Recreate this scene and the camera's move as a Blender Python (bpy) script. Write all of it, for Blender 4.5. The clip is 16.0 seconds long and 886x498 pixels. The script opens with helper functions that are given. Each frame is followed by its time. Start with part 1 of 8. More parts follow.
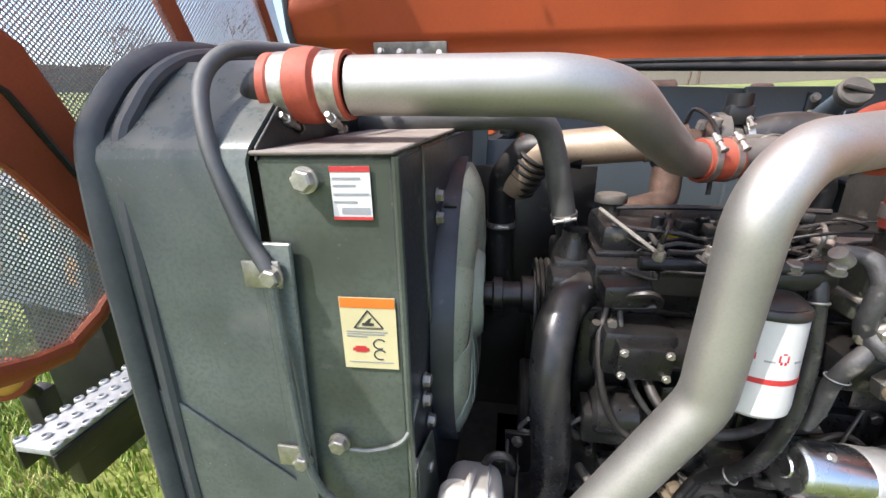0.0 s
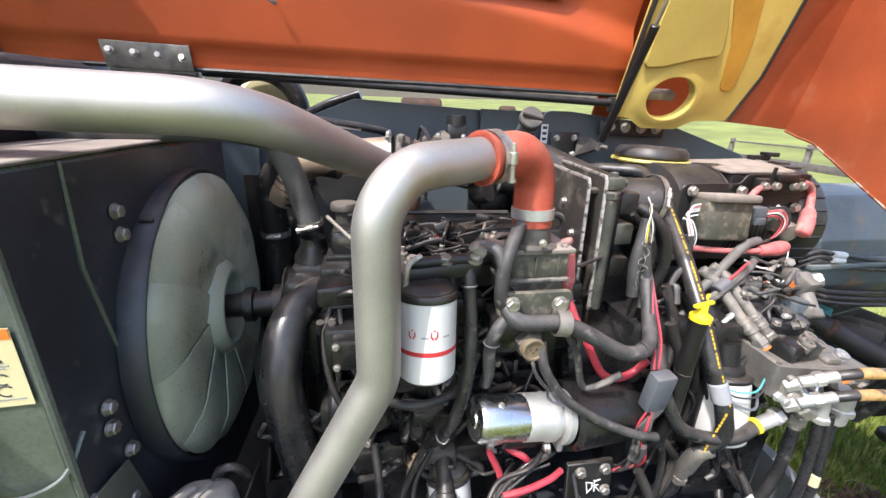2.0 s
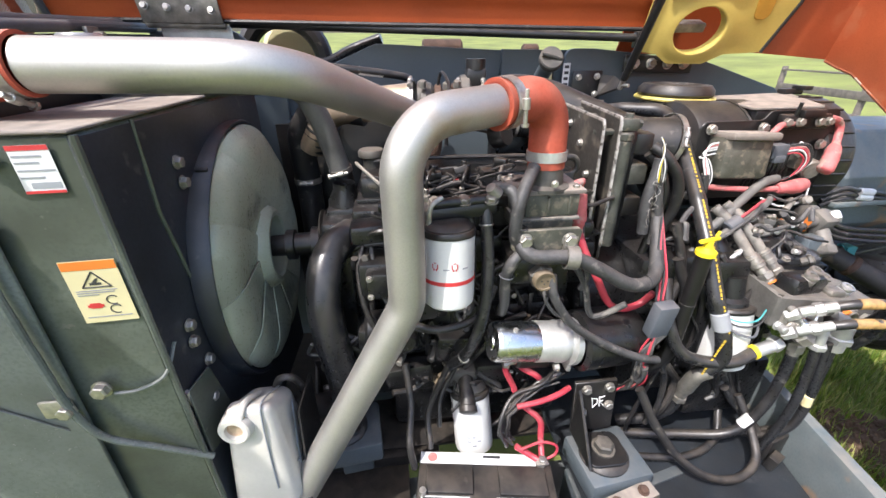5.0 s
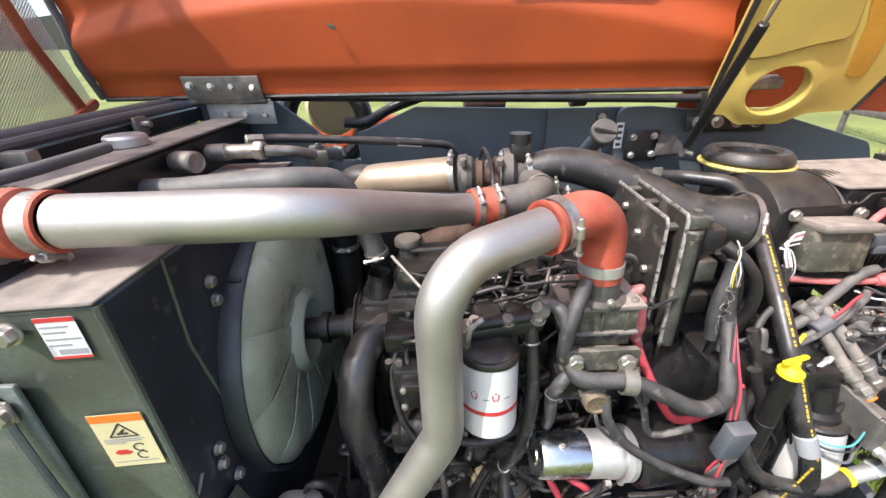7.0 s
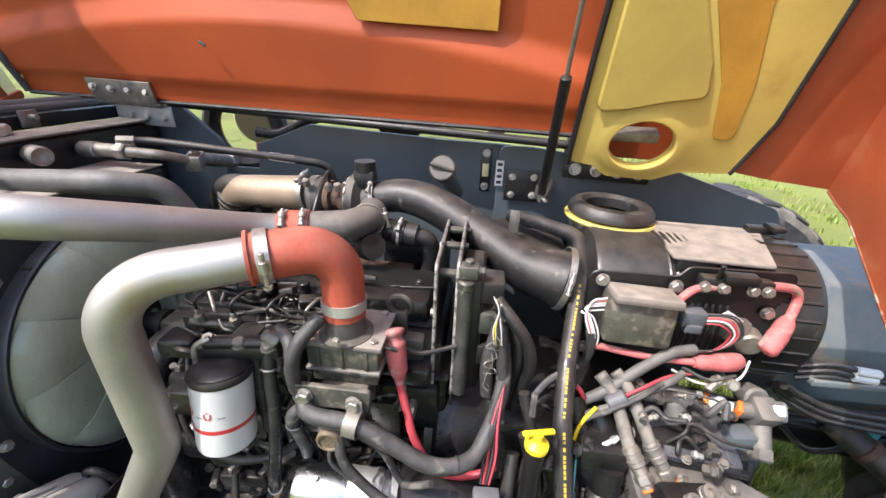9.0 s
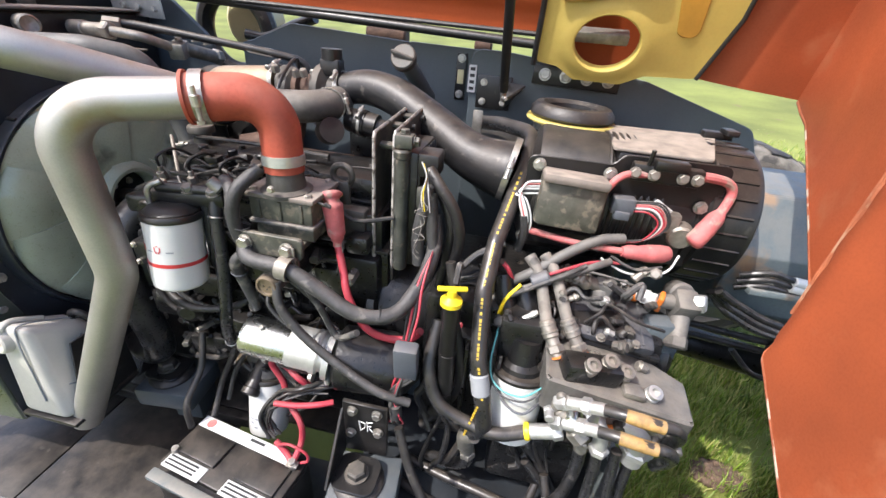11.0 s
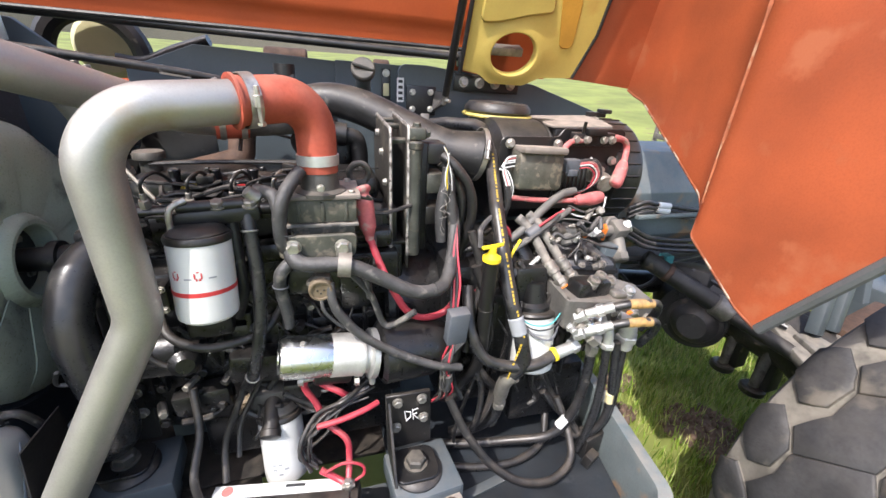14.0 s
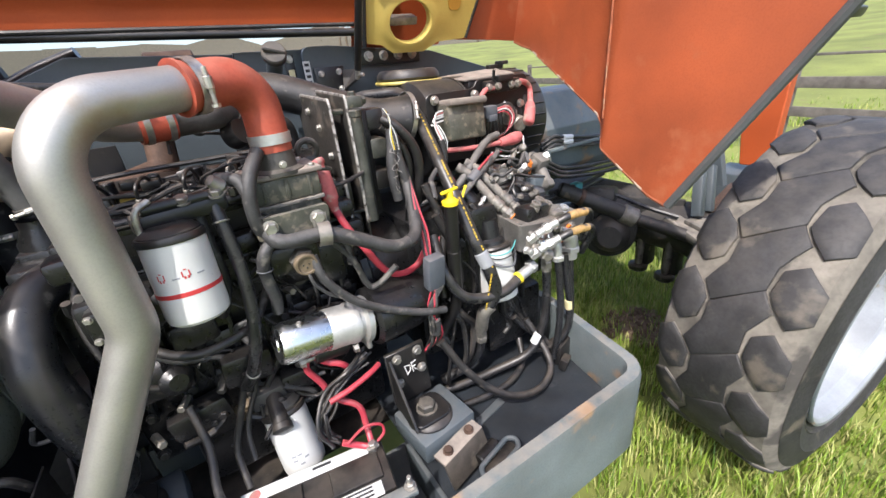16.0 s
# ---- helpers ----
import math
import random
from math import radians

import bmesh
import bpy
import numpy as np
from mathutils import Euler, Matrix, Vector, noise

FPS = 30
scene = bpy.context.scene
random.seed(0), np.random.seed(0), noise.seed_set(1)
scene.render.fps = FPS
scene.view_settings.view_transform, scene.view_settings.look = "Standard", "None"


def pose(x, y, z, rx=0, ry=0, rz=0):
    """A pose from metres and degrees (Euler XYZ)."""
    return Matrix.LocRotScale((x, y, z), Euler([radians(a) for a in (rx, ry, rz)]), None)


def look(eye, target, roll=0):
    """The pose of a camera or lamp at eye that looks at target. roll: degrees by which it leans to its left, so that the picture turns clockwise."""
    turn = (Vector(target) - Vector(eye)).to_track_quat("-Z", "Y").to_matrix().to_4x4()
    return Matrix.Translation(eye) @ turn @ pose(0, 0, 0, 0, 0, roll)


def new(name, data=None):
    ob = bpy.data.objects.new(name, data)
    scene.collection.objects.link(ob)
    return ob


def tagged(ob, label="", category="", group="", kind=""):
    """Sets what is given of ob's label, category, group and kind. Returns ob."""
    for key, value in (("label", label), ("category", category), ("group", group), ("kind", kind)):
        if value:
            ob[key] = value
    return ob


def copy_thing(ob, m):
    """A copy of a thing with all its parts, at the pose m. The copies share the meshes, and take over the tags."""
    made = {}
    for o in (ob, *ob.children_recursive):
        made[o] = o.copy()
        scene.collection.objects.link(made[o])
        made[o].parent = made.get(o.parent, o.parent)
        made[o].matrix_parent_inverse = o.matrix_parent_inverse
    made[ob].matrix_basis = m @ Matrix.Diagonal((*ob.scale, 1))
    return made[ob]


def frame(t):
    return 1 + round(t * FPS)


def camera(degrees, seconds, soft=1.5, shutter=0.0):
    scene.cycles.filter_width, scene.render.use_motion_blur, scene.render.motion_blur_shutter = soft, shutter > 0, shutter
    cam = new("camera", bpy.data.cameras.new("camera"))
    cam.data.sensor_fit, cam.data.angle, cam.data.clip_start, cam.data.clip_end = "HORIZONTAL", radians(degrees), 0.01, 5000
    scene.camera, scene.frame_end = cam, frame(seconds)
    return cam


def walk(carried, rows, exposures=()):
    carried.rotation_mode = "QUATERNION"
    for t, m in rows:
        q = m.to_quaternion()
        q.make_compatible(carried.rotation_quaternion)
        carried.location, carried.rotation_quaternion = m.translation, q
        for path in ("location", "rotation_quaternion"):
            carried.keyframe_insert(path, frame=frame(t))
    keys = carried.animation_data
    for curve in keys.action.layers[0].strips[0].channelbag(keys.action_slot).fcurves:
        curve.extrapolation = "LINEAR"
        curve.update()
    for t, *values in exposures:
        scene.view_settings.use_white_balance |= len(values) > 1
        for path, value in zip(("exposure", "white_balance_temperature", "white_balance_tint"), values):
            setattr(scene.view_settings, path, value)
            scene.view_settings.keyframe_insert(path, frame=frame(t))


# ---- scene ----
cam = camera(96.5, 16.0)
PATH = [
    (0, (0.0037, -0.0055, 1.6161), (-0.3074, 1.8501, 0.9380), -0.94),
    (0.5, (-0.0005, -0.0013, 1.5641), (-0.2113, 1.8125, 0.7482), -1.01),
    (1, (0.0356, -0.0060, 1.5401), (-0.0348, 1.8146, 0.7151), -0.70),
    (1.5, (0.1841, -0.0208, 1.5713), (0.2939, 1.8258, 0.8111), 0.45),
    (2, (0.3114, -0.0610, 1.6415), (0.6592, 1.7976, 0.9899), 1.80),
    (2.5, (0.3242, -0.1048, 1.6976), (0.8704, 1.7269, 1.1090), 1.82),
    (3, (0.3324, -0.1394, 1.7107), (1.0262, 1.6239, 1.0709), 0.94),
    (3.5, (0.3466, -0.1471, 1.7012), (1.0310, 1.5785, 0.9570), -0.15),
    (4, (0.3608, -0.1405, 1.6846), (0.9302, 1.5842, 0.8472), -0.63),
    (4.5, (0.3471, -0.1458, 1.6727), (0.7209, 1.6028, 0.7767), -0.53),
    (4.7, (0.3308, -0.1506, 1.6584), (0.6246, 1.6073, 0.7508), -0.36),
    (6.8, (0.2690, 0.0004, 1.8186), (0.2994, 1.8032, 0.9531), -1.49),
    (7, (0.3239, 0.0199, 1.8411), (0.3409, 1.8137, 0.9567), -2.33),
    (7.5, (0.4856, 0.0386, 1.8688), (0.4794, 1.8301, 0.9798), -2.33),
    (8, (0.6243, 0.0481, 1.8661), (0.5769, 1.8453, 0.9899), -1.59),
    (8.5, (0.7037, 0.0852, 1.8798), (0.6323, 1.9001, 1.0426), 0.37),
    (9, (0.9084, 0.0619, 1.8818), (0.7240, 1.8717, 1.0508), 2.48),
    (9.5, (1.0573, 0.0468, 1.8406), (0.7989, 1.8135, 0.9394), 5.08),
    (10, (1.1218, 0.0237, 1.7805), (0.8354, 1.7284, 0.7745), 6.06),
    (10.2, (1.1403, 0.0048, 1.7677), (0.8466, 1.6956, 0.7406), 5.77),
    (12.3, (0.9914, -0.0947, 1.6981), (0.9026, 1.6869, 0.7936), 1.39),
    (12.5, (0.9225, -0.1096, 1.7015), (0.9353, 1.6766, 0.8019), 2.14),
    (13, (0.7650, -0.1175, 1.6711), (0.9948, 1.6468, 0.7577), 2.37),
    (13.5, (0.6894, -0.1521, 1.6477), (1.1110, 1.5866, 0.7537), 2.95),
    (14, (0.6614, -0.1990, 1.6303), (1.2082, 1.5485, 0.8257), 3.40),
    (14.5, (0.5955, -0.2601, 1.5973), (1.2271, 1.4688, 0.8151), 2.43),
    (15, (0.5718, -0.3899, 1.5600), (1.3810, 1.2552, 0.7608), 0.40),
    (15.5, (0.5553, -0.3674, 1.5833), (1.4585, 1.2229, 0.7739), -3.42),
    (16, (0.4909, -0.2512, 1.5652), (1.4119, 1.3056, 0.7120), -5.82),
]
walk(cam, [(t, look(eye, target, roll)) for t, eye, target, roll in PATH], [(0.0, 1.45, 6100, 13), (1.5, 1.53, 6050, 13), (3.0, 1.46, 6100, 13), (4.7, 1.46, 6100, 13), (7.0, 1.43, 6150, 13), (8.5, 1.37, 6150, 13), (10.0, 1.38, 6150, 13), (12.5, 1.42, 6150, 13), (14.3, 1.44, 6150, 13), (15.0, 1.31, 6150, 13), (16.0, 1.25, 6150, 13)])

# world, sun
world = bpy.data.worlds.new("sky")
scene.world = world
world.use_nodes = True
wn = world.node_tree
sky = wn.nodes.new("ShaderNodeTexSky")
sky.sky_type, sky.sun_disc = "NISHITA", False
SUN_AT = Vector((-0.46, -0.40, 0.79)).normalized()
sky.sun_elevation = math.asin(SUN_AT.z)
sky.sun_rotation = math.atan2(SUN_AT.x, SUN_AT.y)
sky.dust_density = 3.0
wn.links.new(sky.outputs[0], wn.nodes["Background"].inputs[0])
wn.nodes["Background"].inputs[1].default_value = 0.15
sun = bpy.data.lights.new("sun", "SUN")
sun.energy, sun.angle, sun.color = 2.4, radians(0.7), (1.0, 0.94, 0.85)
sun_ob = new("sun", sun)
sun_ob.matrix_world = look(SUN_AT * 30, (0, 0, 0))


# ---- materials ----
def mat(name, color, rough=0.5, metal=0.0, var=0.15, scale=9.0, dust=0.0, dust_color=(0.30, 0.24, 0.18), bump=0.15, fine=140.0, spots=None, coat=0.0, clear=0.0, rand=0.0):
    """A painted, cast or rubber surface: two scales of mottling, dust on what faces up, fine relief."""
    m = bpy.data.materials.new(name)
    m.use_nodes = True
    nt = m.node_tree
    N, L = nt.nodes, nt.links
    b = N["Principled BSDF"]
    co = N.new("ShaderNodeTexCoord").outputs["Object"]

    def noise_at(s, detail=4.0):
        n = N.new("ShaderNodeTexNoise")
        n.inputs["Scale"].default_value, n.inputs["Detail"].default_value = s, detail
        L.new(co, n.inputs["Vector"])
        return n.outputs["Fac"]

    def ramp(fac, lo, hi):
        r = N.new("ShaderNodeMapRange")
        r.inputs["From Min"].default_value, r.inputs["From Max"].default_value = lo, hi
        L.new(fac, r.inputs["Value"])
        return r.outputs["Result"]

    def mix(fac, a, c):
        x = N.new("ShaderNodeMix")
        x.data_type = "RGBA"
        for sock, val in ((x.inputs["Factor"], fac), (x.inputs["A"], a), (x.inputs["B"], c)):
            if isinstance(val, (tuple, list)):
                sock.default_value = (*val, 1)
            elif isinstance(val, float):
                sock.default_value = val
            else:
                L.new(val, sock)
        return x.outputs["Result"]

    def times(a, c):
        x = N.new("ShaderNodeMath")
        x.operation = "MULTIPLY"
        for sock, val in zip(x.inputs, (a, c)):
            if isinstance(val, float):
                sock.default_value = val
            else:
                L.new(val, sock)
        return x.outputs[0]

    big, small = noise_at(scale), noise_at(fine, 6.0)
    col = mix(ramp(big, 0.3, 0.7), tuple(c * (1 - var) for c in color), tuple(min(1.0, c * (1 + var)) for c in color))
    col = mix(times(ramp(small, 0.45, 0.75), var), col, tuple(c * 0.6 for c in color))
    if rand:
        oi = N.new("ShaderNodeObjectInfo")
        col = mix(times(oi.outputs["Random"], rand), col, tuple(c * 0.55 for c in color))
    rgh = N.new("ShaderNodeMapRange")
    rgh.inputs["To Min"].default_value, rgh.inputs["To Max"].default_value = max(0.03, rough - 0.10), min(1.0, rough + 0.14)
    L.new(small, rgh.inputs["Value"])
    rough_out = rgh.outputs["Result"]
    if spots:
        s_col, s_scale, s_lo = spots
        col = mix(ramp(noise_at(s_scale, 8.0), s_lo, s_lo + 0.08), col, s_col)
    if dust:
        g = N.new("ShaderNodeNewGeometry")
        sep = N.new("ShaderNodeSeparateXYZ")
        L.new(g.outputs["Normal"], sep.inputs[0])
        d = times(times(ramp(sep.outputs["Z"], -0.1, 1.0), ramp(noise_at(22.0, 6.0), 0.25, 0.62)), dust)
        col = mix(d, col, dust_color)
        rr = N.new("ShaderNodeMix")
        L.new(d, rr.inputs["Factor"])
        L.new(rough_out, rr.inputs["A"])
        rr.inputs["B"].default_value = 0.9
        rough_out = rr.outputs["Result"]
    L.new(col, b.inputs["Base Color"])
    L.new(rough_out, b.inputs["Roughness"])
    b.inputs["Metallic"].default_value = metal
    b.inputs["Coat Weight"].default_value = coat
    b.inputs["Transmission Weight"].default_value = clear
    if bump:
        bp = N.new("ShaderNodeBump")
        bp.inputs["Strength"].default_value, bp.inputs["Distance"].default_value = bump, 0.002
        L.new(small, bp.inputs["Height"])
        L.new(bp.outputs[0], b.inputs["Normal"])
    return m


ORANGE = mat("orange_paint", (0.375, 0.067, 0.013), 0.55, var=0.14, scale=3.0, bump=0.05, spots=((0.34, 0.11, 0.045), 4.0, 0.66))
ORANGE_DUSTY = mat("dusty_orange_paint", (0.315, 0.066, 0.019), 0.60, var=0.24, scale=4.5, bump=0.12, fine=220.0, spots=((0.35, 0.100, 0.040), 7.0, 0.60))
WORN_EDGE = mat("chipped_orange_edge", (0.30, 0.085, 0.035), 0.7, var=0.3, scale=20.0, bump=0.3, spots=((0.42, 0.34, 0.26), 22.0, 0.50))
FOLD = mat("scuffed_fold", (0.34, 0.105, 0.045), 0.7, var=0.3, scale=30.0, bump=0.2, spots=((0.36, 0.20, 0.12), 26.0, 0.56))
BAND = mat("yellow_rubber_band", (0.55, 0.45, 0.12), 0.5, var=0.2, scale=30.0, bump=0.05)
YELLOW = mat("cream_yellow_primer", (0.48, 0.36, 0.085), 0.5, var=0.12, scale=5.0, bump=0.06, spots=((0.42, 0.27, 0.06), 4.0, 0.64))
AMBER = mat("amber_panel", (0.46, 0.24, 0.03), 0.5, var=0.2)
GREY = mat("slate_grey_paint", (0.068, 0.085, 0.096), 0.40, var=0.15, scale=4.0, dust=0.15, bump=0.08)
GREY_LIGHT = mat("weathered_grey_paint", (0.115, 0.14, 0.145), 0.42, var=0.3, scale=4.0, dust=0.4, dust_color=(0.34, 0.28, 0.21), bump=0.1, spots=((0.27, 0.17, 0.095), 7.0, 0.60))
SLATE = mat("oily_slate_floor", (0.019, 0.024, 0.030), 0.36, var=0.4, scale=6.0, dust=0.03, bump=0.1, spots=((0.05, 0.052, 0.055), 12.0, 0.62))
PANEL = mat("black_green_panel_paint", (0.070, 0.082, 0.068), 0.17, var=0.5, scale=4.0, dust=0.2, bump=0.04, spots=((0.12, 0.12, 0.105), 30.0, 0.66))
SHROUD = mat("dark_blue_grey", (0.026, 0.030, 0.038), 0.34, var=0.4, scale=7.0, dust=0.15, bump=0.05, spots=((0.08, 0.08, 0.078), 24.0, 0.64))
COWL = mat("dusty_grey_cowl_paint", (0.108, 0.123, 0.114), 0.20, var=0.55, scale=3.5, dust=0.22, bump=0.05, spots=((0.17, 0.175, 0.165), 5.5, 0.60))
BLACK = mat("black_steel", (0.010, 0.010, 0.0105), 0.34, var=0.4, dust=0.15, bump=0.22, spots=((0.045, 0.041, 0.036), 26.0, 0.65))
CAST = mat("black_cast_iron", (0.0075, 0.008, 0.009), 0.28, var=0.5, scale=16.0, dust=0.05, bump=0.6, fine=90.0, spots=((0.055, 0.048, 0.040), 24.0, 0.66))
BLACK_DUSTY = mat("dusty_black_steel", (0.028, 0.026, 0.023), 0.5, var=0.4, scale=10.0, dust=0.5, dust_color=(0.20, 0.165, 0.13), bump=0.25, spots=((0.095, 0.082, 0.066), 14.0, 0.57))
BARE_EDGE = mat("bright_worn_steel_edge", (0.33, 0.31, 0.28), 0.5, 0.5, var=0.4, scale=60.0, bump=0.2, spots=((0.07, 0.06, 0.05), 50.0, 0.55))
OLIVE = mat("dusty_olive_steel", (0.055, 0.058, 0.050), 0.38, 0.2, var=0.4, scale=22.0, dust=0.4, dust_color=(0.24, 0.20, 0.16), bump=0.2, spots=((0.15, 0.13, 0.10), 36.0, 0.60))
AXLE = mat("muddy_black_axle", (0.020, 0.020, 0.021), 0.5, var=0.5, scale=9.0, dust=0.4, dust_color=(0.13, 0.105, 0.08), bump=0.5, fine=60.0, spots=((0.10, 0.08, 0.06), 16.0, 0.61))
CAST_DUSTY = mat("dusty_cast_metal", (0.036, 0.035, 0.031), 0.5, var=0.35, scale=16.0, dust=0.42, dust_color=(0.26, 0.22, 0.175), bump=0.4)
CAST_PALE = mat("dust_caked_alloy", (0.105, 0.100, 0.092), 0.55, 0.3, var=0.35, scale=18.0, dust=0.5, dust_color=(0.30, 0.26, 0.21), bump=0.3)
ALU = mat("aluminised_steel", (0.43, 0.417, 0.387), 0.49, 0.85, var=0.16, scale=6.0, bump=0.04, fine=260.0, spots=((0.42, 0.36, 0.28), 6.0, 0.62), dust=0.2, dust_color=(0.36, 0.30, 0.24))
CHROME = mat("zinc_plate", (0.66, 0.67, 0.66), 0.25, 1.0, var=0.1, bump=0.01, fine=30.0)
BOLT = mat("zinc_bolt", (0.46, 0.445, 0.41), 0.42, 0.9, var=0.3, scale=60.0, bump=0.15, dust=0.4)
ALU_CAST = mat("cast_aluminium", (0.55, 0.55, 0.53), 0.48, 0.8, var=0.15, scale=20.0, bump=0.3, dust=0.3)
STEEL = mat("dull_fitting_steel", (0.27, 0.255, 0.225), 0.46, 0.7, var=0.25, scale=40.0, bump=0.2, dust=0.4)
HEAT = mat("heat_tanned_pipe", (0.40, 0.31, 0.22), 0.42, 0.55, var=0.25, scale=7.0, bump=0.05, dust=0.4)
RUST = mat("rusty_iron", (0.085, 0.05, 0.034), 0.75, 0.2, var=0.4, scale=30.0, bump=0.6)
RUBBER = mat("black_rubber", (0.012, 0.012, 0.013), 0.42, var=0.4, scale=24.0, dust=0.2, bump=0.25, spots=((0.08, 0.072, 0.063), 30.0, 0.62))
HOSE = mat("smooth_black_hose", (0.015, 0.016, 0.018), 0.27, var=0.4, scale=20.0, dust=0.18, bump=0.12, spots=((0.075, 0.07, 0.064), 26.0, 0.63))
SEAL = mat("grey_rubber_seal", (0.075, 0.079, 0.082), 0.55, var=0.25, dust=0.25, bump=0.2)
LOOM = mat("dusty_grey_conduit", (0.034, 0.034, 0.035), 0.48, var=0.45, scale=26.0, dust=0.4, dust_color=(0.19, 0.17, 0.15), bump=0.7, fine=130.0, spots=((0.13, 0.12, 0.105), 34.0, 0.60))
RED_HOSE = mat("red_silicone", (0.36, 0.066, 0.034), 0.62, var=0.32, scale=12.0, dust=0.35, dust_color=(0.44, 0.25, 0.18), bump=0.15)
RED = mat("red_cable", (0.40, 0.035, 0.055), 0.42, var=0.2, dust=0.2, bump=0.05)
PINK = mat("dusty_red_boot", (0.44, 0.105, 0.105), 0.6, var=0.3, scale=25.0, dust=0.5, dust_color=(0.36, 0.24, 0.20), spots=((0.34, 0.22, 0.185), 34.0, 0.54))
WHITE = mat("white_enamel", (0.56, 0.56, 0.535), 0.30, var=0.06, scale=8.0, bump=0.02, spots=((0.5, 0.45, 0.37), 18.0, 0.70))
LABEL = mat("white_label", (0.62, 0.62, 0.60), 0.45, var=0.05, bump=0.0)
LABEL_CREAM = mat("cream_label", (0.54, 0.48, 0.27), 0.45, var=0.06, bump=0.0)
PRINT = mat("black_print", (0.03, 0.03, 0.03), 0.6, var=0.1, bump=0.0)
PRINT_GREY = mat("grey_print", (0.25, 0.26, 0.27), 0.6, var=0.1, bump=0.0)
PRINT_RED = mat("red_print", (0.44, 0.03, 0.03), 0.5, var=0.1, bump=0.0)
PRINT_ORANGE = mat("orange_print", (0.62, 0.17, 0.02), 0.5, var=0.1, bump=0.0)
PRINT_YELLOW = mat("yellow_print", (0.50, 0.34, 0.03), 0.5, var=0.1, bump=0.0)
GREY_HOSE = mat("pale_dusty_hose", (0.085, 0.084, 0.08), 0.5, var=0.3, scale=14.0, dust=0.4, dust_color=(0.28, 0.25, 0.21), bump=0.3)
PUMP = mat("dusty_blue_black_casting", (0.030, 0.034, 0.042), 0.45, var=0.4, scale=14.0, dust=0.35, dust_color=(0.20, 0.18, 0.16), bump=0.3)
GALVANISED = mat("galvanised_tread_plate", (0.36, 0.37, 0.37), 0.5, 0.5, var=0.25, scale=20.0, dust=0.3, bump=0.2)
SUCTION = mat("tan_dusted_hose", (0.13, 0.122, 0.108), 0.6, var=0.4, scale=20.0, dust=0.55, dust_color=(0.36, 0.31, 0.25), bump=0.35, spots=((0.06, 0.057, 0.053), 26.0, 0.58))
TANK = mat("milky_plastic", (0.50, 0.48, 0.43), 0.35, var=0.1, scale=10.0, bump=0.05, dust=0.3, dust_color=(0.45, 0.38, 0.3))
FAN = mat("pale_green_fan_plastic", (0.41, 0.44, 0.325), 0.28, var=0.3, scale=4.0, bump=0.04, spots=((0.20, 0.21, 0.16), 6.0, 0.58))
DIP = mat("yellow_plastic", (0.80, 0.62, 0.02), 0.4, var=0.1, bump=0.05)
RELAY = mat("grey_plastic", (0.075, 0.085, 0.10), 0.5, var=0.15, dust=0.25)
FUSE = mat("dusty_olive_plastic", (0.050, 0.052, 0.040), 0.5, var=0.4, scale=30.0, dust=0.5, dust_color=(0.30, 0.255, 0.20), bump=0.3, spots=((0.135, 0.118, 0.088), 45.0, 0.56))
DUSTED = mat("brown_dusted_plate", (0.16, 0.138, 0.118), 0.8, var=0.25, scale=12.0, dust=0.75, dust_color=(0.36, 0.305, 0.25), bump=0.2)
TEAL = mat("teal_plastic", (0.08, 0.33, 0.33), 0.45)
BRASS = mat("brass_sensor", (0.19, 0.145, 0.09), 0.6, 0.35, var=0.3, dust=0.4)
TYRE = mat("worn_tyre_rubber", (0.024, 0.0235, 0.0245), 0.62, var=0.5, scale=12.0, bump=0.7, fine=90.0, spots=((0.10, 0.085, 0.066), 7.0, 0.57), dust=0.3, dust_color=(0.15, 0.132, 0.112), rand=0.25)
TYRE_GROOVE = mat("dusty_tyre_groove", (0.165, 0.148, 0.122), 0.9, var=0.45, scale=9.0, bump=0.6, fine=60.0, spots=((0.06, 0.054, 0.047), 6.0, 0.53))
RIM = mat("white_rim_paint", (0.29, 0.31, 0.335), 0.35, var=0.2, scale=6.0, bump=0.08, spots=((0.22, 0.18, 0.13), 10.0, 0.62))
SOIL = mat("crumbled_soil", (0.13, 0.085, 0.058), 0.95, var=0.4, scale=14.0, bump=0.8, fine=90.0)
WOOD = mat("weathered_fence_wood", (0.13, 0.11, 0.095), 0.85, var=0.3, bump=0.4)
BARK = mat("bark", (0.12, 0.09, 0.065), 0.9, var=0.3, bump=0.5)
TWIG = mat("bare_twigs", (0.14, 0.125, 0.10), 0.9, var=0.25)


def grass_material():
    m = bpy.data.materials.new("grass_blades")
    m.use_nodes = True
    nt = m.node_tree
    b = nt.nodes["Principled BSDF"]
    g = nt.nodes.new("ShaderNodeNewGeometry")
    r = nt.nodes.new("ShaderNodeValToRGB")
    r.color_ramp.elements[0].color = (0.075, 0.145, 0.012, 1)
    r.color_ramp.elements[1].color = (0.42, 0.38, 0.15, 1)
    e = r.color_ramp.elements.new(0.52)
    e.color = (0.22, 0.32, 0.03, 1)
    nt.links.new(g.outputs["Random Per Island"], r.inputs[0])
    nt.links.new(r.outputs[0], b.inputs["Base Color"])
    b.inputs["Roughness"].default_value = 0.55
    return m


def ground_material():
    m = mat("meadow", (0.165, 0.185, 0.040), 0.95, var=0.35, scale=0.45, bump=0.3, fine=18.0, spots=((0.16, 0.125, 0.06), 1.3, 0.64))
    return m


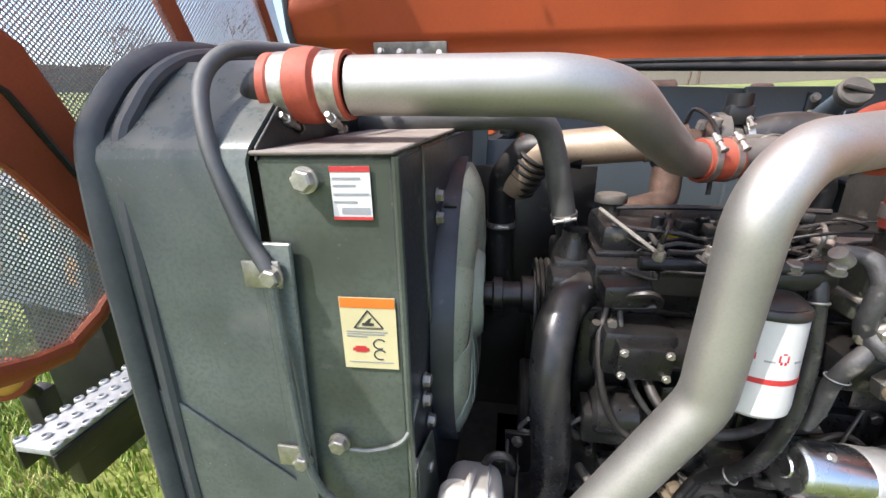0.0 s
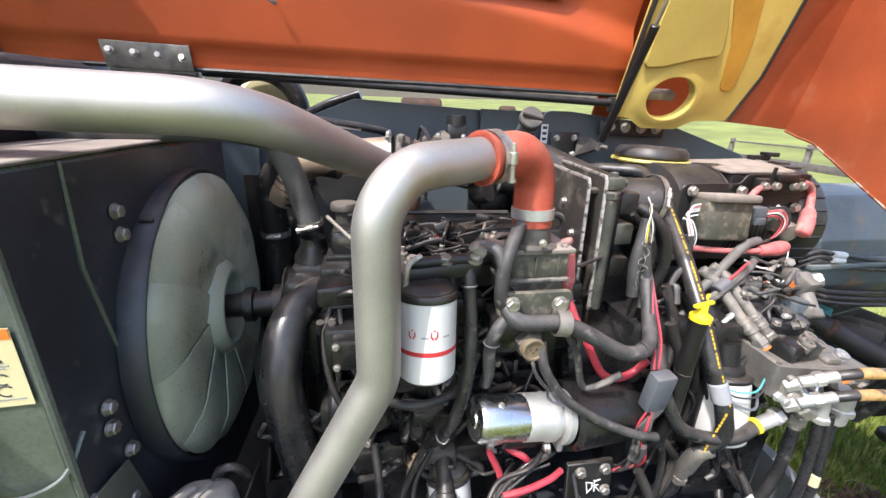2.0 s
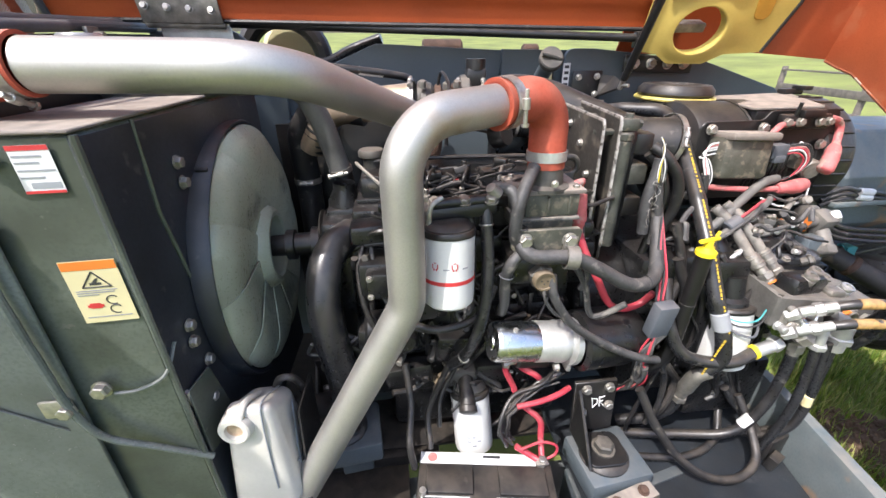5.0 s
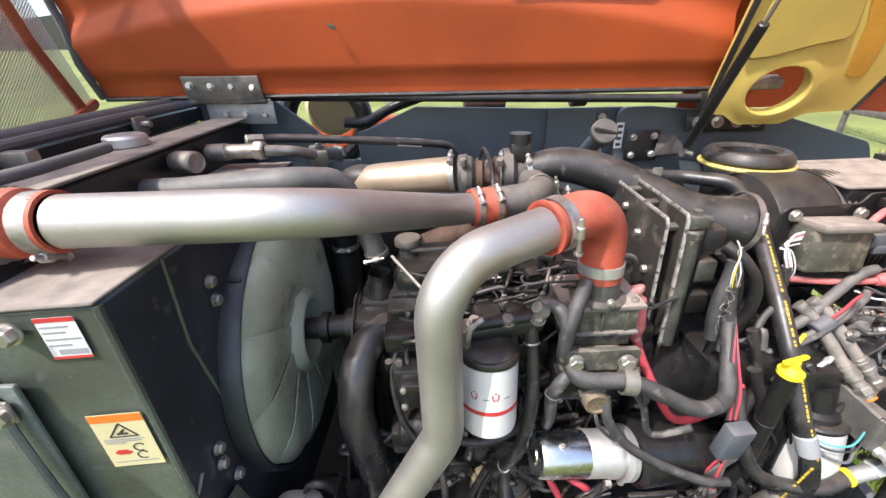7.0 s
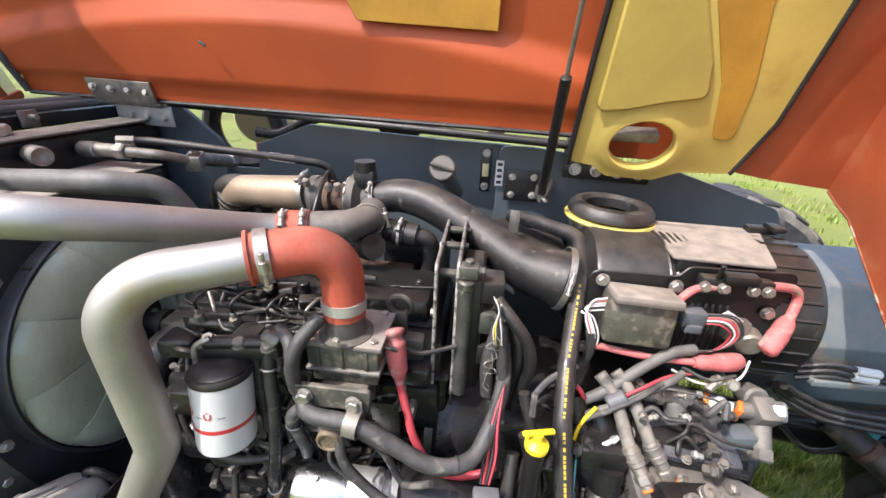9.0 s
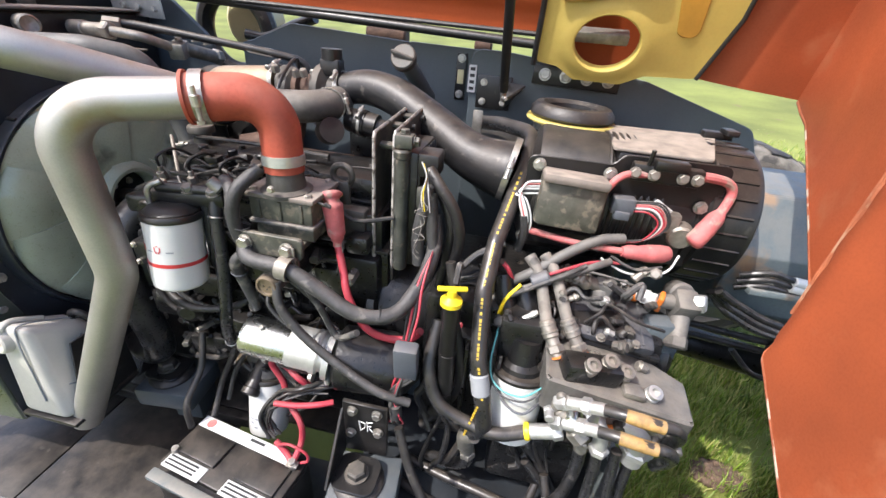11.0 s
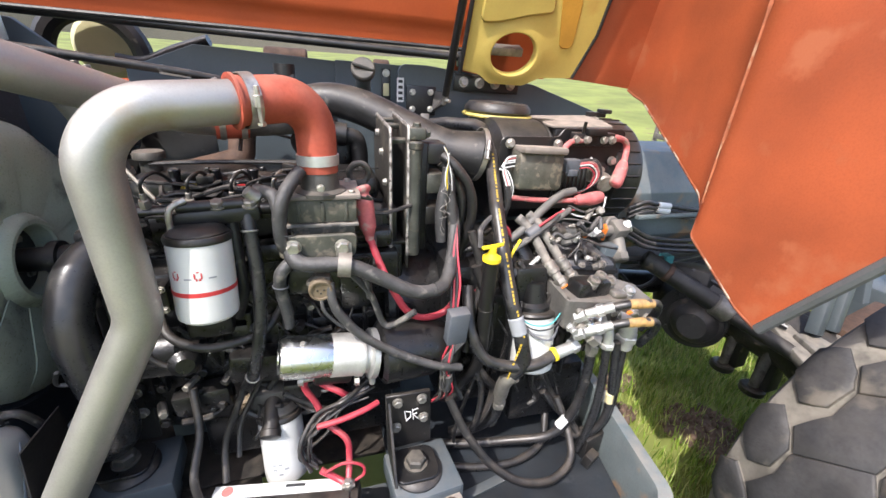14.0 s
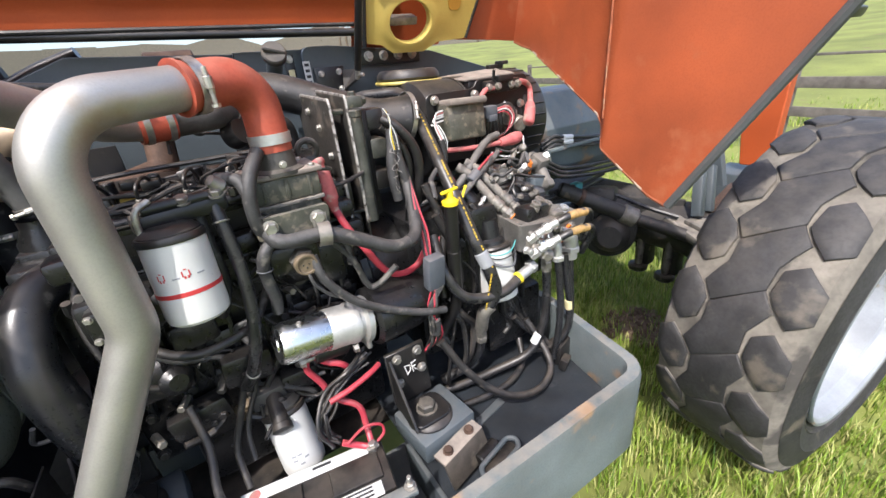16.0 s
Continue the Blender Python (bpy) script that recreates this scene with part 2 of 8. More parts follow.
def mesh_material():
    """Perforated sheet: round holes let the light through."""
    m = bpy.data.materials.new("perforated_steel")
    m.use_nodes = True
    nt = m.node_tree
    b = nt.nodes["Principled BSDF"]
    b.inputs["Base Color"].default_value, b.inputs["Roughness"].default_value, b.inputs["Metallic"].default_value = (0.50, 0.49, 0.47, 1), 0.45, 0.4
    tc = nt.nodes.new("ShaderNodeTexCoord")
    sep = nt.nodes.new("ShaderNodeSeparateXYZ")
    nt.links.new(tc.outputs["Object"], sep.inputs[0])

    def op(kind, a, c=None):
        n = nt.nodes.new("ShaderNodeMath")
        n.operation = kind
        for s, v in zip(n.inputs, (a, c)):
            if v is None:
                continue
            if isinstance(v, float):
                s.default_value = v
            else:
                nt.links.new(v, s)
        return n.outputs[0]

    y, z = op("MULTIPLY", sep.outputs["Y"], 112.0), op("MULTIPLY", sep.outputs["Z"], 112.0)
    u, v = op("ADD", y, z), op("SUBTRACT", y, z)
    fu, fv = op("SUBTRACT", op("FRACT", u), 0.5), op("SUBTRACT", op("FRACT", v), 0.5)
    d = op("ADD", op("MULTIPLY", fu, fu), op("MULTIPLY", fv, fv))
    nt.links.new(op("GREATER_THAN", d, 0.165), b.inputs["Alpha"])
    return m


GRASS, GROUND, MESH = grass_material(), ground_material(), mesh_material()


# ---- mesh tools ----
def vec(p):
    return Vector(p)


def spline(pts, k=7):
    """Points along a smooth curve through pts."""
    P = [vec(p) for p in pts]
    if len(P) < 3:
        return P
    ext = [P[0] * 2 - P[1]] + P + [P[-1] * 2 - P[-2]]
    out = []
    for i in range(1, len(ext) - 2):
        a, b, c, d = ext[i - 1:i + 3]
        for j in range(k):
            t = j / k
            out.append(0.5 * (2 * b + (c - a) * t + (2 * a - 5 * b + 4 * c - d) * t * t + (3 * b - a - 3 * c + d) * t ** 3))
    return out + [P[-1]]


def bent(pts, r, k=8):
    """A polyline with its corners turned on the radius r, like a bent pipe."""
    P = [vec(p) for p in pts]
    out = [P[0]]
    for a, b, c in zip(P, P[1:], P[2:]):
        u, w = (a - b).normalized(), (c - b).normalized()
        half = u.angle(w) / 2
        if half > math.pi / 2 - 0.03:
            out.append(b)
            continue
        cut = min(r / math.tan(half), 0.49 * (a - b).length, 0.49 * (c - b).length)
        rad = cut * math.tan(half)
        mid = b + (u + w).normalized() * (rad / math.sin(half))
        s, e = b + u * cut - mid, b + w * cut - mid
        q = s.rotation_difference(e)
        for j in range(k + 1):
            turn = Euler((0, 0, 0)).to_quaternion().slerp(q, j / k)
            out.append(mid + turn @ s)
    return out + [P[-1]]


def frame_of(axis):
    z = vec(axis).normalized()
    x = z.orthogonal().normalized()
    return x, z.cross(x), z


class Form:
    """Gathers vertices and faces of one mesh."""

    def __init__(self):
        self.v, self.f = [], []

    def add(self, vs, fs):
        n = len(self.v)
        self.v += [tuple(v) for v in vs]
        self.f += [tuple(i + n for i in f) for f in fs]
        return self

    def bm(self, bm, m=Matrix()):
        bm.verts.index_update()
        self.add([m @ v.co for v in bm.verts], [[v.index for v in f.verts] for f in bm.faces])
        bm.free()
        return self

    def box(self, c, size, bevel=0.003, rot=(0, 0, 0), seg=2):
        b = bmesh.new()
        bmesh.ops.create_cube(b, size=1.0)
        for v in b.verts:
            v.co = Vector([a * s for a, s in zip(v.co, size)])
        if bevel:
            bmesh.ops.bevel(b, geom=b.edges[:], offset=min(bevel, min(size) * 0.45), segments=seg, affect="EDGES", profile=0.5)
        return self.bm(b, pose(*c, *rot))

    def span(self, lo, hi, bevel=0.003):
        return self.box([(a + b) / 2 for a, b in zip(lo, hi)], [abs(b - a) for a, b in zip(lo, hi)], bevel)

    def prism(self, pts, way, bevel=0.002):
        """A flat outline pushed along way."""
        b = bmesh.new()
        f = b.faces.new([b.verts.new(p) for p in pts])
        r = bmesh.ops.extrude_face_region(b, geom=[f])
        for e in r["geom"]:
            if isinstance(e, bmesh.types.BMVert):
                e.co += vec(way)
        bmesh.ops.recalc_face_normals(b, faces=b.faces[:])
        if bevel:
            bmesh.ops.bevel(b, geom=b.edges[:], offset=bevel, segments=1, affect="EDGES")
        return self.bm(b)

    def sweep(self, pts, r, n=12, caps=True, flat=1.0, wob=0.0):
        """A round (or flattened) section carried along pts; r is one radius or one for each point."""
        P = [vec(p) for p in pts]
        R = r if isinstance(r, (list, tuple)) else [r] * len(P)
        x, y, z = frame_of(P[1] - P[0])
        rings, prev = [], z
        for i, p in enumerate(P):
            t = (P[min(i + 1, len(P) - 1)] - P[max(i - 1, 0)]).normalized()
            q = prev.rotation_difference(t)
            x, prev = (q @ x).normalized(), t
            y = t.cross(x)
            rr = R[i] * (1 + wob * noise.noise(p * 40))
            rings.append([p + x * (rr * math.cos(a)) + y * (rr * flat * math.sin(a)) for a in [2 * math.pi * j / n for j in range(n)]])
        vs = [v for ring in rings for v in ring]
        fs = [(i * n + j, i * n + (j + 1) % n, (i + 1) * n + (j + 1) % n, (i + 1) * n + j) for i in range(len(P) - 1) for j in range(n)]
        if caps:
            fs += [tuple(range(n))[::-1], tuple(range((len(P) - 1) * n, len(P) * n))]
        return self.add(vs, fs)

    def hose(self, pts, r, n=10, k=7, flat=1.0, wob=0.045):
        return self.sweep(spline(pts, k), r, n, True, flat, wob)

    def rod(self, a, b, r, n=14, bev=None):
        a, b = vec(a), vec(b)
        c = min(r * 0.18, (b - a).length * 0.2) if bev is None else bev
        d = (b - a).normalized()
        return self.sweep([a, a + d * c, b - d * c, b], [r - c, r, r, r - c], n)

    def turn(self, prof, at, axis=(0, 0, 1), n=28):
        """A profile of (radius, height) turned about an axis."""
        x, y, z = frame_of(axis)
        at = vec(at)
        vs = [at + z * h + (x * math.cos(2 * math.pi * j / n) + y * math.sin(2 * math.pi * j / n)) * max(r, 1e-5) for r, h in prof for j in range(n)]
        fs = [(i * n + j, i * n + (j + 1) % n, (i + 1) * n + (j + 1) % n, (i + 1) * n + j) for i in range(len(prof) - 1) for j in range(n)]
        return self.add(vs, fs)

    def hexbolt(self, at, axis, r=0.008, h=None, washer=True):
        x, y, z = frame_of(axis)
        at, h = vec(at), h or r * 1.0
        if washer:
            self.turn([(0, 0), (r * 1.4, 0), (r * 1.4, r * 0.25), (0, r * 0.25)], at, axis, 14)
            at = at + z * r * 0.25
        prof = [(r * 1.15, 0), (r * 1.15, h * 0.8), (r * 0.95, h), (0, h)]
        return self.turn(prof, at, axis, 6)

    def grid(self, fn, nu, nv, thick=None):
        """A sheet fn(u, v) with thickness given as a vector."""
        vs = [vec(fn(i / nu, j / nv)) for i in range(nu + 1) for j in range(nv + 1)]
        idx = lambda i, j: i * (nv + 1) + j
        fs = [(idx(i, j), idx(i + 1, j), idx(i + 1, j + 1), idx(i, j + 1)) for i in range(nu) for j in range(nv)]
        if thick:
            n, t = len(vs), vec(thick)
            vs += [v + t for v in vs]
            fs += [tuple(a + n for a in f[::-1]) for f in fs]
            rim = [idx(i, 0) for i in range(nu)] + [idx(nu, j) for j in range(nv)] + [idx(i, nv) for i in range(nu, 0, -1)] + [idx(0, j) for j in range(nv, 0, -1)]
            fs += [(rim[k], rim[k - 1], rim[k - 1] + n, rim[k] + n) for k in range(len(rim))]
        return self.add(vs, fs)

    def ring(self, at, axis, R, r, n=32, m=10, flat=1.0):
        x, y, z = frame_of(axis)
        prof = [(R + r * math.cos(2 * math.pi * j / m), r * flat * math.sin(2 * math.pi * j / m)) for j in range(m + 1)]
        return self.turn(prof, at, axis, n)


def link(name, form, material, sharp=35):
    me = bpy.data.meshes.new(name)
    me.from_pydata(form.v, [], form.f)
    me.validate()
    b = bmesh.new()
    b.from_mesh(me)
    bmesh.ops.remove_doubles(b, verts=b.verts[:], dist=1e-5)
    bmesh.ops.recalc_face_normals(b, faces=b.faces[:])
    b.to_mesh(me)
    b.free()
    me.polygons.foreach_set("use_smooth", [True] * len(me.polygons))
    me.set_sharp_from_angle(angle=radians(sharp))
    me.materials.append(material)
    return new(name, me)


BASE = {}


def thing(name, label, category, at, group="", kind=""):
    """An empty at the thing's base, which its parts hang on."""
    ob = new(name)
    ob.location = at
    ob.empty_display_size = 0.05
    BASE[ob.name] = Matrix.Translation(at)
    return tagged(ob, label, category, group, kind)


def part(name, form, material, parent, label="", sharp=35):
    ob = link(name, form, material, sharp)
    ob.parent = parent
    if parent.name in BASE:
        ob.matrix_parent_inverse = BASE[parent.name].inverted()
    return tagged(ob, label)


def single(name, form, material, label, category, group="", kind="", sharp=35):
    return tagged(link(name, form, material, sharp), label, category, group, kind)


def writing(text, size, m, material, parent, name="lettering", extrude=0.0006):
    """Letters of the built-in font as a mesh, laid out in the plane of m."""
    cu = bpy.data.curves.new(name, "FONT")
    cu.body, cu.size, cu.extrude, cu.align_x, cu.align_y = text, size, extrude, "CENTER", "CENTER"
    tmp = bpy.data.objects.new(name, cu)
    scene.collection.objects.link(tmp)
    me = bpy.data.meshes.new_from_object(tmp.evaluated_get(bpy.context.evaluated_depsgraph_get()))
    bpy.data.objects.remove(tmp)
    me.transform(m)
    me.materials.append(material)
    ob = new(name, me)
    ob.parent = parent
    if parent.name in BASE:
        ob.matrix_parent_inverse = BASE[parent.name].inverted()
    return ob


def plane_pose(at, right, up):
    """A pose whose x runs along right and whose y runs along up."""
    r = vec(right).normalized()
    n = r.cross(vec(up)).normalized()
    u = n.cross(r)
    m = Matrix((r, u, n)).transposed().to_4x4()
    m.translation = at
    return m


def clamp(at, axis, r, parent, width=0.014, screw=(0, -1, 0), name="hose_clamp", long=0.04):
    """A band with its screw barrel, as a part."""
    z = vec(axis).normalized()
    at = vec(at)
    f = Form().turn([(r, -width / 2), (r + 0.0025, -width / 2), (r + 0.0025, width / 2), (r, width / 2), (r, -width / 2)], at, axis, 32)
    s = vec(screw)
    s = (s - z * s.dot(z)).normalized()
    side = z.cross(s)
    o = at + s * (r + 0.007)
    f.rod(o - side * long * 0.5, o + side * long * 0.5, 0.0045, 10)
    f.rod(o - side * long * 0.25, o + side * long * 0.1, 0.008, 10)
    f.hexbolt(o + side * long * 0.5, side, 0.007, washer=False)
    return part(name, f, BOLT, parent)

# ---- ground and distance ----
LEVEL = -0.17  # height of the field beside the machine


def make_ground():
    f = Form()
    n, reach = 90, 400.0

    def at(u, v):
        a, b = 2 * u - 1, 2 * v - 1
        x, y = math.copysign(abs(a) ** 3, a) * reach, math.copysign(abs(b) ** 3, b) * reach
        d = math.hypot(x, y)
        return (x + 1, y, LEVEL + 0.02 * noise.noise(Vector((x * 1.3, y * 1.3, 0))) + 0.07 * max(0.0, min(d, 72.0) - 12.0))

    f.grid(at, n, n)
    single("ground", f, GROUND, "sunlit grassy field with bare brown patches", "ground", kind="structure", sharp=180)


make_ground()


BARE = ((2.65, 0.98, 0.22, 0.17), (2.61, 0.78, 0.13, 0.10), (2.41, 1.41, 0.13, 0.07), (2.24, 1.18, 0.11, 0.07))


def make_grass():
    rng = random.Random(4)
    vs, fs = [], []

    def blade(x, y, h, w):
        a, lean = rng.uniform(0, 6.28), rng.uniform(0.1, 0.75) * h
        dx, dy = math.cos(a), math.sin(a)
        px, py = -dy * w, dx * w
        n = len(vs)
        z = LEVEL - 0.01
        vs.extend(((x - px, y - py, z), (x + px, y + py, z), (x + dx * lean * 0.35 + px * 0.7, y + dy * lean * 0.35 + py * 0.7, LEVEL + h * 0.6), (x + dx * lean * 0.35 - px * 0.7, y + dy * lean * 0.35 - py * 0.7, LEVEL + h * 0.6), (x + dx * lean, y + dy * lean, LEVEL + h)))
        fs.extend(((n, n + 1, n + 2, n + 3), (n + 3, n + 2, n + 4)))

    def patchy(x, y):
        return noise.noise(Vector((x * 1.6, y * 1.6, 3.0)))

    def bare(x, y):
        return min(math.hypot((x - cx) / rx, (y - cy) / ry) for cx, cy, rx, ry in BARE)

    # tufts, thickest beside the machine and thinning out across the field
    for count, r0, r1, hh, w in ((9500, 0.0, 2.9, 0.095, 0.0034), (5200, 1.8, 6.0, 0.09, 0.0050), (3600, 4.5, 15.0, 0.11, 0.011)):
        for _ in range(count):
            a, q = rng.uniform(0, 2 * math.pi), math.sqrt(rng.random())
            r = r0 + (r1 - r0) * (q if r0 == 0 else rng.random())
            if rng.random() < (r / r1) ** 6:
                continue
            cx, cy = 1.9 + r * math.cos(a), 0.3 + r * math.sin(a)
            if -0.35 < cx < 1.5 and 0.34 < cy < 1.45:
                continue
            b = bare(cx, cy)
            if b < 1 and rng.random() > 0.2 + 0.45 * b:
                continue
            if patchy(cx, cy) < -0.34 and rng.random() < 0.6:
                continue
            tall = hh * rng.uniform(0.55, 1.35)
            spread = 0.03 * w / 0.0034
            for _ in range(13):
                blade(cx + rng.gauss(0, spread), cy + rng.gauss(0, spread), tall * rng.uniform(0.5, 1.2), w * rng.uniform(0.6, 1.2))
    # thick patch behind the machine, below the step
    for _ in range(1700):
        cx, cy = -2.9 + rng.gauss(0, 0.7), 1.75 + rng.gauss(0, 0.6)
        tall = 0.10 * rng.uniform(0.55, 1.35)
        for _ in range(13):
            blade(cx + rng.gauss(0, 0.045), cy + rng.gauss(0, 0.045), tall * rng.uniform(0.5, 1.2), 0.0045 * rng.uniform(0.6, 1.2))
    me = bpy.data.meshes.new("grass")
    me.from_pydata(vs, [], fs)
    me.materials.append(GRASS)
    tagged(new("grass", me), "short green grass with straw-coloured blades", "grass", kind="stuff")


make_grass()


def make_soil():
    rng = random.Random(14)
    f = Form()
    for cx, cy, rx, ry in BARE:
        n = 26
        edge = [(cx + rx * 0.95 * k * math.cos(a), cy + ry * 0.95 * k * math.sin(a)) for a, k in ((2 * math.pi * i / n, 1 + 0.2 * noise.noise(Vector((i * 0.9, cx, cy)))) for i in range(n))]
        f.add([(cx, cy, LEVEL + 0.034)] + [(x, y, LEVEL + 0.012) for x, y in edge], [(0, i + 1, (i + 1) % n + 1) for i in range(n)])
        for _ in range(240):
            a, q = rng.uniform(0, 6.28), math.sqrt(rng.random())
            p, r = Vector((cx + rx * q * math.cos(a), cy + ry * q * math.sin(a), LEVEL + 0.018 + 0.018 * (1 - q))), rng.uniform(0.006, 0.024)
            b = bmesh.new()
            bmesh.ops.create_icosphere(b, subdivisions=1, radius=r)
            for v in b.verts:
                v.co *= 1 + 0.5 * noise.noise(v.co * 60 + p * 9)
            f.bm(b, Matrix.Translation(p))
    single("bare_soil", f, SOIL, "crumbly brown soil showing through the grass", "soil", kind="stuff", sharp=60)


make_soil()


def make_fence():
    fence = thing("fence", "weathered dark rail fence across the field", "fence", (8.0, 1.5, 0))
    a, b = Vector((6.2, -9.0, 0.05)), Vector((9.5, 9.0, 0.05))
    for i in range(9):
        p = a.lerp(b, i / 8)
        part("post", Form().box((p.x, p.y, 0.55), (0.09, 0.09, 1.40), 0.01), WOOD, fence)
    mid, yaw = (a + b) / 2, math.degrees(math.atan2(b.y - a.y, b.x - a.x))
    for z, h in ((1.18, 0.035), (0.82, 0.15), (0.42, 0.14)):
        part("rail", Form().box((mid.x - 0.05, mid.y, z), ((b - a).length, 0.04, h), 0.006, (0, 0, yaw)), WOOD, fence)


make_fence()


def make_trees():
    rng = random.Random(9)
    for i in range(16):
        a = radians(rng.uniform(-14, 100)) if i < 11 else radians(rng.uniform(115, 160))
        d = rng.uniform(75, 95)
        x, y = 1 + d * math.cos(a), d * math.sin(a)
        h = rng.uniform(9, 15)
        tree = thing("tree", "bare leafless tree at the edge of the field", "tree", (x, y, 4.2), group="bare trees beyond the field")
        trunk = Form().hose([(x, y, 4.0), (x + rng.uniform(-.4, .4), y, 4.2 + h * 0.4), (x + rng.uniform(-1, 1), y, 4.2 + h * 0.9)], [0.28 - 0.25 * k / 14 for k in range(15)], 8)
        for _ in range(9):
            z = 4.2 + h * rng.uniform(0.25, 0.8)
            ang, ln = rng.uniform(0, 6.28), h * rng.uniform(0.18, 0.36)
            e = (x + math.cos(ang) * ln, y + math.sin(ang) * ln, z + ln * 0.8)
            trunk.rod((x, y, z), e, 0.07, 5)
        part("trunk", trunk, BARK, tree)
        vs, fs = [], []
        for _ in range(520):
            ang, rr = rng.uniform(0, 6.28), h * 0.34 * math.sqrt(rng.random())
            c = Vector((x + rr * math.cos(ang), y + rr * math.sin(ang), 4.2 + h * rng.uniform(0.28, 1.0)))
            w = Vector((rng.uniform(-1, 1), rng.uniform(-1, 1), rng.uniform(-0.2, 1))).normalized() * rng.uniform(0.5, 1.1)
            s = w.orthogonal().normalized() * 0.05
            n = len(vs)
            vs.extend((tuple(c - s), tuple(c + s), tuple(c + w)))
            fs.append((n, n + 1, n + 2))
        me = Form().add(vs, fs)
        part("crown", me, TWIG, tree)
    f = Form()
    for i in range(60):
        a0 = radians(-25 + i * 4.0)
        p = [(1 + 105 * math.cos(a0 + t), 105 * math.sin(a0 + t), 0) for t in (0, radians(4.2))]
        hh = [10.0 + 3.0 * noise.noise(Vector((i * 0.9 + k, 0, 0))) for k in (0, 1)]
        f.add([p[0], p[1], (*p[1][:2], hh[1]), (*p[0][:2], hh[0])], [(0, 1, 2, 3)])
    single("treeline", f, TWIG, "hazy brown line of bare woods on the horizon", "treeline", kind="stuff")


make_trees()


# ---- machine: frame and body ----
def outline_round(pts, r, k=5):
    """Corners of a flat outline rounded; r is one radius or one per corner."""
    P, out = [vec(p) for p in pts], []
    R = r if isinstance(r, (list, tuple)) else [r] * len(P)
    for i, b in enumerate(P):
        if R[i] <= 0:
            out.append(b)
            continue
        out += bent([P[i - 1], b, P[(i + 1) % len(P)]], R[i], k)[1:-1]
    return out


def make_frame():
    fr = thing("machine_frame", "slate-grey welded steel frame of the machine", "vehicle frame", (1.0, 1.5, 0.3))
    xz = lambda pts, y: [(x, y, z) for x, z in pts]
    # side plates behind the engine
    part("side_plate", Form().prism(outline_round(xz([(0.05, 0.8), (0.73, 0.8), (0.745, 1.655), (0.26, 1.68), (0.10, 1.615), (0.05, 1.60)], 1.47), [0, 0, 0, .03, .03, 0]), (0, 0.02, 0)), GREY, fr)
    part("side_plate", Form().prism(xz([(0.72, 0.8), (0.98, 0.8), (0.98, 1.655), (0.72, 1.66)], 1.44), (0, 0.02, 0)), GREY, fr)
    part("side_plate", Form().prism(outline_round(xz([(0.945, 0.8), (1.88, 0.8), (1.89, 1.43), (1.85, 1.51), (1.50, 1.615), (1.05, 1.66), (0.945, 1.66)], 1.39), [0, 0, .03, .05, .03, 0, .03]), (0, 0.02, 0)), GREY, fr)
    part("side_plate", Form().prism(outline_round(xz([(-0.48, 0.8), (-0.10, 0.8), (-0.07, 1.60), (-0.14, 1.66), (-0.21, 1.72), (-0.48, 1.72)], 1.455), [0, 0, .05, .1, .03, 0]), (0, 0.02, 0)), GREY, fr)
    # front box of the frame
    part("box_beam", Form().prism(outline_round([(1.76, 1.42, 0.98), (1.76, 1.10, 0.98), (1.76, 1.04, 1.06), (1.76, 1.02, 1.25), (1.76, 1.10, 1.40), (1.76, 1.42, 1.40)], 0.02, 3), (1.9, 0.1, -0.04), 0.004), GREY_LIGHT, fr)
    part("box_flange", Form().box((2.6, 1.06, 1.155), (1.6, 0.10, 0.018), 0.004, (0, 1, 3)), GREY_LIGHT, fr)
    part("bulkhead", Form().span((-0.5, 1.495, 0.36), (1.8, 1.51, 1.50)), GREY, fr)
    part("belly_plate", Form().span((-0.5, 0.80, 0.385), (0.98, 1.50, 0.40)), BLACK, fr)
    part("battery_shelf", Form().span((-0.20, 0.30, 0.335), (0.29, 0.80, 0.35)), BLACK, fr)
    part("side_pan", Form().span((-0.56, 0.30, 0.335), (-0.205, 0.798, 0.35)), BLACK, fr)
    part("pan_step", Form().span((-0.5, 0.765, 0.352), (0.40, 0.798, 0.398)), BLACK, fr)
    # added black sheet for the shaded gap behind the fan, hides the side plates
    part("splash_guard", Form().span((-0.12, 1.40, 0.40), (0.30, 1.412, 1.42)), BLACK, fr)
    part("belly_rail", Form().span((0.1, 1.0, 0.42), (1.55, 1.14, 0.56), 0.008), GREY, fr)
    return fr


make_frame()


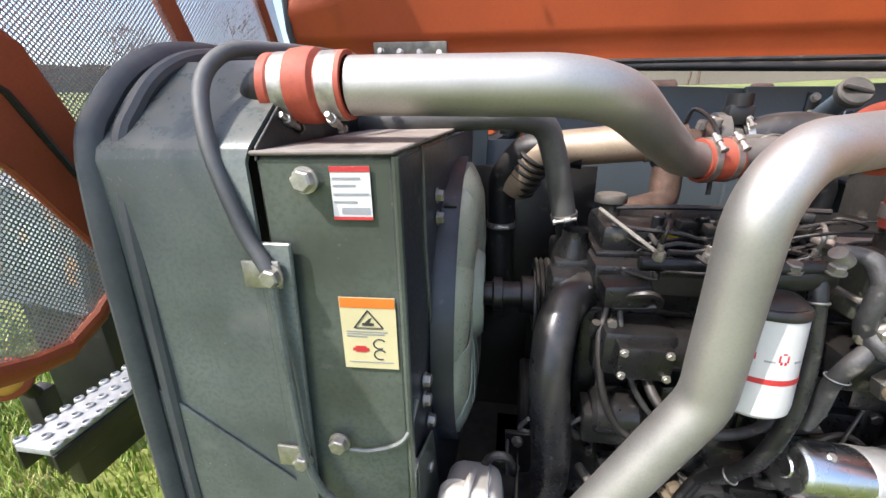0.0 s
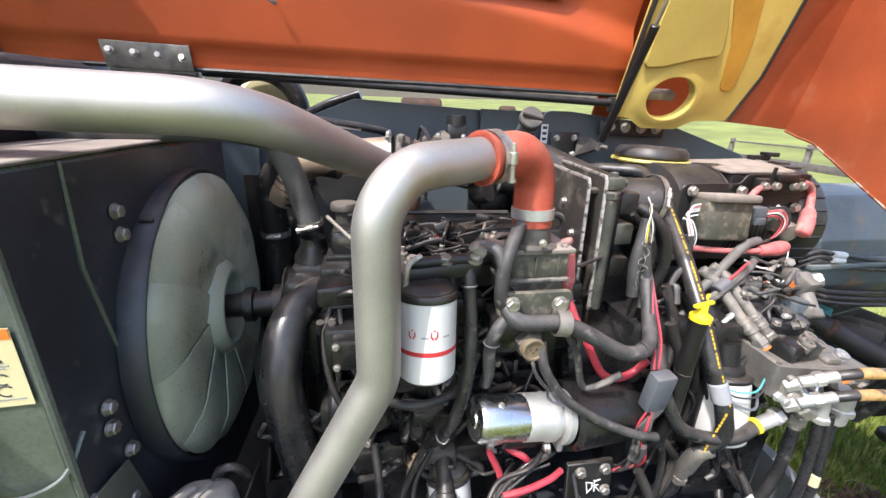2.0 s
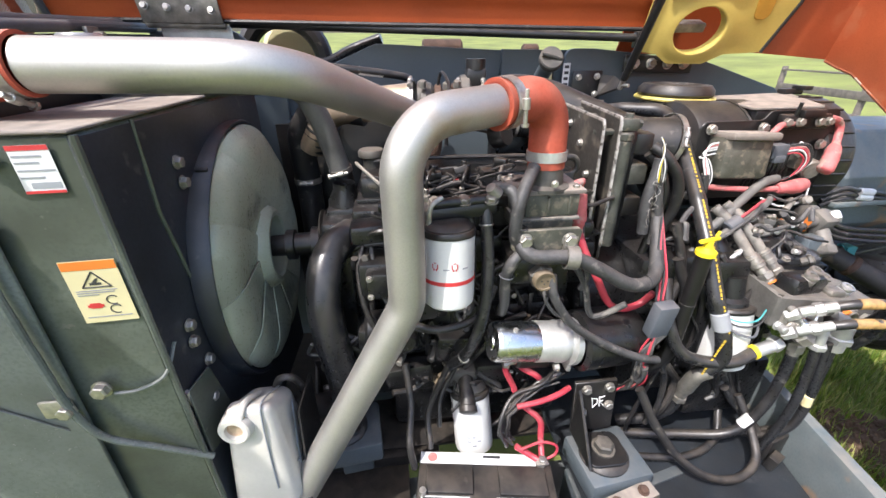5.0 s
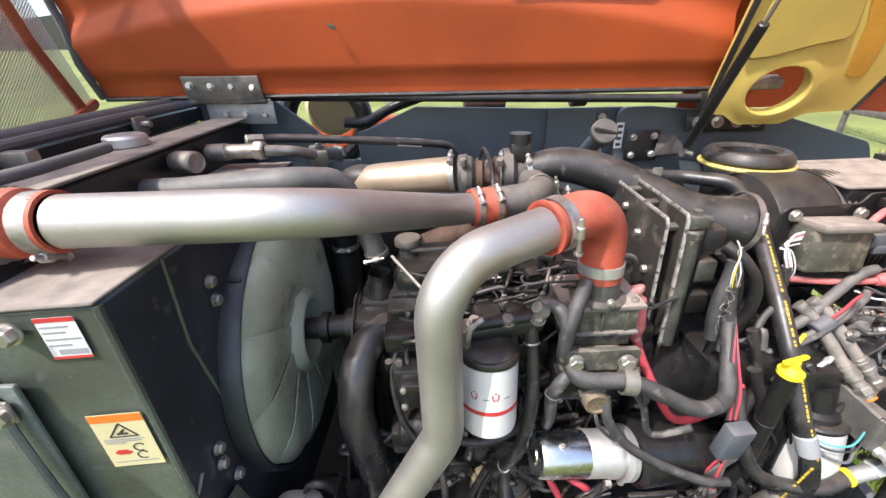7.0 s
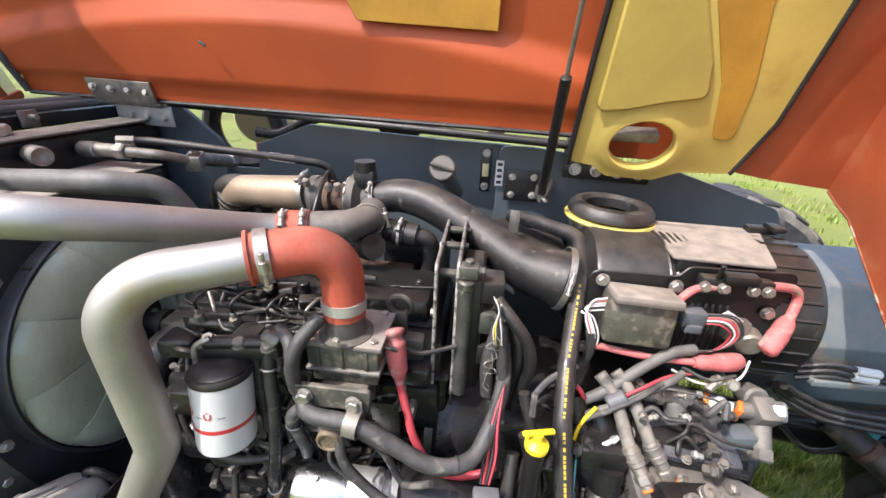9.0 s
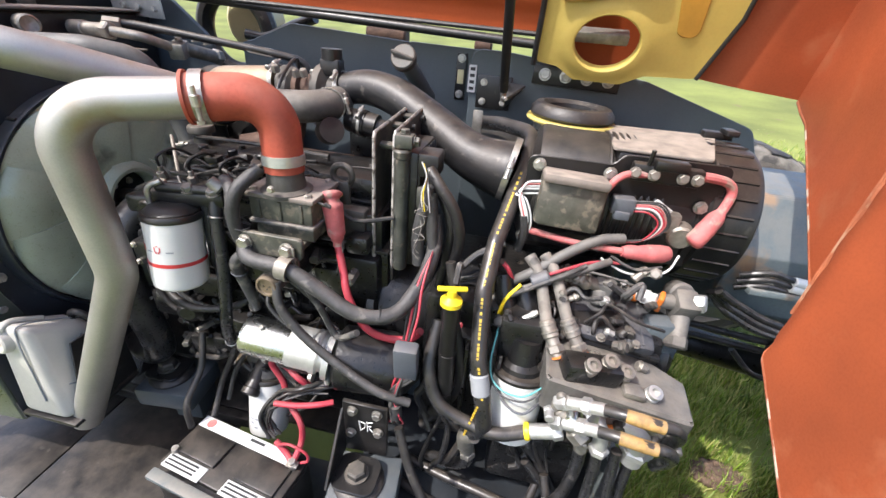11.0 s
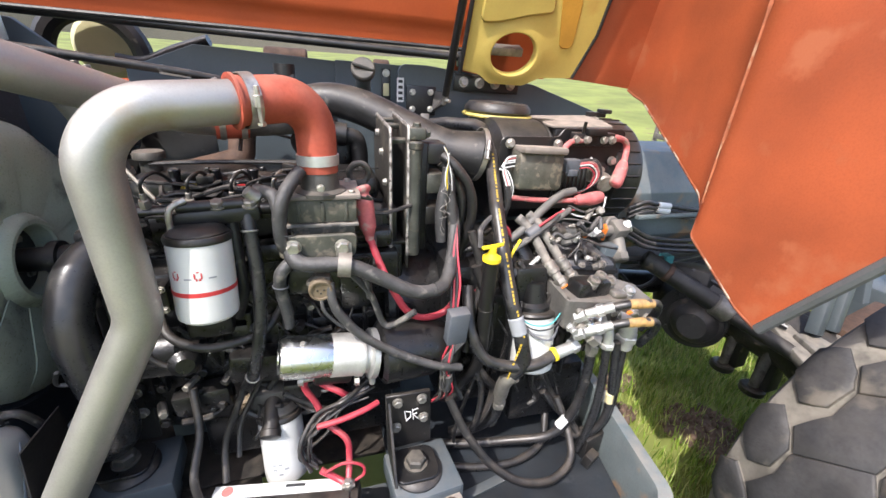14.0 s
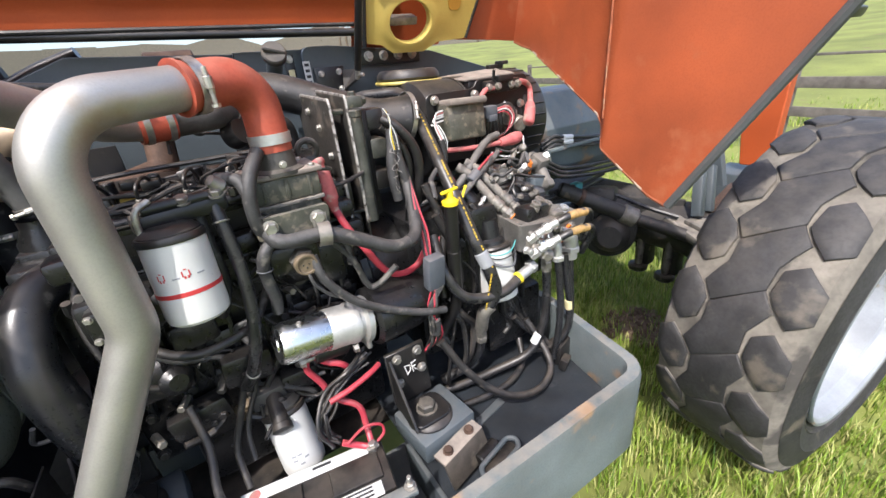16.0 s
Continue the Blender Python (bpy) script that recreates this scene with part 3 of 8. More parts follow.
def make_tray():
    tray = thing("engine_tray", "grey steel tray under the engine with a worn rounded rim", "tray", (1.1, 0.6, 0.3))
    out = outline_round([(0.0, 0.25, 0), (1.52, 0.25, 0), (1.60, 0.75, 0), (1.60, 1.1, 0), (0.0, 1.1, 0)], [0, .10, .05, 0, 0], 8)
    inn = outline_round([(0.0, 0.295, 0), (1.475, 0.295, 0), (1.555, 0.75, 0), (1.555, 1.1, 0), (0.0, 1.1, 0)], [0, .06, .04, 0, 0], 8)
    rim = Form()
    k = len(out)
    # near wall from the open left end round the corner to the back
    z = lambda pts, h: [Vector((p.x, p.y, h)) for p in pts]
    o0, o1, i1, i0 = z(out, 0.30), z(out, 0.612), z(inn, 0.612), z(inn, 0.42)
    mid = [p.lerp(q, 0.12) + Vector((0, 0, 0.008)) for p, q in zip(o1, i1)]
    mid2 = [p.lerp(q, 0.88) + Vector((0, 0, 0.008)) for p, q in zip(o1, i1)]
    rows = [o0, [p - Vector((0, 0, .012)) for p in o1], mid, mid2, [p - Vector((0, 0, .012)) for p in i1], i0]
    n = k - 1
    for a, b in zip(rows, rows[1:]):
        for j in range(n):
            rim.add([a[j], a[j + 1], b[j + 1], b[j]], [(0, 1, 2, 3)])
    part("rim", rim, GREY_LIGHT, tray, "worn pale grey rim showing bare rust")
    part("floor_plate", Form().prism([(0.80, 0.3, 0.43), (1.47, 0.3, 0.43), (1.55, 0.75, 0.43), (1.55, 1.08, 0.43), (0.80, 1.08, 0.43)], (0, 0, 0.012)), SLATE, tray, "dark oily floor plate")
    part("bottom_plate", Form().prism([(0.1, 0.27, 0.29), (1.5, 0.27, 0.29), (1.57, 0.75, 0.29), (1.57, 1.08, 0.29), (1.0, 1.08, 0.29), (1.0, 0.75, 0.29), (0.1, 0.75, 0.29)], (0, 0, 0.01)), GREY, tray)
    part("divider", Form().span((0.79, 0.3, 0.31), (0.806, 0.62, 0.45)), GREY, tray)
    part("weld_strip", Form().box((1.05, 0.55, 0.447), (0.22, 0.03, 0.008), 0.002, (0, 0, 12)), GREY, tray)
    part("lock_block", Form().box((1.49, 0.60, 0.49), (0.10, 0.05, 0.09), 0.006, (0, 0, 15)).box((1.46, 0.55, 0.47), (0.05, 0.03, 0.05), 0.004, (10, 0, 25)), BLACK, tray)
    lt = thing("tray_latch", "rusty steel latch bracket with two bolts on the tray", "latch", (0.9, 0.36, 0.45))
    turn = Matrix.Rotation(radians(14), 3, "Z")
    at = lambda x, y, z: Vector((0.90, 0.40, 0.0)) + turn @ Vector((x, y, 0)) + Vector((0, 0, z))
    part("latch_plate", Form().box(at(0, 0.012, 0.525), (0.165, 0.010, 0.085), 0.003, (-22, 0, 14)), BLACK_DUSTY, lt)
    part("latch_flange", Form().box(at(0, 0.045, 0.566), (0.165, 0.045, 0.008), 0.002, (6, 0, 14)), DUSTED, lt, "tan dusty flange")
    part("latch_roller", Form().rod(at(0.02, -0.012, 0.505), at(0.10, -0.012, 0.505), 0.022, 16), CAST, lt)
    for x in (-0.045, 0.045):
        part("latch_bolt", Form().hexbolt(at(x, 0.045, 0.571), (0, -0.1, 1), 0.011), RUST, lt)
    cup = [at(x, y, 0.535) for x, y in ((-0.005, -0.085), (0.115, -0.085), (0.135, -0.062), (0.115, -0.040), (-0.005, -0.040), (-0.025, -0.062), (-0.005, -0.085))]
    part("striker_rim", Form().sweep(bent(cup, 0.02), 0.0075, 8), GREY, lt)
    part("striker_box", Form().box(at(0.055, -0.062, 0.48), (0.15, 0.05, 0.08), 0.015, (0, 0, 14)), BLACK, lt)


make_tray()


def make_hood():
    hood = thing("engine_hood", "orange engine hood standing open on its gas strut, dusty inside", "hood", (0.4, 1.36, 1.72))
    x0, x1 = -0.70, 1.17

    def inner(u, v):
        x = x0 + (x1 - x0) * u
        base_y, base_z = 1.375 - 0.075 * (x + 0.7) / 1.9, 1.755 - 0.035 * (x + 0.7) / 1.9
        h = 1.0 * v
        y = base_y - 0.30 * h
        # folded lip, then a shallow crown
        if h < 0.05:
            y += 0.0
        elif h < 0.075:
            y -= 0.012 * (h - 0.05) / 0.025
        else:
            y -= 0.012
        arch = 0.10 + 0.10 * (1 - ((x - 0.2) / 0.9) ** 2)
        if h > arch + 0.05:
            y += 0.035 * min(1.0, (h - arch - 0.05) / 0.07)
        return (x, y, base_z + h * 0.96)

    part("top_panel", Form().grid(inner, 48, 80, (0, 0.012, 0.004)), ORANGE, hood)
    lo = [inner(u, 0.0) for u in (0.0, 1.0)]
    part("lip_seal", Form().rod(vec(lo[0]) + Vector((0, -0.004, -0.004)), vec(lo[1]) + Vector((0, -0.004, -0.004)), 0.007, 8), RUBBER, hood)
    # end panel with its notched edge
    def end(y, z):
        x = 1.62 + 0.02 * (z - 1.4)
        if y > 0.58:
            x += 0.26 * (y - 0.58) + 0.05 * min(1, (y - 0.58) / 0.05)
        return (x, y, z)

    prof = [(0.345, 1.125), (0.40, 1.145), (0.575, 1.262), (0.61, 1.30), (0.655, 1.36), (0.80, 1.435), (1.00, 1.535), (1.10, 1.585), (1.17, 1.60), (1.24, 1.62)]
    low = [vec((0, a, b)) for a, b in prof]

    def lower(s):
        k = min(int(s * (len(low) - 1)), len(low) - 2)
        return low[k].lerp(low[k + 1], s * (len(low) - 1) - k)

    def panel(u, v):
        p = lower(u)
        up = Vector((0, -0.515 + 0.25 * u, 0.86 + 0.08 * u)) * (0.97 * v)
        q = p + up
        return end(q.y, q.z)

    part("end_panel", Form().grid(panel, 45, 24, (0.014, 0, 0)), ORANGE_DUSTY, hood, "dusty scuffed orange end panel")
    seam0, seam1 = Vector((1.565, 1.255, 1.645)), Vector((1.67, 0.95, 2.50))

    def corner(u, v):
        a, b = seam0.lerp(seam1, v), vec(panel(1.0, v))
        if u < 0.5:
            a = a + Vector((0.02, 0.06, 0)) * (1 - u * 2)
        return a.lerp(b, u)

    part("corner_panel", Form().grid(corner, 8, 20, (0.004, 0.012, 0)), ORANGE_DUSTY, hood)
    # pale wear along the fold
    fold = []
    for k in range(17):
        lo_u, hi_u = 0.0, 1.0
        for _ in range(24):
            mid_u = (lo_u + hi_u) / 2
            lo_u, hi_u = (mid_u, hi_u) if panel(mid_u, k / 16)[1] < 0.585 else (lo_u, mid_u)
        fold.append(vec(panel(lo_u, k / 16)) + Vector((-0.001, 0, 0)))
    part("fold_wear", Form().sweep(spline(fold[1:], 3), 0.0038, 6, wob=0.5), FOLD, hood, "scuffed pale fold line")
    seal = [vec(panel(0, k / 12)) + Vector((0.004, -0.008, -0.004)) for k in range(13)]
    part("edge_seal", Form().sweep(seal, 0.013, 8), SEAL, hood, "grey rubber edge seal")
    part("edge_seal", Form().sweep([vec(panel(k / 45, 0)) + Vector((0.006, 0, -0.004)) for k in range(0, 46)], 0.007, 8), WORN_EDGE, hood, "chipped pale panel edge")
    # cream liner with a round port
    yo = Vector((1.15, 1.265, 1.642))
    ux, uz = Vector((1, -0.06, -0.01)).normalized(), Vector((0.0, -0.34, 0.94)).normalized()
    un = ux.cross(uz).normalized()
    if un.y > 0:
        un = -un
    P = lambda a, b, d=0.0: yo + ux * a + uz * b + un * d
    hole, hr, sq = (0.176, 0.074), 0.084, 0.84
    ring_n = 40
    outer = [(0.0, 0.008), (0.06, 0.0), (0.11, -0.032), (0.24, -0.032), (0.30, 0.0), (0.43, 0.008), (0.468, 0.16), (0.470, 0.43), (0.50, 0.9), (0.0, 0.9)]
    outer = [(v.x, v.y) for v in outline_round([(a, b, 0) for a, b in outer], [.01, .02, .03, .03, .02, .02, .06, .1, 0, 0], 4)]

    def ray_out(ang):
        dx, dy = math.cos(ang), math.sin(ang)
        best = 9.0
        for (ax, ay), (bx, by) in zip(outer, outer[1:] + outer[:1]):
            ex, ey = bx - ax, by - ay
            den = dx * ey - dy * ex
            if abs(den) < 1e-9:
                continue
            t = ((ax - hole[0]) * ey - (ay - hole[1]) * ex) / den
            s = ((ax - hole[0]) * dy - (ay - hole[1]) * dx) / den
            if t > 0 and -1e-6 <= s <= 1 + 1e-6:
                best = min(best, t)
        return hole[0] + dx * best, hole[1] + dy * best

    f = Form()
    angs = sorted([2 * math.pi * k / ring_n for k in range(ring_n)] + [math.atan2(b - hole[1], a - hole[0]) % (2 * math.pi) for a, b in outer])
    m = len(angs)
    inn0 = [P(hole[0] + hr * math.cos(a), hole[1] + hr * sq * math.sin(a), -0.03) for a in angs]
    inn1 = [P(hole[0] + hr * math.cos(a), hole[1] + hr * sq * math.sin(a), 0.003) for a in angs]
    inn2 = [P(hole[0] + (hr + .004) * math.cos(a), hole[1] + (hr + .004) * sq * math.sin(a), 0.006) for a in angs]
    inn3 = [P(hole[0] + (hr + .030) * math.cos(a), hole[1] + (hr + .026) * sq * math.sin(a), 0.005) for a in angs]
    inn4 = [P(hole[0] + (hr + .038) * math.cos(a), hole[1] + (hr + .036) * sq * math.sin(a), 0.0) for a in angs]
    out5 = [P(*ray_out(a), 0.0) for a in angs]
    out6 = [P(*ray_out(a), -0.03) for a in angs]
    rings = [inn0, inn1, inn2, inn3, inn4, out5, out6]
    f.add([p for r in rings for p in r], [(i * m + j, i * m + (j + 1) % m, (i + 1) * m + (j + 1) % m, (i + 1) * m + j) for i in range(len(rings) - 1) for j in range(m)])
    part("liner", f, YELLOW, hood, "cream-yellow inner liner with a round port")
    rib = [P(0.03, 0.165, 0.0), P(0.10, 0.172, 0.0), P(0.20, 0.20, 0), P(0.285, 0.215, 0), P(0.262, 0.30, 0), P(0.195, 0.43, 0), P(0.12, 0.62, 0), P(0.08, 0.88, 0), P(0.03, 0.88, 0)]
    part("raised_panel", Form().prism(outline_round(rib, 0.02, 4), un * 0.012, 0.006), YELLOW, hood)
    rib2 = [P(0.338, 0.11, 0), P(0.39, 0.107, 0), P(0.375, 0.25, 0), P(0.326, 0.423, 0), P(0.29, 0.62, 0), P(0.28, 0.88, 0), P(0.16, 0.88, 0), P(0.16, 0.62, 0), P(0.212, 0.43, 0), P(0.30, 0.25, 0)]
    part("raised_panel", Form().prism(outline_round(rib2, 0.02, 4), un * 0.004, 0.002), AMBER, hood)
    part("liner_seal", Form().sweep([P(-0.008, 0.0, 0.004), P(-0.006, 0.3, 0.004), P(0.012, 0.9, 0.004)], 0.008, 8), RUBBER, hood)
    part("liner_seal", Form().sweep([P(*q, 0.0) for q in ((0.43, 0.008), (0.470, 0.16), (0.473, 0.43), (0.503, 0.9))], 0.006, 8), RUBBER, hood)
    part("inner_bracket", Form().box(P(0.16, 0.06, -0.09), (0.16, 0.05, 0.03), 0.006, (20, 0, -4)), STEEL, hood)
    part("backing", Form().prism([P(0.0, -0.06, -0.16), P(0.40, -0.06, -0.16), P(0.47, 0.5, -0.16), P(0.02, 0.5, -0.16)], un * -0.01), ORANGE, hood)
    part("stiffener", Form().prism([vec(inner(0.66, .27)) + Vector((0, -.012, 0)), vec(inner(0.86, .262)) + Vector((0, -.012, 0)), vec(inner(0.86, .5)) + Vector((0, -.012, 0)), vec(inner(0.60, .5)) + Vector((0, -.012, 0))], (0, -0.012, -0.004)), AMBER, hood, "amber wooden stiffener")
    part("chip", Form().box(vec(inner(0.405, 0.185)) + Vector((0, -.016, 0)), (0.022, 0.003, 0.010), 0.001, (0, 30, 0)), PRINT, hood)
    # barred end with perforated sheet
    xe = -0.735
    q = lambda y, z: Vector((xe, y, z))
    # broad pressed channel across the sheet, and the rounded rim below it
    band = [(0.30, 1.90), (0.545, 1.715), (0.605, 1.56), (0.603, 1.42), (0.588, 1.325), (0.47, 1.54), (0.30, 1.70)]
    part("channel", Form().prism(outline_round([q(a, b) for a, b in band], [0, .03, .02, .02, .02, .03, 0], 4), (0.016, 0, 0), 0.004), ORANGE_DUSTY, hood)
    part("channel_groove", Form().sweep([q(0.30, 1.80) + Vector((0.017, 0, 0)), q(0.50, 1.645) + Vector((0.017, 0, 0)), q(0.598, 1.43) + Vector((0.017, 0, 0))], 0.006, 6), RUBBER, hood)
    bars = [((0.24, 1.29), (0.41, 1.235), .026), ((0.405, 1.236), (0.468, 1.228), .026), ((0.465, 1.228), (0.535, 1.262), .022), ((0.53, 1.26), (0.592, 1.305), .020), ((0.59, 1.30), (0.60, 1.42), .018), ((0.24, 1.29), (-0.05, 1.75), .030), ((0.58, 1.30), (1.0, 1.60), .022), ((1.0, 1.60), (1.36, 1.74), .022), ((0.965, 1.60), (0.855, 1.845), .022), ((0.855, 1.845), (0.70, 2.3), .022), ((1.31, 1.72), (1.225, 1.91), .016), ((1.225, 1.91), (1.10, 2.4), .016), ((-0.05, 1.75), (-0.16, 1.96), .030), ((-0.16, 1.96), (1.08, 2.66), .03)]
    for (a, b), (c, d), r in bars:
        part("bar", Form().sweep([q(a, b), q(c, d)], r, 10, flat=0.6), ORANGE_DUSTY, hood)
    part("perforated_sheet", Form().prism([q(0.24, 1.285), q(0.42, 1.235), q(0.48, 1.235), q(0.59, 1.30), q(1.36, 1.74), q(1.08, 2.66), q(-0.16, 1.96), q(-0.05, 1.75)], (-0.0015, 0, 0), 0), MESH, hood, "perforated steel grille sheet")
    part("edge_seal", Form().sweep([vec(inner(0, k / 10)) + Vector((-.008, -.004, 0)) for k in range(11)], 0.011, 8), SEAL, hood)
    return hood


hood_thing = make_hood()


def make_hinges():
    x, w, y = -0.315, 0.235, 1.378
    low = part("hinge_leaf", Form().box((x + 0.015, y + 0.012, 1.695), (w - 0.02, 0.008, 0.075), 0.002, (4, 1.5, -2)), ALU_CAST, hood_thing, "bare steel lower hinge leaf")
    top = part("hinge_leaf", Form().box((x, y - 0.042, 1.772), (w, 0.008, 0.07), 0.002, (14, 1.5, -2)), STEEL, hood_thing, "dark bare steel upper hinge leaf")
    part("hinge_knuckle", Form().rod((x - w / 2, y - 0.012, 1.737), (x + w / 2, y - 0.022, 1.731), 0.011), STEEL, hood_thing)
    for i in range(4):
        xx = x - w * 0.4 + w * 0.8 * i / 3
        part("hinge_bolt", Form().hexbolt((xx, y - 0.048, 1.782 - 0.004 * i), (0, -1, .25), 0.0085), BOLT, top)
        if i:
            part("hinge_bolt", Form().hexbolt((xx, y + 0.005, 1.693 - 0.003 * i), (0, -1, .1), 0.0085), BOLT, low)
    bar = thing("hood_torsion_rod", "long black round rod along the hood hinge", "rod", (0.5, 1.34, 1.71))
    part("shaft", Form().rod((-0.19, 1.375, 1.738), (1.165, 1.285, 1.690), 0.013), BLACK, bar)
    part("end_lug", Form().box((1.155, 1.285, 1.685), (0.035, 0.03, 0.05), 0.005), BLACK, bar)
    s = thing("gas_strut", "black gas strut holding the hood open", "gas strut", (1.07, 1.15, 1.56))
    a, b = Vector((1.072, 1.20, 1.55)), Vector((1.06, 1.00, 1.876))
    d = (b - a).normalized()
    part("cylinder", Form().rod(a + d * 0.02, b, 0.0125), BLACK, s)
    part("piston_rod", Form().rod(b, b + d * 0.5, 0.005), STEEL, s)
    part("ball_joint", Form().rod(a - d * 0.015, a + d * 0.03, 0.008).rod(a, a + Vector((0.01, -0.03, 0)), 0.006), BOLT, s)
    br = thing("strut_bracket", "black bolted steel bracket for the gas strut", "bracket", (1.03, 1.37, 1.53))
    part("plate", Form().box((1.03, 1.372, 1.535), (0.115, 0.008, 0.105), 0.004), BLACK, br)
    part("wing", Form().prism([(1.075, 1.36, 1.575), (1.13, 1.36, 1.57), (1.085, 1.19, 1.55), (1.075, 1.19, 1.55), (1.07, 1.36, 1.50)], (0.004, 0, -0.006)), BLACK, br)
    for dx, dz in ((-.035, .03), (.035, .032), (-.035, -.03), (.035, -.028)):
        part("bolt", Form().hexbolt((1.03 + dx, 1.367, 1.535 + dz), (0, -1, 0), 0.0085), BOLT, br)
    st = thing("liner_strip", "black strip with four zinc bolts", "bracket", (1.28, 1.34, 1.60))
    part("strip", Form().box((1.28, 1.344, 1.606), (0.265, 0.012, 0.058), 0.004, (0, 1.5, -1)), BLACK, st)
    for i in range(4):
        part("bolt", Form().hexbolt((1.184 + 0.064 * i, 1.337, 1.610 - 0.001 * i), (0, -1, 0.1), 0.0135), BOLT, st)


make_hinges()

# ---- radiator, fan ----
def make_radiator():
    rad = thing("radiator_housing", "dark green-black steel radiator housing with dusty grey cowl", "radiator", (-0.33, 0.8, 0.55))
    part("shroud_box", Form().prism([(-0.315, 0.458, 0.62), (-0.135, 0.468, 0.62), (-0.135, 0.468, 1.562), (-0.315, 0.458, 1.562)], (0.03, 0.72, 0.0), 0.006), PANEL, rad)
    # thin sheet that colours the fan side darker than the rest of the housing
    part("fan_side", Form().prism([(-0.1328, 0.472, 0.63), (-0.1028, 1.184, 0.63), (-0.1028, 1.184, 1.556), (-0.1328, 0.472, 1.556)], (-0.004, 0, 0), 0.001), SHROUD, rad, "blue-black sheet over the fan side")
    part("top_flange", Form().prism([(-0.318, 0.452, 1.562), (-0.132, 0.462, 1.562), (-0.10, 1.19, 1.568), (-0.29, 1.19, 1.568)], (0, 0, 0.006), 0.002), DUSTED, rad)
    part("fold", Form().rod((-0.133, 0.47, 0.7), (-0.133, 0.47, 1.56), 0.006, 8), PANEL, rad)
    # cowl
    def cowl(u, v):
        x = -0.56 + 0.25 * u
        path = [(0.455, 0.55), (0.452, 1.0), (0.45, 1.555), (0.456, 1.572), (0.53, 1.63), (0.61, 1.688)]
        s = v * (len(path) - 1)
        k = min(int(s), len(path) - 2)
        a, b = path[k], path[k + 1]
        t = s - k
        return (x - 0.02 * (1 - v), a[0] + (b[0] - a[0]) * t, a[1] + (b[1] - a[1]) * t)

    part("cowl_panel", Form().grid(cowl, 6, 20, (0, 0.006, -0.003)), COWL, rad, "dusty grey cowl panel with chalky wear")
    # right side of the cowl, its shade put in as black
    part("cowl_cheek", Form().prism([(-0.312, 0.454, 1.555), (-0.312, 0.458, 1.572), (-0.312, 0.612, 1.686), (-0.312, 0.66, 1.56)], (0.004, 0, 0), 0.001), BLACK, rad)
    part("cowl_overlap", Form().prism([(-0.575, 0.446, 0.55), (-0.33, 0.446, 0.55), (-0.33, 0.446, 1.02), (-0.56, 0.446, 1.19)], (0, 0.004, 0), 0.001), COWL, rad)
    seal_path = [(-0.585, 0.435, 0.55), (-0.575, 0.437, 0.95), (-0.56, 0.44, 1.3), (-0.555, 0.455, 1.55), (-0.555, 0.50, 1.63), (-0.553, 0.57, 1.685), (-0.55, 0.67, 1.712), (-0.545, 0.85, 1.72), (-0.52, 1.15, 1.73), (-0.50, 1.45, 1.735)]
    part("bulb_seal", Form().hose(seal_path, 0.017, 10, 6, 0.8), SEAL, rad, "soft grey bulb seal")
    part("bulb_seal", Form().hose([(x + 0.034, y + 0.012, z - 0.008) for x, y, z in seal_path], 0.013, 10, 6), SEAL, rad)
    part("seal_channel", Form().hose([(x + 0.02, y + 0.045, z - 0.045) for x, y, z in seal_path], 0.028, 4, 6), BLACK, rad)
    # upper tank
    part("upper_tank", Form().prism([(-0.52, 0.62, 1.30), (-0.52, 0.62, 1.655), (-0.335, 0.62, 1.655), (-0.335, 0.62, 1.30)], (0.03, 0.82, 0.01), 0.006), BLACK, rad)
    part("tank_flange", Form().prism([(-0.44, 0.60, 1.66), (-0.325, 0.60, 1.66), (-0.285, 1.45, 1.672), (-0.40, 1.45, 1.672)], (0, 0, 0.007), 0.002), DUSTED, rad)
    part("lug", Form().box((-0.47, 1.15, 1.695), (0.012, 0.05, 0.05), 0.003).rod((-0.48, 1.15, 1.70), (-0.44, 1.15, 1.70), 0.009), STEEL, rad)
    part("lug", Form().box((-0.475, 0.80, 1.69), (0.06, 0.03, 0.03), 0.004), STEEL, rad)
    part("filler_cap", Form().turn([(0, 0), (0.034, 0), (0.034, 0.01), (0.045, 0.012), (0.045, 0.030), (0.040, 0.036), (0, 0.036)], (-0.40, 0.985, 1.664), (0.02, 0, 1), 26), ALU_CAST, rad, "dusty aluminium filler cap")
    part("core_side", Form().span((-0.53, 0.50, 0.55), (-0.32, 1.40, 1.30), 0.006), BLACK, rad)
    # fixing strap
    part("fixing_strap", Form().prism([(-0.335, 0.443, 0.62), (-0.305, 0.443, 0.62), (-0.275, 0.443, 1.45), (-0.325, 0.443, 1.45)], (0, 0.008, 0), 0.002), COWL, rad)
    for p in ((-0.245, 0.452, 1.533), (-0.244, 0.450, 1.116)):
        part("bolt", Form().hexbolt(p, (0, -1, 0), 0.0125), BOLT, rad)
    for p in ((-0.299, 0.441, 1.408), (-0.30, 0.440, 1.09)):
        part("clip", Form().box((p[0] - 0.018, p[1] - 0.004, p[2]), (0.055, 0.006, 0.04), 0.003).hexbolt((p[0], p[1] - 0.008, p[2]), (0, -1, 0), 0.0115), BOLT, rad)
    for y, z in ((0.684, 1.466), (0.684, 1.425), (0.553, 1.168), (0.548, 1.131), (0.575, 1.06), (0.545, 0.98)):
        part("bolt", Form().hexbolt((-0.130 + 0.04 * (y - .468), y, z), (1, -0.04, 0), 0.010), BOLT, rad)
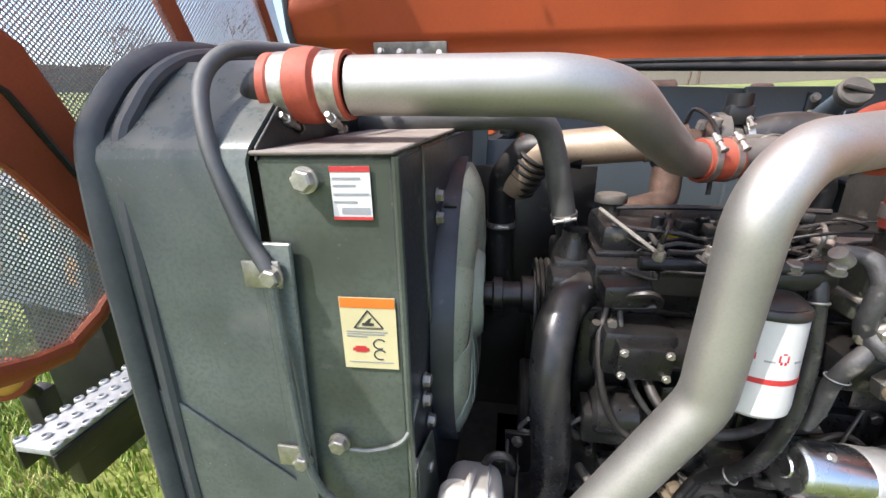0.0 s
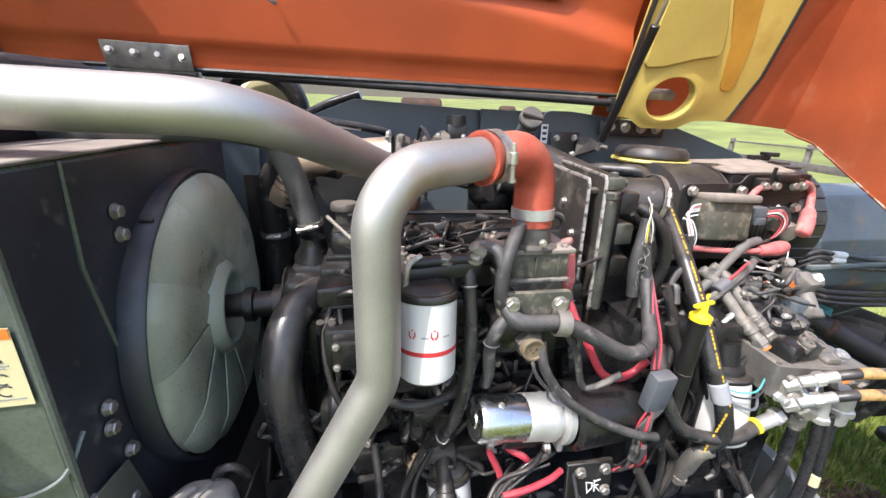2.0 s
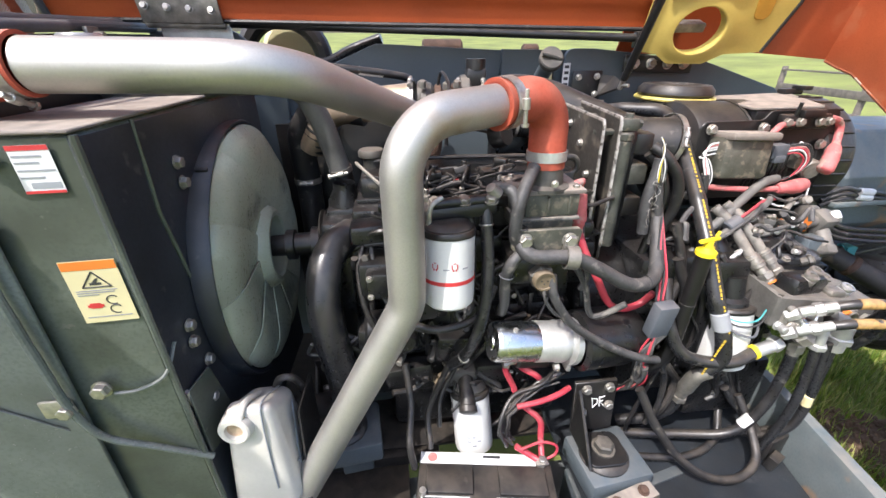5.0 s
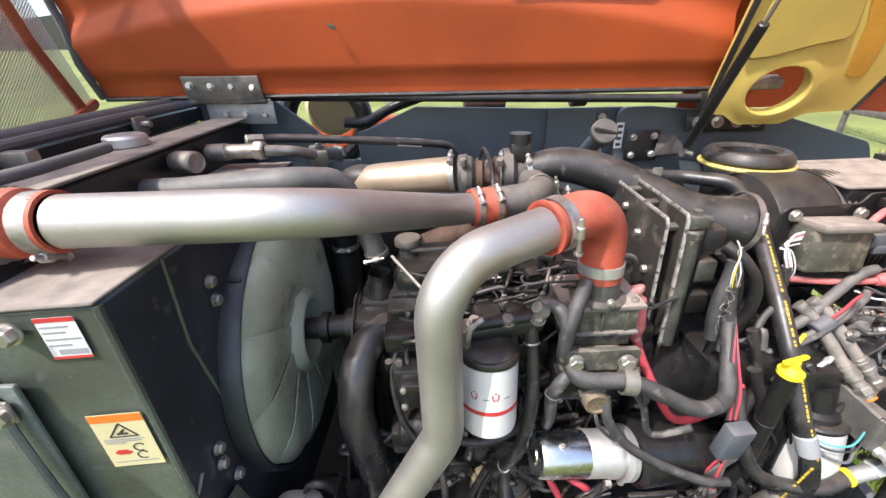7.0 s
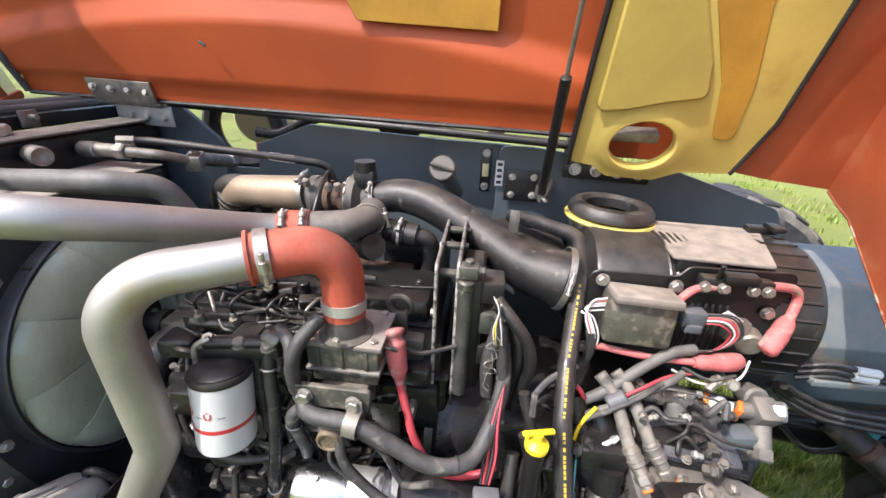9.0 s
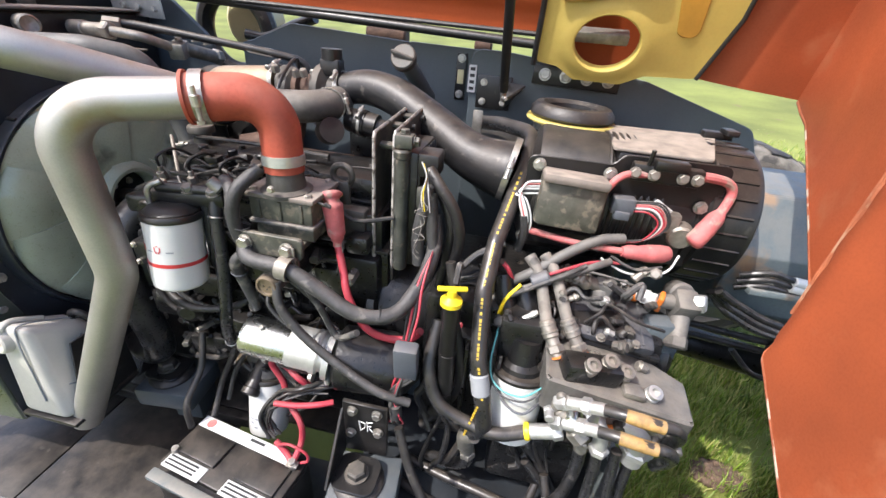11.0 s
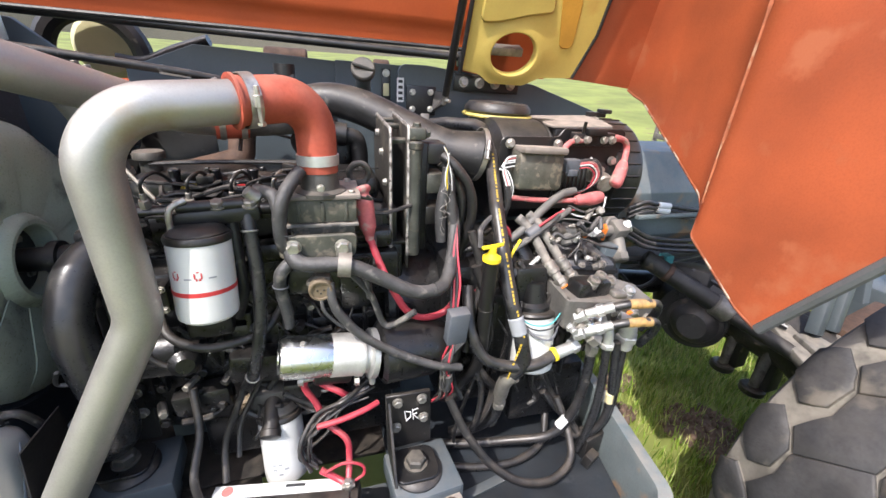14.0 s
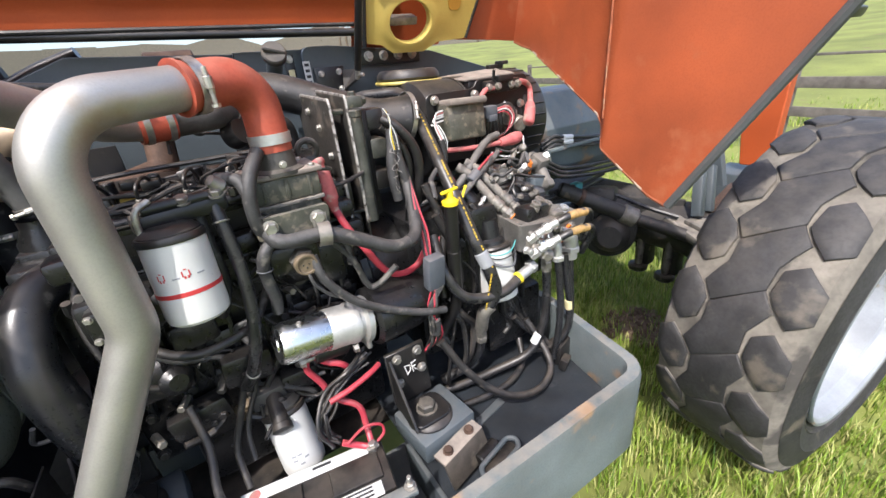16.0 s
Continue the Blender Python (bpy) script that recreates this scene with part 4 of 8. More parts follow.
    part("joint_strip", Form().sweep([(-0.128, 0.60, 1.56), (-0.125, 0.585, 1.40), (-0.125, 0.62, 1.20), (-0.118, 0.72, 0.95)], 0.004, 6), PANEL, rad)
    part("weld_bead", Form().hose([(-0.23, 0.452, 1.10), (-0.19, 0.456, 1.10), (-0.14, 0.462, 1.125), (-0.128, 0.50, 1.17)], 0.004, 6), COWL, rad)
    part("bracket", Form().prism([(-0.13, 0.48, 1.06), (-0.118, 0.55, 1.06), (-0.118, 0.60, 0.85), (-0.13, 0.48, 0.88)], (0.005, 0, 0), 0.001), PANEL, rad)
    # ring round the fan
    c, R = Vector((-0.105, 0.952, 1.144)), 0.350
    ring = Form().turn([(R, -0.03), (R + 0.008, -0.03), (R + 0.008, 0.008), (R + 0.005, 0.013), (R - 0.002, 0.012), (R - 0.004, 0.006), (R - 0.004, -0.03)], c, (1, 0.03, 0), 72)
    part("fan_ring", ring, SHROUD, rad, "dark blue-grey fan collar")
    for a in (-0.95, 0.6, 2.2):
        p = c + Vector((0.0, (R + 0.008) * math.cos(a), (R + 0.008) * math.sin(a)))
        part("ring_joint", Form().box(p, (0.026, 0.010, 0.010), 0.002, (math.degrees(a), 0, 0)), BLACK, rad)
    part("core", Form().turn([(0, -0.022), (R - 0.006, -0.022), (R - 0.006, -0.028)], c, (1, 0.03, 0), 48), BLACK, rad)
    return rad


make_radiator()


def make_fan():
    fan = thing("cooling_fan", "pale green plastic engine cooling fan with broad blades", "fan", (-0.06, 0.955, 1.135))
    c = Vector((-0.098, 0.951, 1.146))
    ax = (1, 0.03, 0)
    part("hub", Form().turn([(0.086, -0.02), (0.087, 0.046), (0.091, 0.051), (0.101, 0.051), (0.111, 0.044), (0.120, 0.030), (0.124, 0.010), (0.124, -0.02), (0.086, -0.02)], c, ax, 48), FAN, fan)
    part("hub_core", Form().turn([(0.0, 0.0), (0.087, 0.0), (0.087, -0.01), (0, -0.01)], c, ax, 32), BLACK, fan)
    n = 11
    for i in range(n):
        a0 = 2 * math.pi * i / n

        def blade(u, v):
            r = 0.110 + (0.343 - 0.110) * u
            a = a0 + 2 * math.pi / n * 1.45 * (v - 0.5) + 0.10 * u
            s = 2 * v - 1
            x = 0.030 - 0.008 * s + 0.006 * math.sin(math.pi * v) - 0.030 * max(0.0, u - 0.62) ** 2 / 0.144 - 0.012 * (1 - u) ** 2
            r -= 0.010 * abs(s) ** 4 * u
            return (c.x + x, c.y + r * math.cos(a), c.z + r * math.sin(a))

        part("blade", Form().grid(blade, 8, 10, (0.0035, 0, 0)), FAN, fan, sharp=60)
    part("shaft", Form().turn([(0.03, 0.0), (0.032, 0.072), (0.045, 0.076), (0.045, 0.098), (0.034, 0.10), (0.034, 0.144), (0.05, 0.148), (0.05, 0.184)], c, ax, 28), BLACK, fan)
    part("pulley", Form().turn([(0.03, 0.179), (0.095, 0.179), (0.10, 0.184), (0.09, 0.19), (0.10, 0.196), (0.09, 0.202), (0.10, 0.208), (0.10, 0.214), (0.03, 0.219)], c, ax, 36), BLACK, fan)
    for k in range(6):
        a = math.pi * k / 3
        part("bolt", Form().hexbolt(c + Vector((0.0, 0.055 * math.cos(a), 0.055 * math.sin(a))), (1, 0, 0), 0.008), BOLT, fan)


make_fan()


def make_stickers():
    s = thing("maker_label", "white label with red edge bands on the radiator housing", "label", (-0.195, 0.46, 1.515))
    m = plane_pose((-0.190, 0.4610, 1.515), (1, 0.055, 0), (0, 0, 1))
    flat = lambda a, b, c, d, lift, thick=0.0006: Form().prism([m @ Vector((a, b, lift)), m @ Vector((c, b, lift)), m @ Vector((c, d, lift)), m @ Vector((a, d, lift))], m.to_3x3() @ Vector((0, 0, thick)), 0)
    part("paper", flat(-.0255, -.034, .0255, .034, 0.0), LABEL, s)
    part("band", flat(-.0255, .027, .0255, .034, .0008), PRINT_RED, s)
    part("band", flat(-.0255, -.034, .0255, -.030, .0008), PRINT_RED, s)
    for w, z in ((.036, .019), (.030, .010), (.046, -.001), (.03, -.011)):
        part("text_bar", flat(-.023, z - .0014, -.023 + w, z + .0014, .0008), PRINT_GREY, s)
    part("text_bar", flat(-.014, -.027, .023, -.018, .0008), PRINT_GREY, s)
    w = thing("warning_label", "cream warning label with orange heading and hazard triangle", "label", (-0.19, 0.46, 1.27))
    m = plane_pose((-0.183, 0.4610, 1.312), (1, 0.055, 0.0), (0.0, 0, 1))
    part("paper", flat(-.040, -.058, .040, .058, 0.0), LABEL_CREAM, w)
    part("heading", flat(-.039, .042, .039, .057, .0008), PRINT_ORANGE, w)
    tri = [m @ Vector((x, y, .0009)) for x, y in ((-.021, .010), (.021, .010), (0, .038))]
    for a, b in zip(tri, tri[1:] + tri[:1]):
        part("triangle_edge", Form().rod(a, b, 0.0013, 6), PRINT, w)
    part("hand_mark", flat(-.009, .014, .008, .018, .0009).prism([m @ Vector((x, y, .0009)) for x, y in ((-.006, .018), (.001, .018), (.006, .027), (.001, .025))], m.to_3x3() @ Vector((0, 0, .0006)), 0), PRINT, w)
    part("fan_mark", flat(-.022, -.030, -.006, -.020, .0009).add([], []), PRINT_RED, w)
    part("fan_mark", flat(-.026, -.028, -.002, -.023, .0010), PRINT_RED, w)
    for y in (-.016, -.034):
        arc = [m @ Vector((.014 + .009 * math.cos(a), y + .008 * math.sin(a), .001)) for a in [0.6 + 4.6 * k / 14 for k in range(15)]]
        part("arrow_mark", Form().sweep(arc, 0.001, 6), PRINT, w)
    for y, l in ((.004, .06), (.000, .055), (-.004, .03), (-.047, .066)):
        part("text_bar", flat(-.033, y - .0008, -.033 + l, y + .0008, .0009), PRINT_GREY, w)


make_stickers()


# ---- charge air pipes ----
def make_pipes():
    a = thing("charge_air_pipe", "silver aluminised charge-air pipe with red silicone couplings", "pipe", (0.1, 0.6, 1.6), group="charge-air pipes")
    r = 0.0395
    path = bent([(-0.215, 0.563, 1.6445), (0.130, 0.570, 1.6385), (0.375, 0.93, 1.497), (0.60, 0.985, 1.500)], 0.17, 12)
    cut = path[:-1] + [Vector((0.43, 0.944, 1.4975))]
    part("pipe", Form().sweep(cut, [r - 0.002 * max(0, min(1, (p.x + 0.0) / 0.4)) for p in cut], 28), ALU, a)
    part("coupling", Form().turn([(r, 0), (r + .006, 0), (r + .006, .012), (r + .003, .016), (r + .003, .035), (r + .010, .04), (r + .012, .058), (r + .010, .075), (r + .003, .08), (r + .003, .10), (r + .006, .105), (r + .006, .117), (r, .117)], (-0.335, 0.562, 1.6455), (1, 0, 0), 36), RED_HOSE, a, "red silicone hose coupling")
    clamp((-0.305, 0.562, 1.6455), (1, 0, 0), r + 0.004, a, 0.026, (0.0, -0.45, -1), long=0.05)
    clamp((-0.238, 0.562, 1.645), (1, 0, 0), r + 0.004, a, 0.026, (0.0, -0.45, -1), long=0.05)
    part("inlet_elbow", Form().sweep(bent([(-0.315, 0.562, 1.6455), (-0.345, 0.565, 1.638), (-0.40, 0.62, 1.58)], 0.03), r - 0.001, 24), BLACK, a)
    part("coupling", Form().turn([(.04, 0), (.046, 0), (.046, .075), (.04, .075)], (0.405, 0.937, 1.498), (1, 0.24, 0.01), 32), RED_HOSE, a, "red silicone hose coupling")
    clamp((0.42, 0.941, 1.498), (1, 0.24, 0.01), 0.046, a, 0.014, (0.0, -0.6, 0.8), long=0.045)
    clamp((0.466, 0.953, 1.499), (1, 0.24, 0.01), 0.046, a, 0.014, (0.0, -0.6, 0.8), long=0.045)
    b = thing("charge_air_pipe", "silver S-bent charge-air pipe with red silicone elbow", "pipe", (0.2, 0.55, 0.6), group="charge-air pipes")
    r = 0.0388
    path = bent([(0.002, 0.528, 0.605), (0.3155, 0.543, 1.186), (0.3165, 0.533, 1.554), (0.545, 0.664, 1.567)], 0.105, 14)
    part("pipe", Form().sweep(path, r, 30), ALU, b)
    w0, w1 = Vector((0.506, 0.642, 1.565)), Vector((0.648, 0.712, 1.420))
    d0 = Vector((0.2285, 0.125, 0.013)).normalized()
    elbow = bent([w0, w0 + d0 * 0.160, w1], 0.075, 14)
    part("elbow", Form().sweep(elbow, [r + 0.006 - 0.003 * k / (len(elbow) - 1) for k in range(len(elbow))], 30), RED_HOSE, b, "dusty red silicone elbow")
    part("elbow_lip", Form().turn([(r, 0), (r + .011, 0), (r + .011, .006), (r + .006, .006)], w0, d0, 32), RED_HOSE, b)
    clamp(w0 + d0 * 0.027, d0, r + 0.009, b, 0.022, (-0.3, -1, -0.05), long=0.062)
    part("band", Form().turn([(r + .001, 0), (r + .0060, 0), (r + .0066, .022), (r + .001, .022)], w1 + (w0 + d0 * 0.160 - w1).normalized() * 0.016, w0 + d0 * 0.160 - w1, 32), ALU_CAST, b, "bright zinc band clamp")


make_pipes()


# ---- engine ----
def bolts_on(parent, pts, axis, r=0.008, mat_=None):
    for p in pts:
        part("bolt", Form().hexbolt(p, axis, r), mat_ or BOLT, parent)


def make_engine():
    e = thing("diesel_engine", "dusty black cast-iron diesel engine", "engine", (0.55, 0.95, 0.5))
    rng = random.Random(21)
    part("block", Form().span((0.17, 0.80, 0.66), (0.86, 1.16, 1.20), 0.02), CAST, e)
    part("side_rail", Form().span((0.20, 0.765, 1.06), (0.84, 0.82, 1.19), 0.012), CAST, e)
    part("side_cover", Form().span((0.25, 0.775, 0.84), (0.80, 0.82, 1.0), 0.02), CAST, e)
    for i in range(9):
        part("rib", Form().box((0.22 + i * 0.075, 0.79, 0.93), (0.014, 0.05, 0.22), 0.004), CAST, e)
    part("sump", Form().span((0.25, 0.84, 0.46), (0.84, 1.10, 0.67), 0.03).span((0.22, 0.82, 0.655), (0.86, 1.12, 0.675), 0.004), CAST, e)
    part("cylinder_head", Form().span((0.19, 0.80, 1.20), (0.84, 1.10, 1.30), 0.008).span((0.17, 0.79, 1.196), (0.86, 1.12, 1.206), 0.002), CAST, e)
    part("valve_cover", Form().span((0.21, 0.86, 1.30), (0.80, 1.04, 1.37), 0.02).span((0.20, 0.85, 1.30), (0.81, 1.05, 1.312), 0.003), CAST, e)
    for i in range(5):
        part("bolt", Form().hexbolt((0.24 + i * 0.13, 0.95, 1.37), (0, 0, 1), 0.007), BLACK, e)
    part("oil_filler_cap", Form().turn([(0, 0), (0.024, 0), (0.024, 0.05), (0.028, 0.052), (0.036, 0.056), (0.036, 0.068), (0.032, 0.074), (0, 0.074)], (0.243, 0.955, 1.345), (0, 0, 1), 26), CAST_DUSTY, e, "dusty oil filler cap")
    part("cover_label", Form().box((0.338, 0.858, 1.352), (0.05, 0.002, 0.016), 0, (-12, 0, 0)), PRINT_YELLOW, e, "yellow cover label")
    part("cover_label", Form().box((0.46, 0.858, 1.350), (0.022, 0.002, 0.016), 0, (-12, 0, 0)), LABEL, e, "white cover label")
    part("cover_label", Form().box((0.46, 0.8565, 1.355), (0.020, 0.002, 0.005), 0, (-12, 0, 0)), PRINT_RED, e)
    part("stay_rod", Form().rod((0.205, 0.888, 1.40), (0.312, 0.77, 1.330), 0.0045, 8), STEEL, e, "thin steel stay")
    part("vent_rail", Form().hose([(0.25, 0.93, 1.392), (0.35, 0.92, 1.398), (0.50, 0.92, 1.398), (0.66, 0.90, 1.40)], 0.006, 8), BLACK, e)
    part("front_cover", Form().span((0.13, 0.82, 0.72), (0.18, 1.14, 1.26), 0.012), CAST, e)
    part("water_pump", Form().turn([(0, 0), (0.06, 0), (0.07, 0.02), (0.07, 0.07), (0, 0.07)], (0.10, 0.93, 1.16), (1, 0, 0), 24).box((0.15, 0.86, 1.22), (0.09, 0.1, 0.09), 0.015), CAST, e)
    part("thermostat_housing", Form().turn([(0.03, -0.02), (0.045, 0), (0.045, 0.05), (0.03, 0.08), (0.03, 0.10)], (0.16, 0.92, 1.24), (0.05, 0, 1), 22).box((0.17, 0.91, 1.25), (0.11, 0.08, 0.06), 0.01), CAST, e)
    part("crank_pulley", Form().turn([(0.0, 0), (0.10, 0), (0.105, 0.01), (0.10, 0.04), (0.03, 0.045), (0.0, 0.045)], (0.06, 0.96, 0.82), (1, 0, 0), 32), BLACK, e)
    belt = [(0.085, 0.865, 0.83), (0.085, 0.862, 1.16), (0.085, 0.955, 1.235), (0.085, 1.05, 1.15), (0.085, 1.06, 0.83), (0.085, 0.96, 0.72), (0.085, 0.865, 0.83)]
    part("belt", Form().sweep(bent(belt, 0.08), 0.011, 8, flat=0.45), RUBBER, e)
    # injection side: pump, rail, unions
    part("injection_pump", Form().span((0.20, 0.70, 1.10), (0.34, 0.80, 1.20), 0.015), CAST, e)
    part("pump_barrel", Form().rod((0.22, 0.74, 1.15), (0.42, 0.74, 1.15), 0.045), CAST, e)
    part("pump_cover", Form().span((0.22, 0.665, 1.12), (0.32, 0.71, 1.19), 0.008), CAST, e)
    for x, z in ((0.23, 1.13), (0.31, 1.13), (0.23, 1.18), (0.31, 1.18)):
        part("bolt", Form().hexbolt((x, 0.666, z), (0, -1, 0), 0.006), BOLT, e)
    part("lift_pump", Form().rod((0.20, 0.74, 0.98), (0.30, 0.74, 0.98), 0.05).span((0.18, 0.70, 0.92), (0.34, 0.78, 1.0), 0.012).turn([(0, 0), (.035, 0), (.035, .03), (.02, .045), (0, .045)], (0.30, 0.72, 0.96), (0.3, -1, 0.1), 20), CAST, e)
    part("fuel_rail", Form().rod((0.26, 0.755, 1.325), (0.60, 0.755, 1.325), 0.014).span((0.30, 0.75, 1.30), (0.56, 0.78, 1.318), 0.003), CAST, e)
    for i in range(4):
        x = 0.29 + i * 0.085
        part("union", Form().hexbolt((x, 0.748, 1.338), (0, -0.3, 1), 0.010, 0.018, False).rod((x, 0.748, 1.345), (x, 0.744, 1.37), 0.006), STEEL, e)
        z2 = 1.36 + 0.01 * (i % 2)
        part("injector_line", Form().hose([(x, 0.744, 1.365), (x + 0.004, 0.742, 1.395), (x + 0.02, 0.78, 1.405), (x + 0.03, 0.83, 1.37), (x + 0.03, 0.85, z2 - .02)], 0.0038, 8), STEEL if i == 3 else BLACK, e)
        part("injector", Form().rod((x + 0.03, 0.87, 1.32), (x + 0.03, 0.862, 1.395), 0.013).rod((x + 0.03, 0.866, 1.36), (x + 0.03, 0.84, 1.37), 0.007), CAST, e)
    # intake block below the elbow
    part("intake_box", Form().span((0.575, 0.672, 1.312), (0.725, 0.80, 1.366), 0.006), FUSE, e, "dust-caked olive intake housing")
    part("intake_lid", Form().span((0.566, 0.664, 1.367), (0.734, 0.80, 1.378), 0.003), DUSTED, e, "dusted intake lid")
    part("intake_gasket", Form().span((0.572, 0.668, 1.303), (0.728, 0.80, 1.311), 0.002), SUCTION, e)
    part("intake_base", Form().span((0.58, 0.68, 1.268), (0.72, 0.80, 1.302), 0.004), FUSE, e)
    part("intake_manifold", Form().span((0.30, 0.79, 1.24), (0.80, 0.83, 1.31), 0.01), CAST_DUSTY, e)
    for x in (0.60, 0.65, 0.70):
        part("intake_rib", Form().box((x, 0.672, 1.338), (0.008, 0.008, 0.046), 0.002), FUSE, e)
    part("intake_neck", Form().turn([(0.056, 0), (0.056, 0.008), (0.043, 0.014), (0.038, 0.05), (0.0, 0.05)], (0.649, 0.711, 1.372), (0, 0, 1), 30), CAST_DUSTY, e)
    bolts_on(e, [(0.585, 0.682, 1.376), (0.715, 0.682, 1.376), (0.59, 0.785, 1.376), (0.712, 0.785, 1.376)], (0, 0, 1), 0.007)
    bolts_on(e, [(0.65, 0.652, 1.398)], (0, -1, 0), 0.006)
    part("bracket", Form().prism(outline_round([(0.555, 0.628, 1.248), (0.715, 0.628, 1.246), (0.722, 0.628, 1.30), (0.56, 0.628, 1.30)], 0.012, 3), (0, 0.012, 0)).span((0.60, 0.64, 1.25), (0.70, 0.80, 1.266), 0.004), FUSE, e)
    bolts_on(e, [(0.586, 0.626, 1.277), (0.688, 0.622, 1.275)], (0, -1, 0), 0.0125)
    part("p_clip", Form().turn([(0.024, -0.014), (0.028, -0.014), (0.028, 0.014), (0.024, 0.014), (0.024, -0.014)], (0.69, 0.606, 1.238), (1, -0.1, -0.1), 22).box((0.69, 0.618, 1.262), (0.034, 0.006, 0.045), 0.003), STEEL, e)
    part("sensor_nut", Form().rod((0.635, 0.66, 1.18), (0.635, 0.615, 1.179), 0.031, 6), CAST_DUSTY, e)
    sens = part("sensor", Form().turn([(0.026, -0.03), (0.026, 0.012), (0.024, 0.015), (0.020, 0.015), (0.019, 0.011), (0.0, 0.010)], (0.635, 0.615, 1.179), (0, -1, 0), 28), BRASS, e, "brown sensor plug in a hexagonal collar")
    for dx, dz in ((-.007, 0.0), (.007, 0.0), (0.0, -.008)):
        part("contact", Form().rod((0.635 + dx, 0.606, 1.179 + dz), (0.635 + dx, 0.6035, 1.179 + dz), 0.0022, 8), BLACK, sens)
    part("sensor_lead", Form().hose([(0.635, 0.603, 1.155), (0.64, 0.595, 1.13), (0.668, 0.598, 1.09), (0.70, 0.60, 1.065)], 0.004, 8), LOOM, e)
    part("sensor_mount", Form().box((0.62, 0.70, 1.185), (0.12, 0.12, 0.07), 0.012).rod((0.635, 0.70, 1.179), (0.635, 0.655, 1.179), 0.032, 18), CAST, e)
    # side boss and brackets on the block
    for i in range(26):
        x, z = rng.uniform(0.20, 0.82), rng.choice((rng.uniform(0.70, 1.02), rng.uniform(1.02, 1.18)))
        if rng.random() < 0.5:
            part("boss", Form().rod((x, 0.80, z), (x, rng.uniform(0.745, 0.775), z), rng.uniform(0.012, 0.024), 12), CAST, e)
        else:
            part("bolt", Form().hexbolt((x, rng.uniform(0.76, 0.775), z), (0, -1, 0), rng.uniform(0.007, 0.011)), BLACK if rng.random() < 0.6 else BOLT, e)
    for (x, y, z), s in (((0.37, 0.74, 1.05), (0.10, 0.07, 0.07)), ((0.52, 0.75, 1.22), (0.09, 0.06, 0.05)), ((0.45, 0.74, 0.90), (0.12, 0.06, 0.09)), ((0.31, 0.755, 0.80), (0.14, 0.06, 0.07)), ((0.56, 0.76, 0.79), (0.10, 0.08, 0.06)), ((0.72, 0.765, 1.10), (0.08, 0.06, 0.12)), ((0.235, 0.745, 1.27), (0.09, 0.07, 0.05)), ((0.48, 0.72, 1.34), (0.05, 0.04, 0.03)), ((0.79, 0.80, 1.23), (0.06, 0.10, 0.05))):
        part("casting", Form().box((x, y, z), s, 0.012, (rng.uniform(-6, 6), rng.uniform(-6, 6), rng.uniform(-6, 6))), CAST, e)
    part("lifting_eye", Form().ring((0.742, 0.80, 1.395), (0, 1, 0.1), 0.024, 0.008).box((0.742, 0.80, 1.35), (0.035, 0.012, 0.06), 0.003), CAST_DUSTY, e)
    # flywheel and bell housing
    part("bell_housing", Form().turn([(0.17, 0), (0.19, 0.01), (0.19, 0.03), (0.175, 0.04), (0.165, 0.16), (0.15, 0.18), (0.0, 0.18)], (0.80, 0.93, 0.97), (1, 0, 0), 40), CAST, e)
    part("starter_pocket", Form().turn([(0.07, 0), (0.085, 0.01), (0.085, 0.14), (0.07, 0.19), (0.03, 0.22), (0, 0.22)], (0.765, 0.672, 0.935), (1, 0.12, -0.04), 28), CAST, e)
    part("transmission", Form().span((0.97, 0.74, 0.62), (1.48, 1.12, 1.14), 0.03).span((1.05, 0.70, 0.72), (1.40, 0.78, 1.06), 0.02).span((1.20, 0.68, 0.56), (1.46, 0.80, 0.78), 0.02), CAST, e)
    for i in range(14):
        part("bolt", Form().hexbolt((rng.uniform(1.0, 1.42), 0.70 if i % 2 else 0.735, rng.uniform(0.65, 1.05)), (0, -1, 0), 0.010), BLACK, e)
    for i in range(5):
        part("rib", Form().box((1.10 + i * 0.065, 0.69, 0.90), (0.012, 0.04, 0.30), 0.004), CAST, e)
    return e


make_engine()


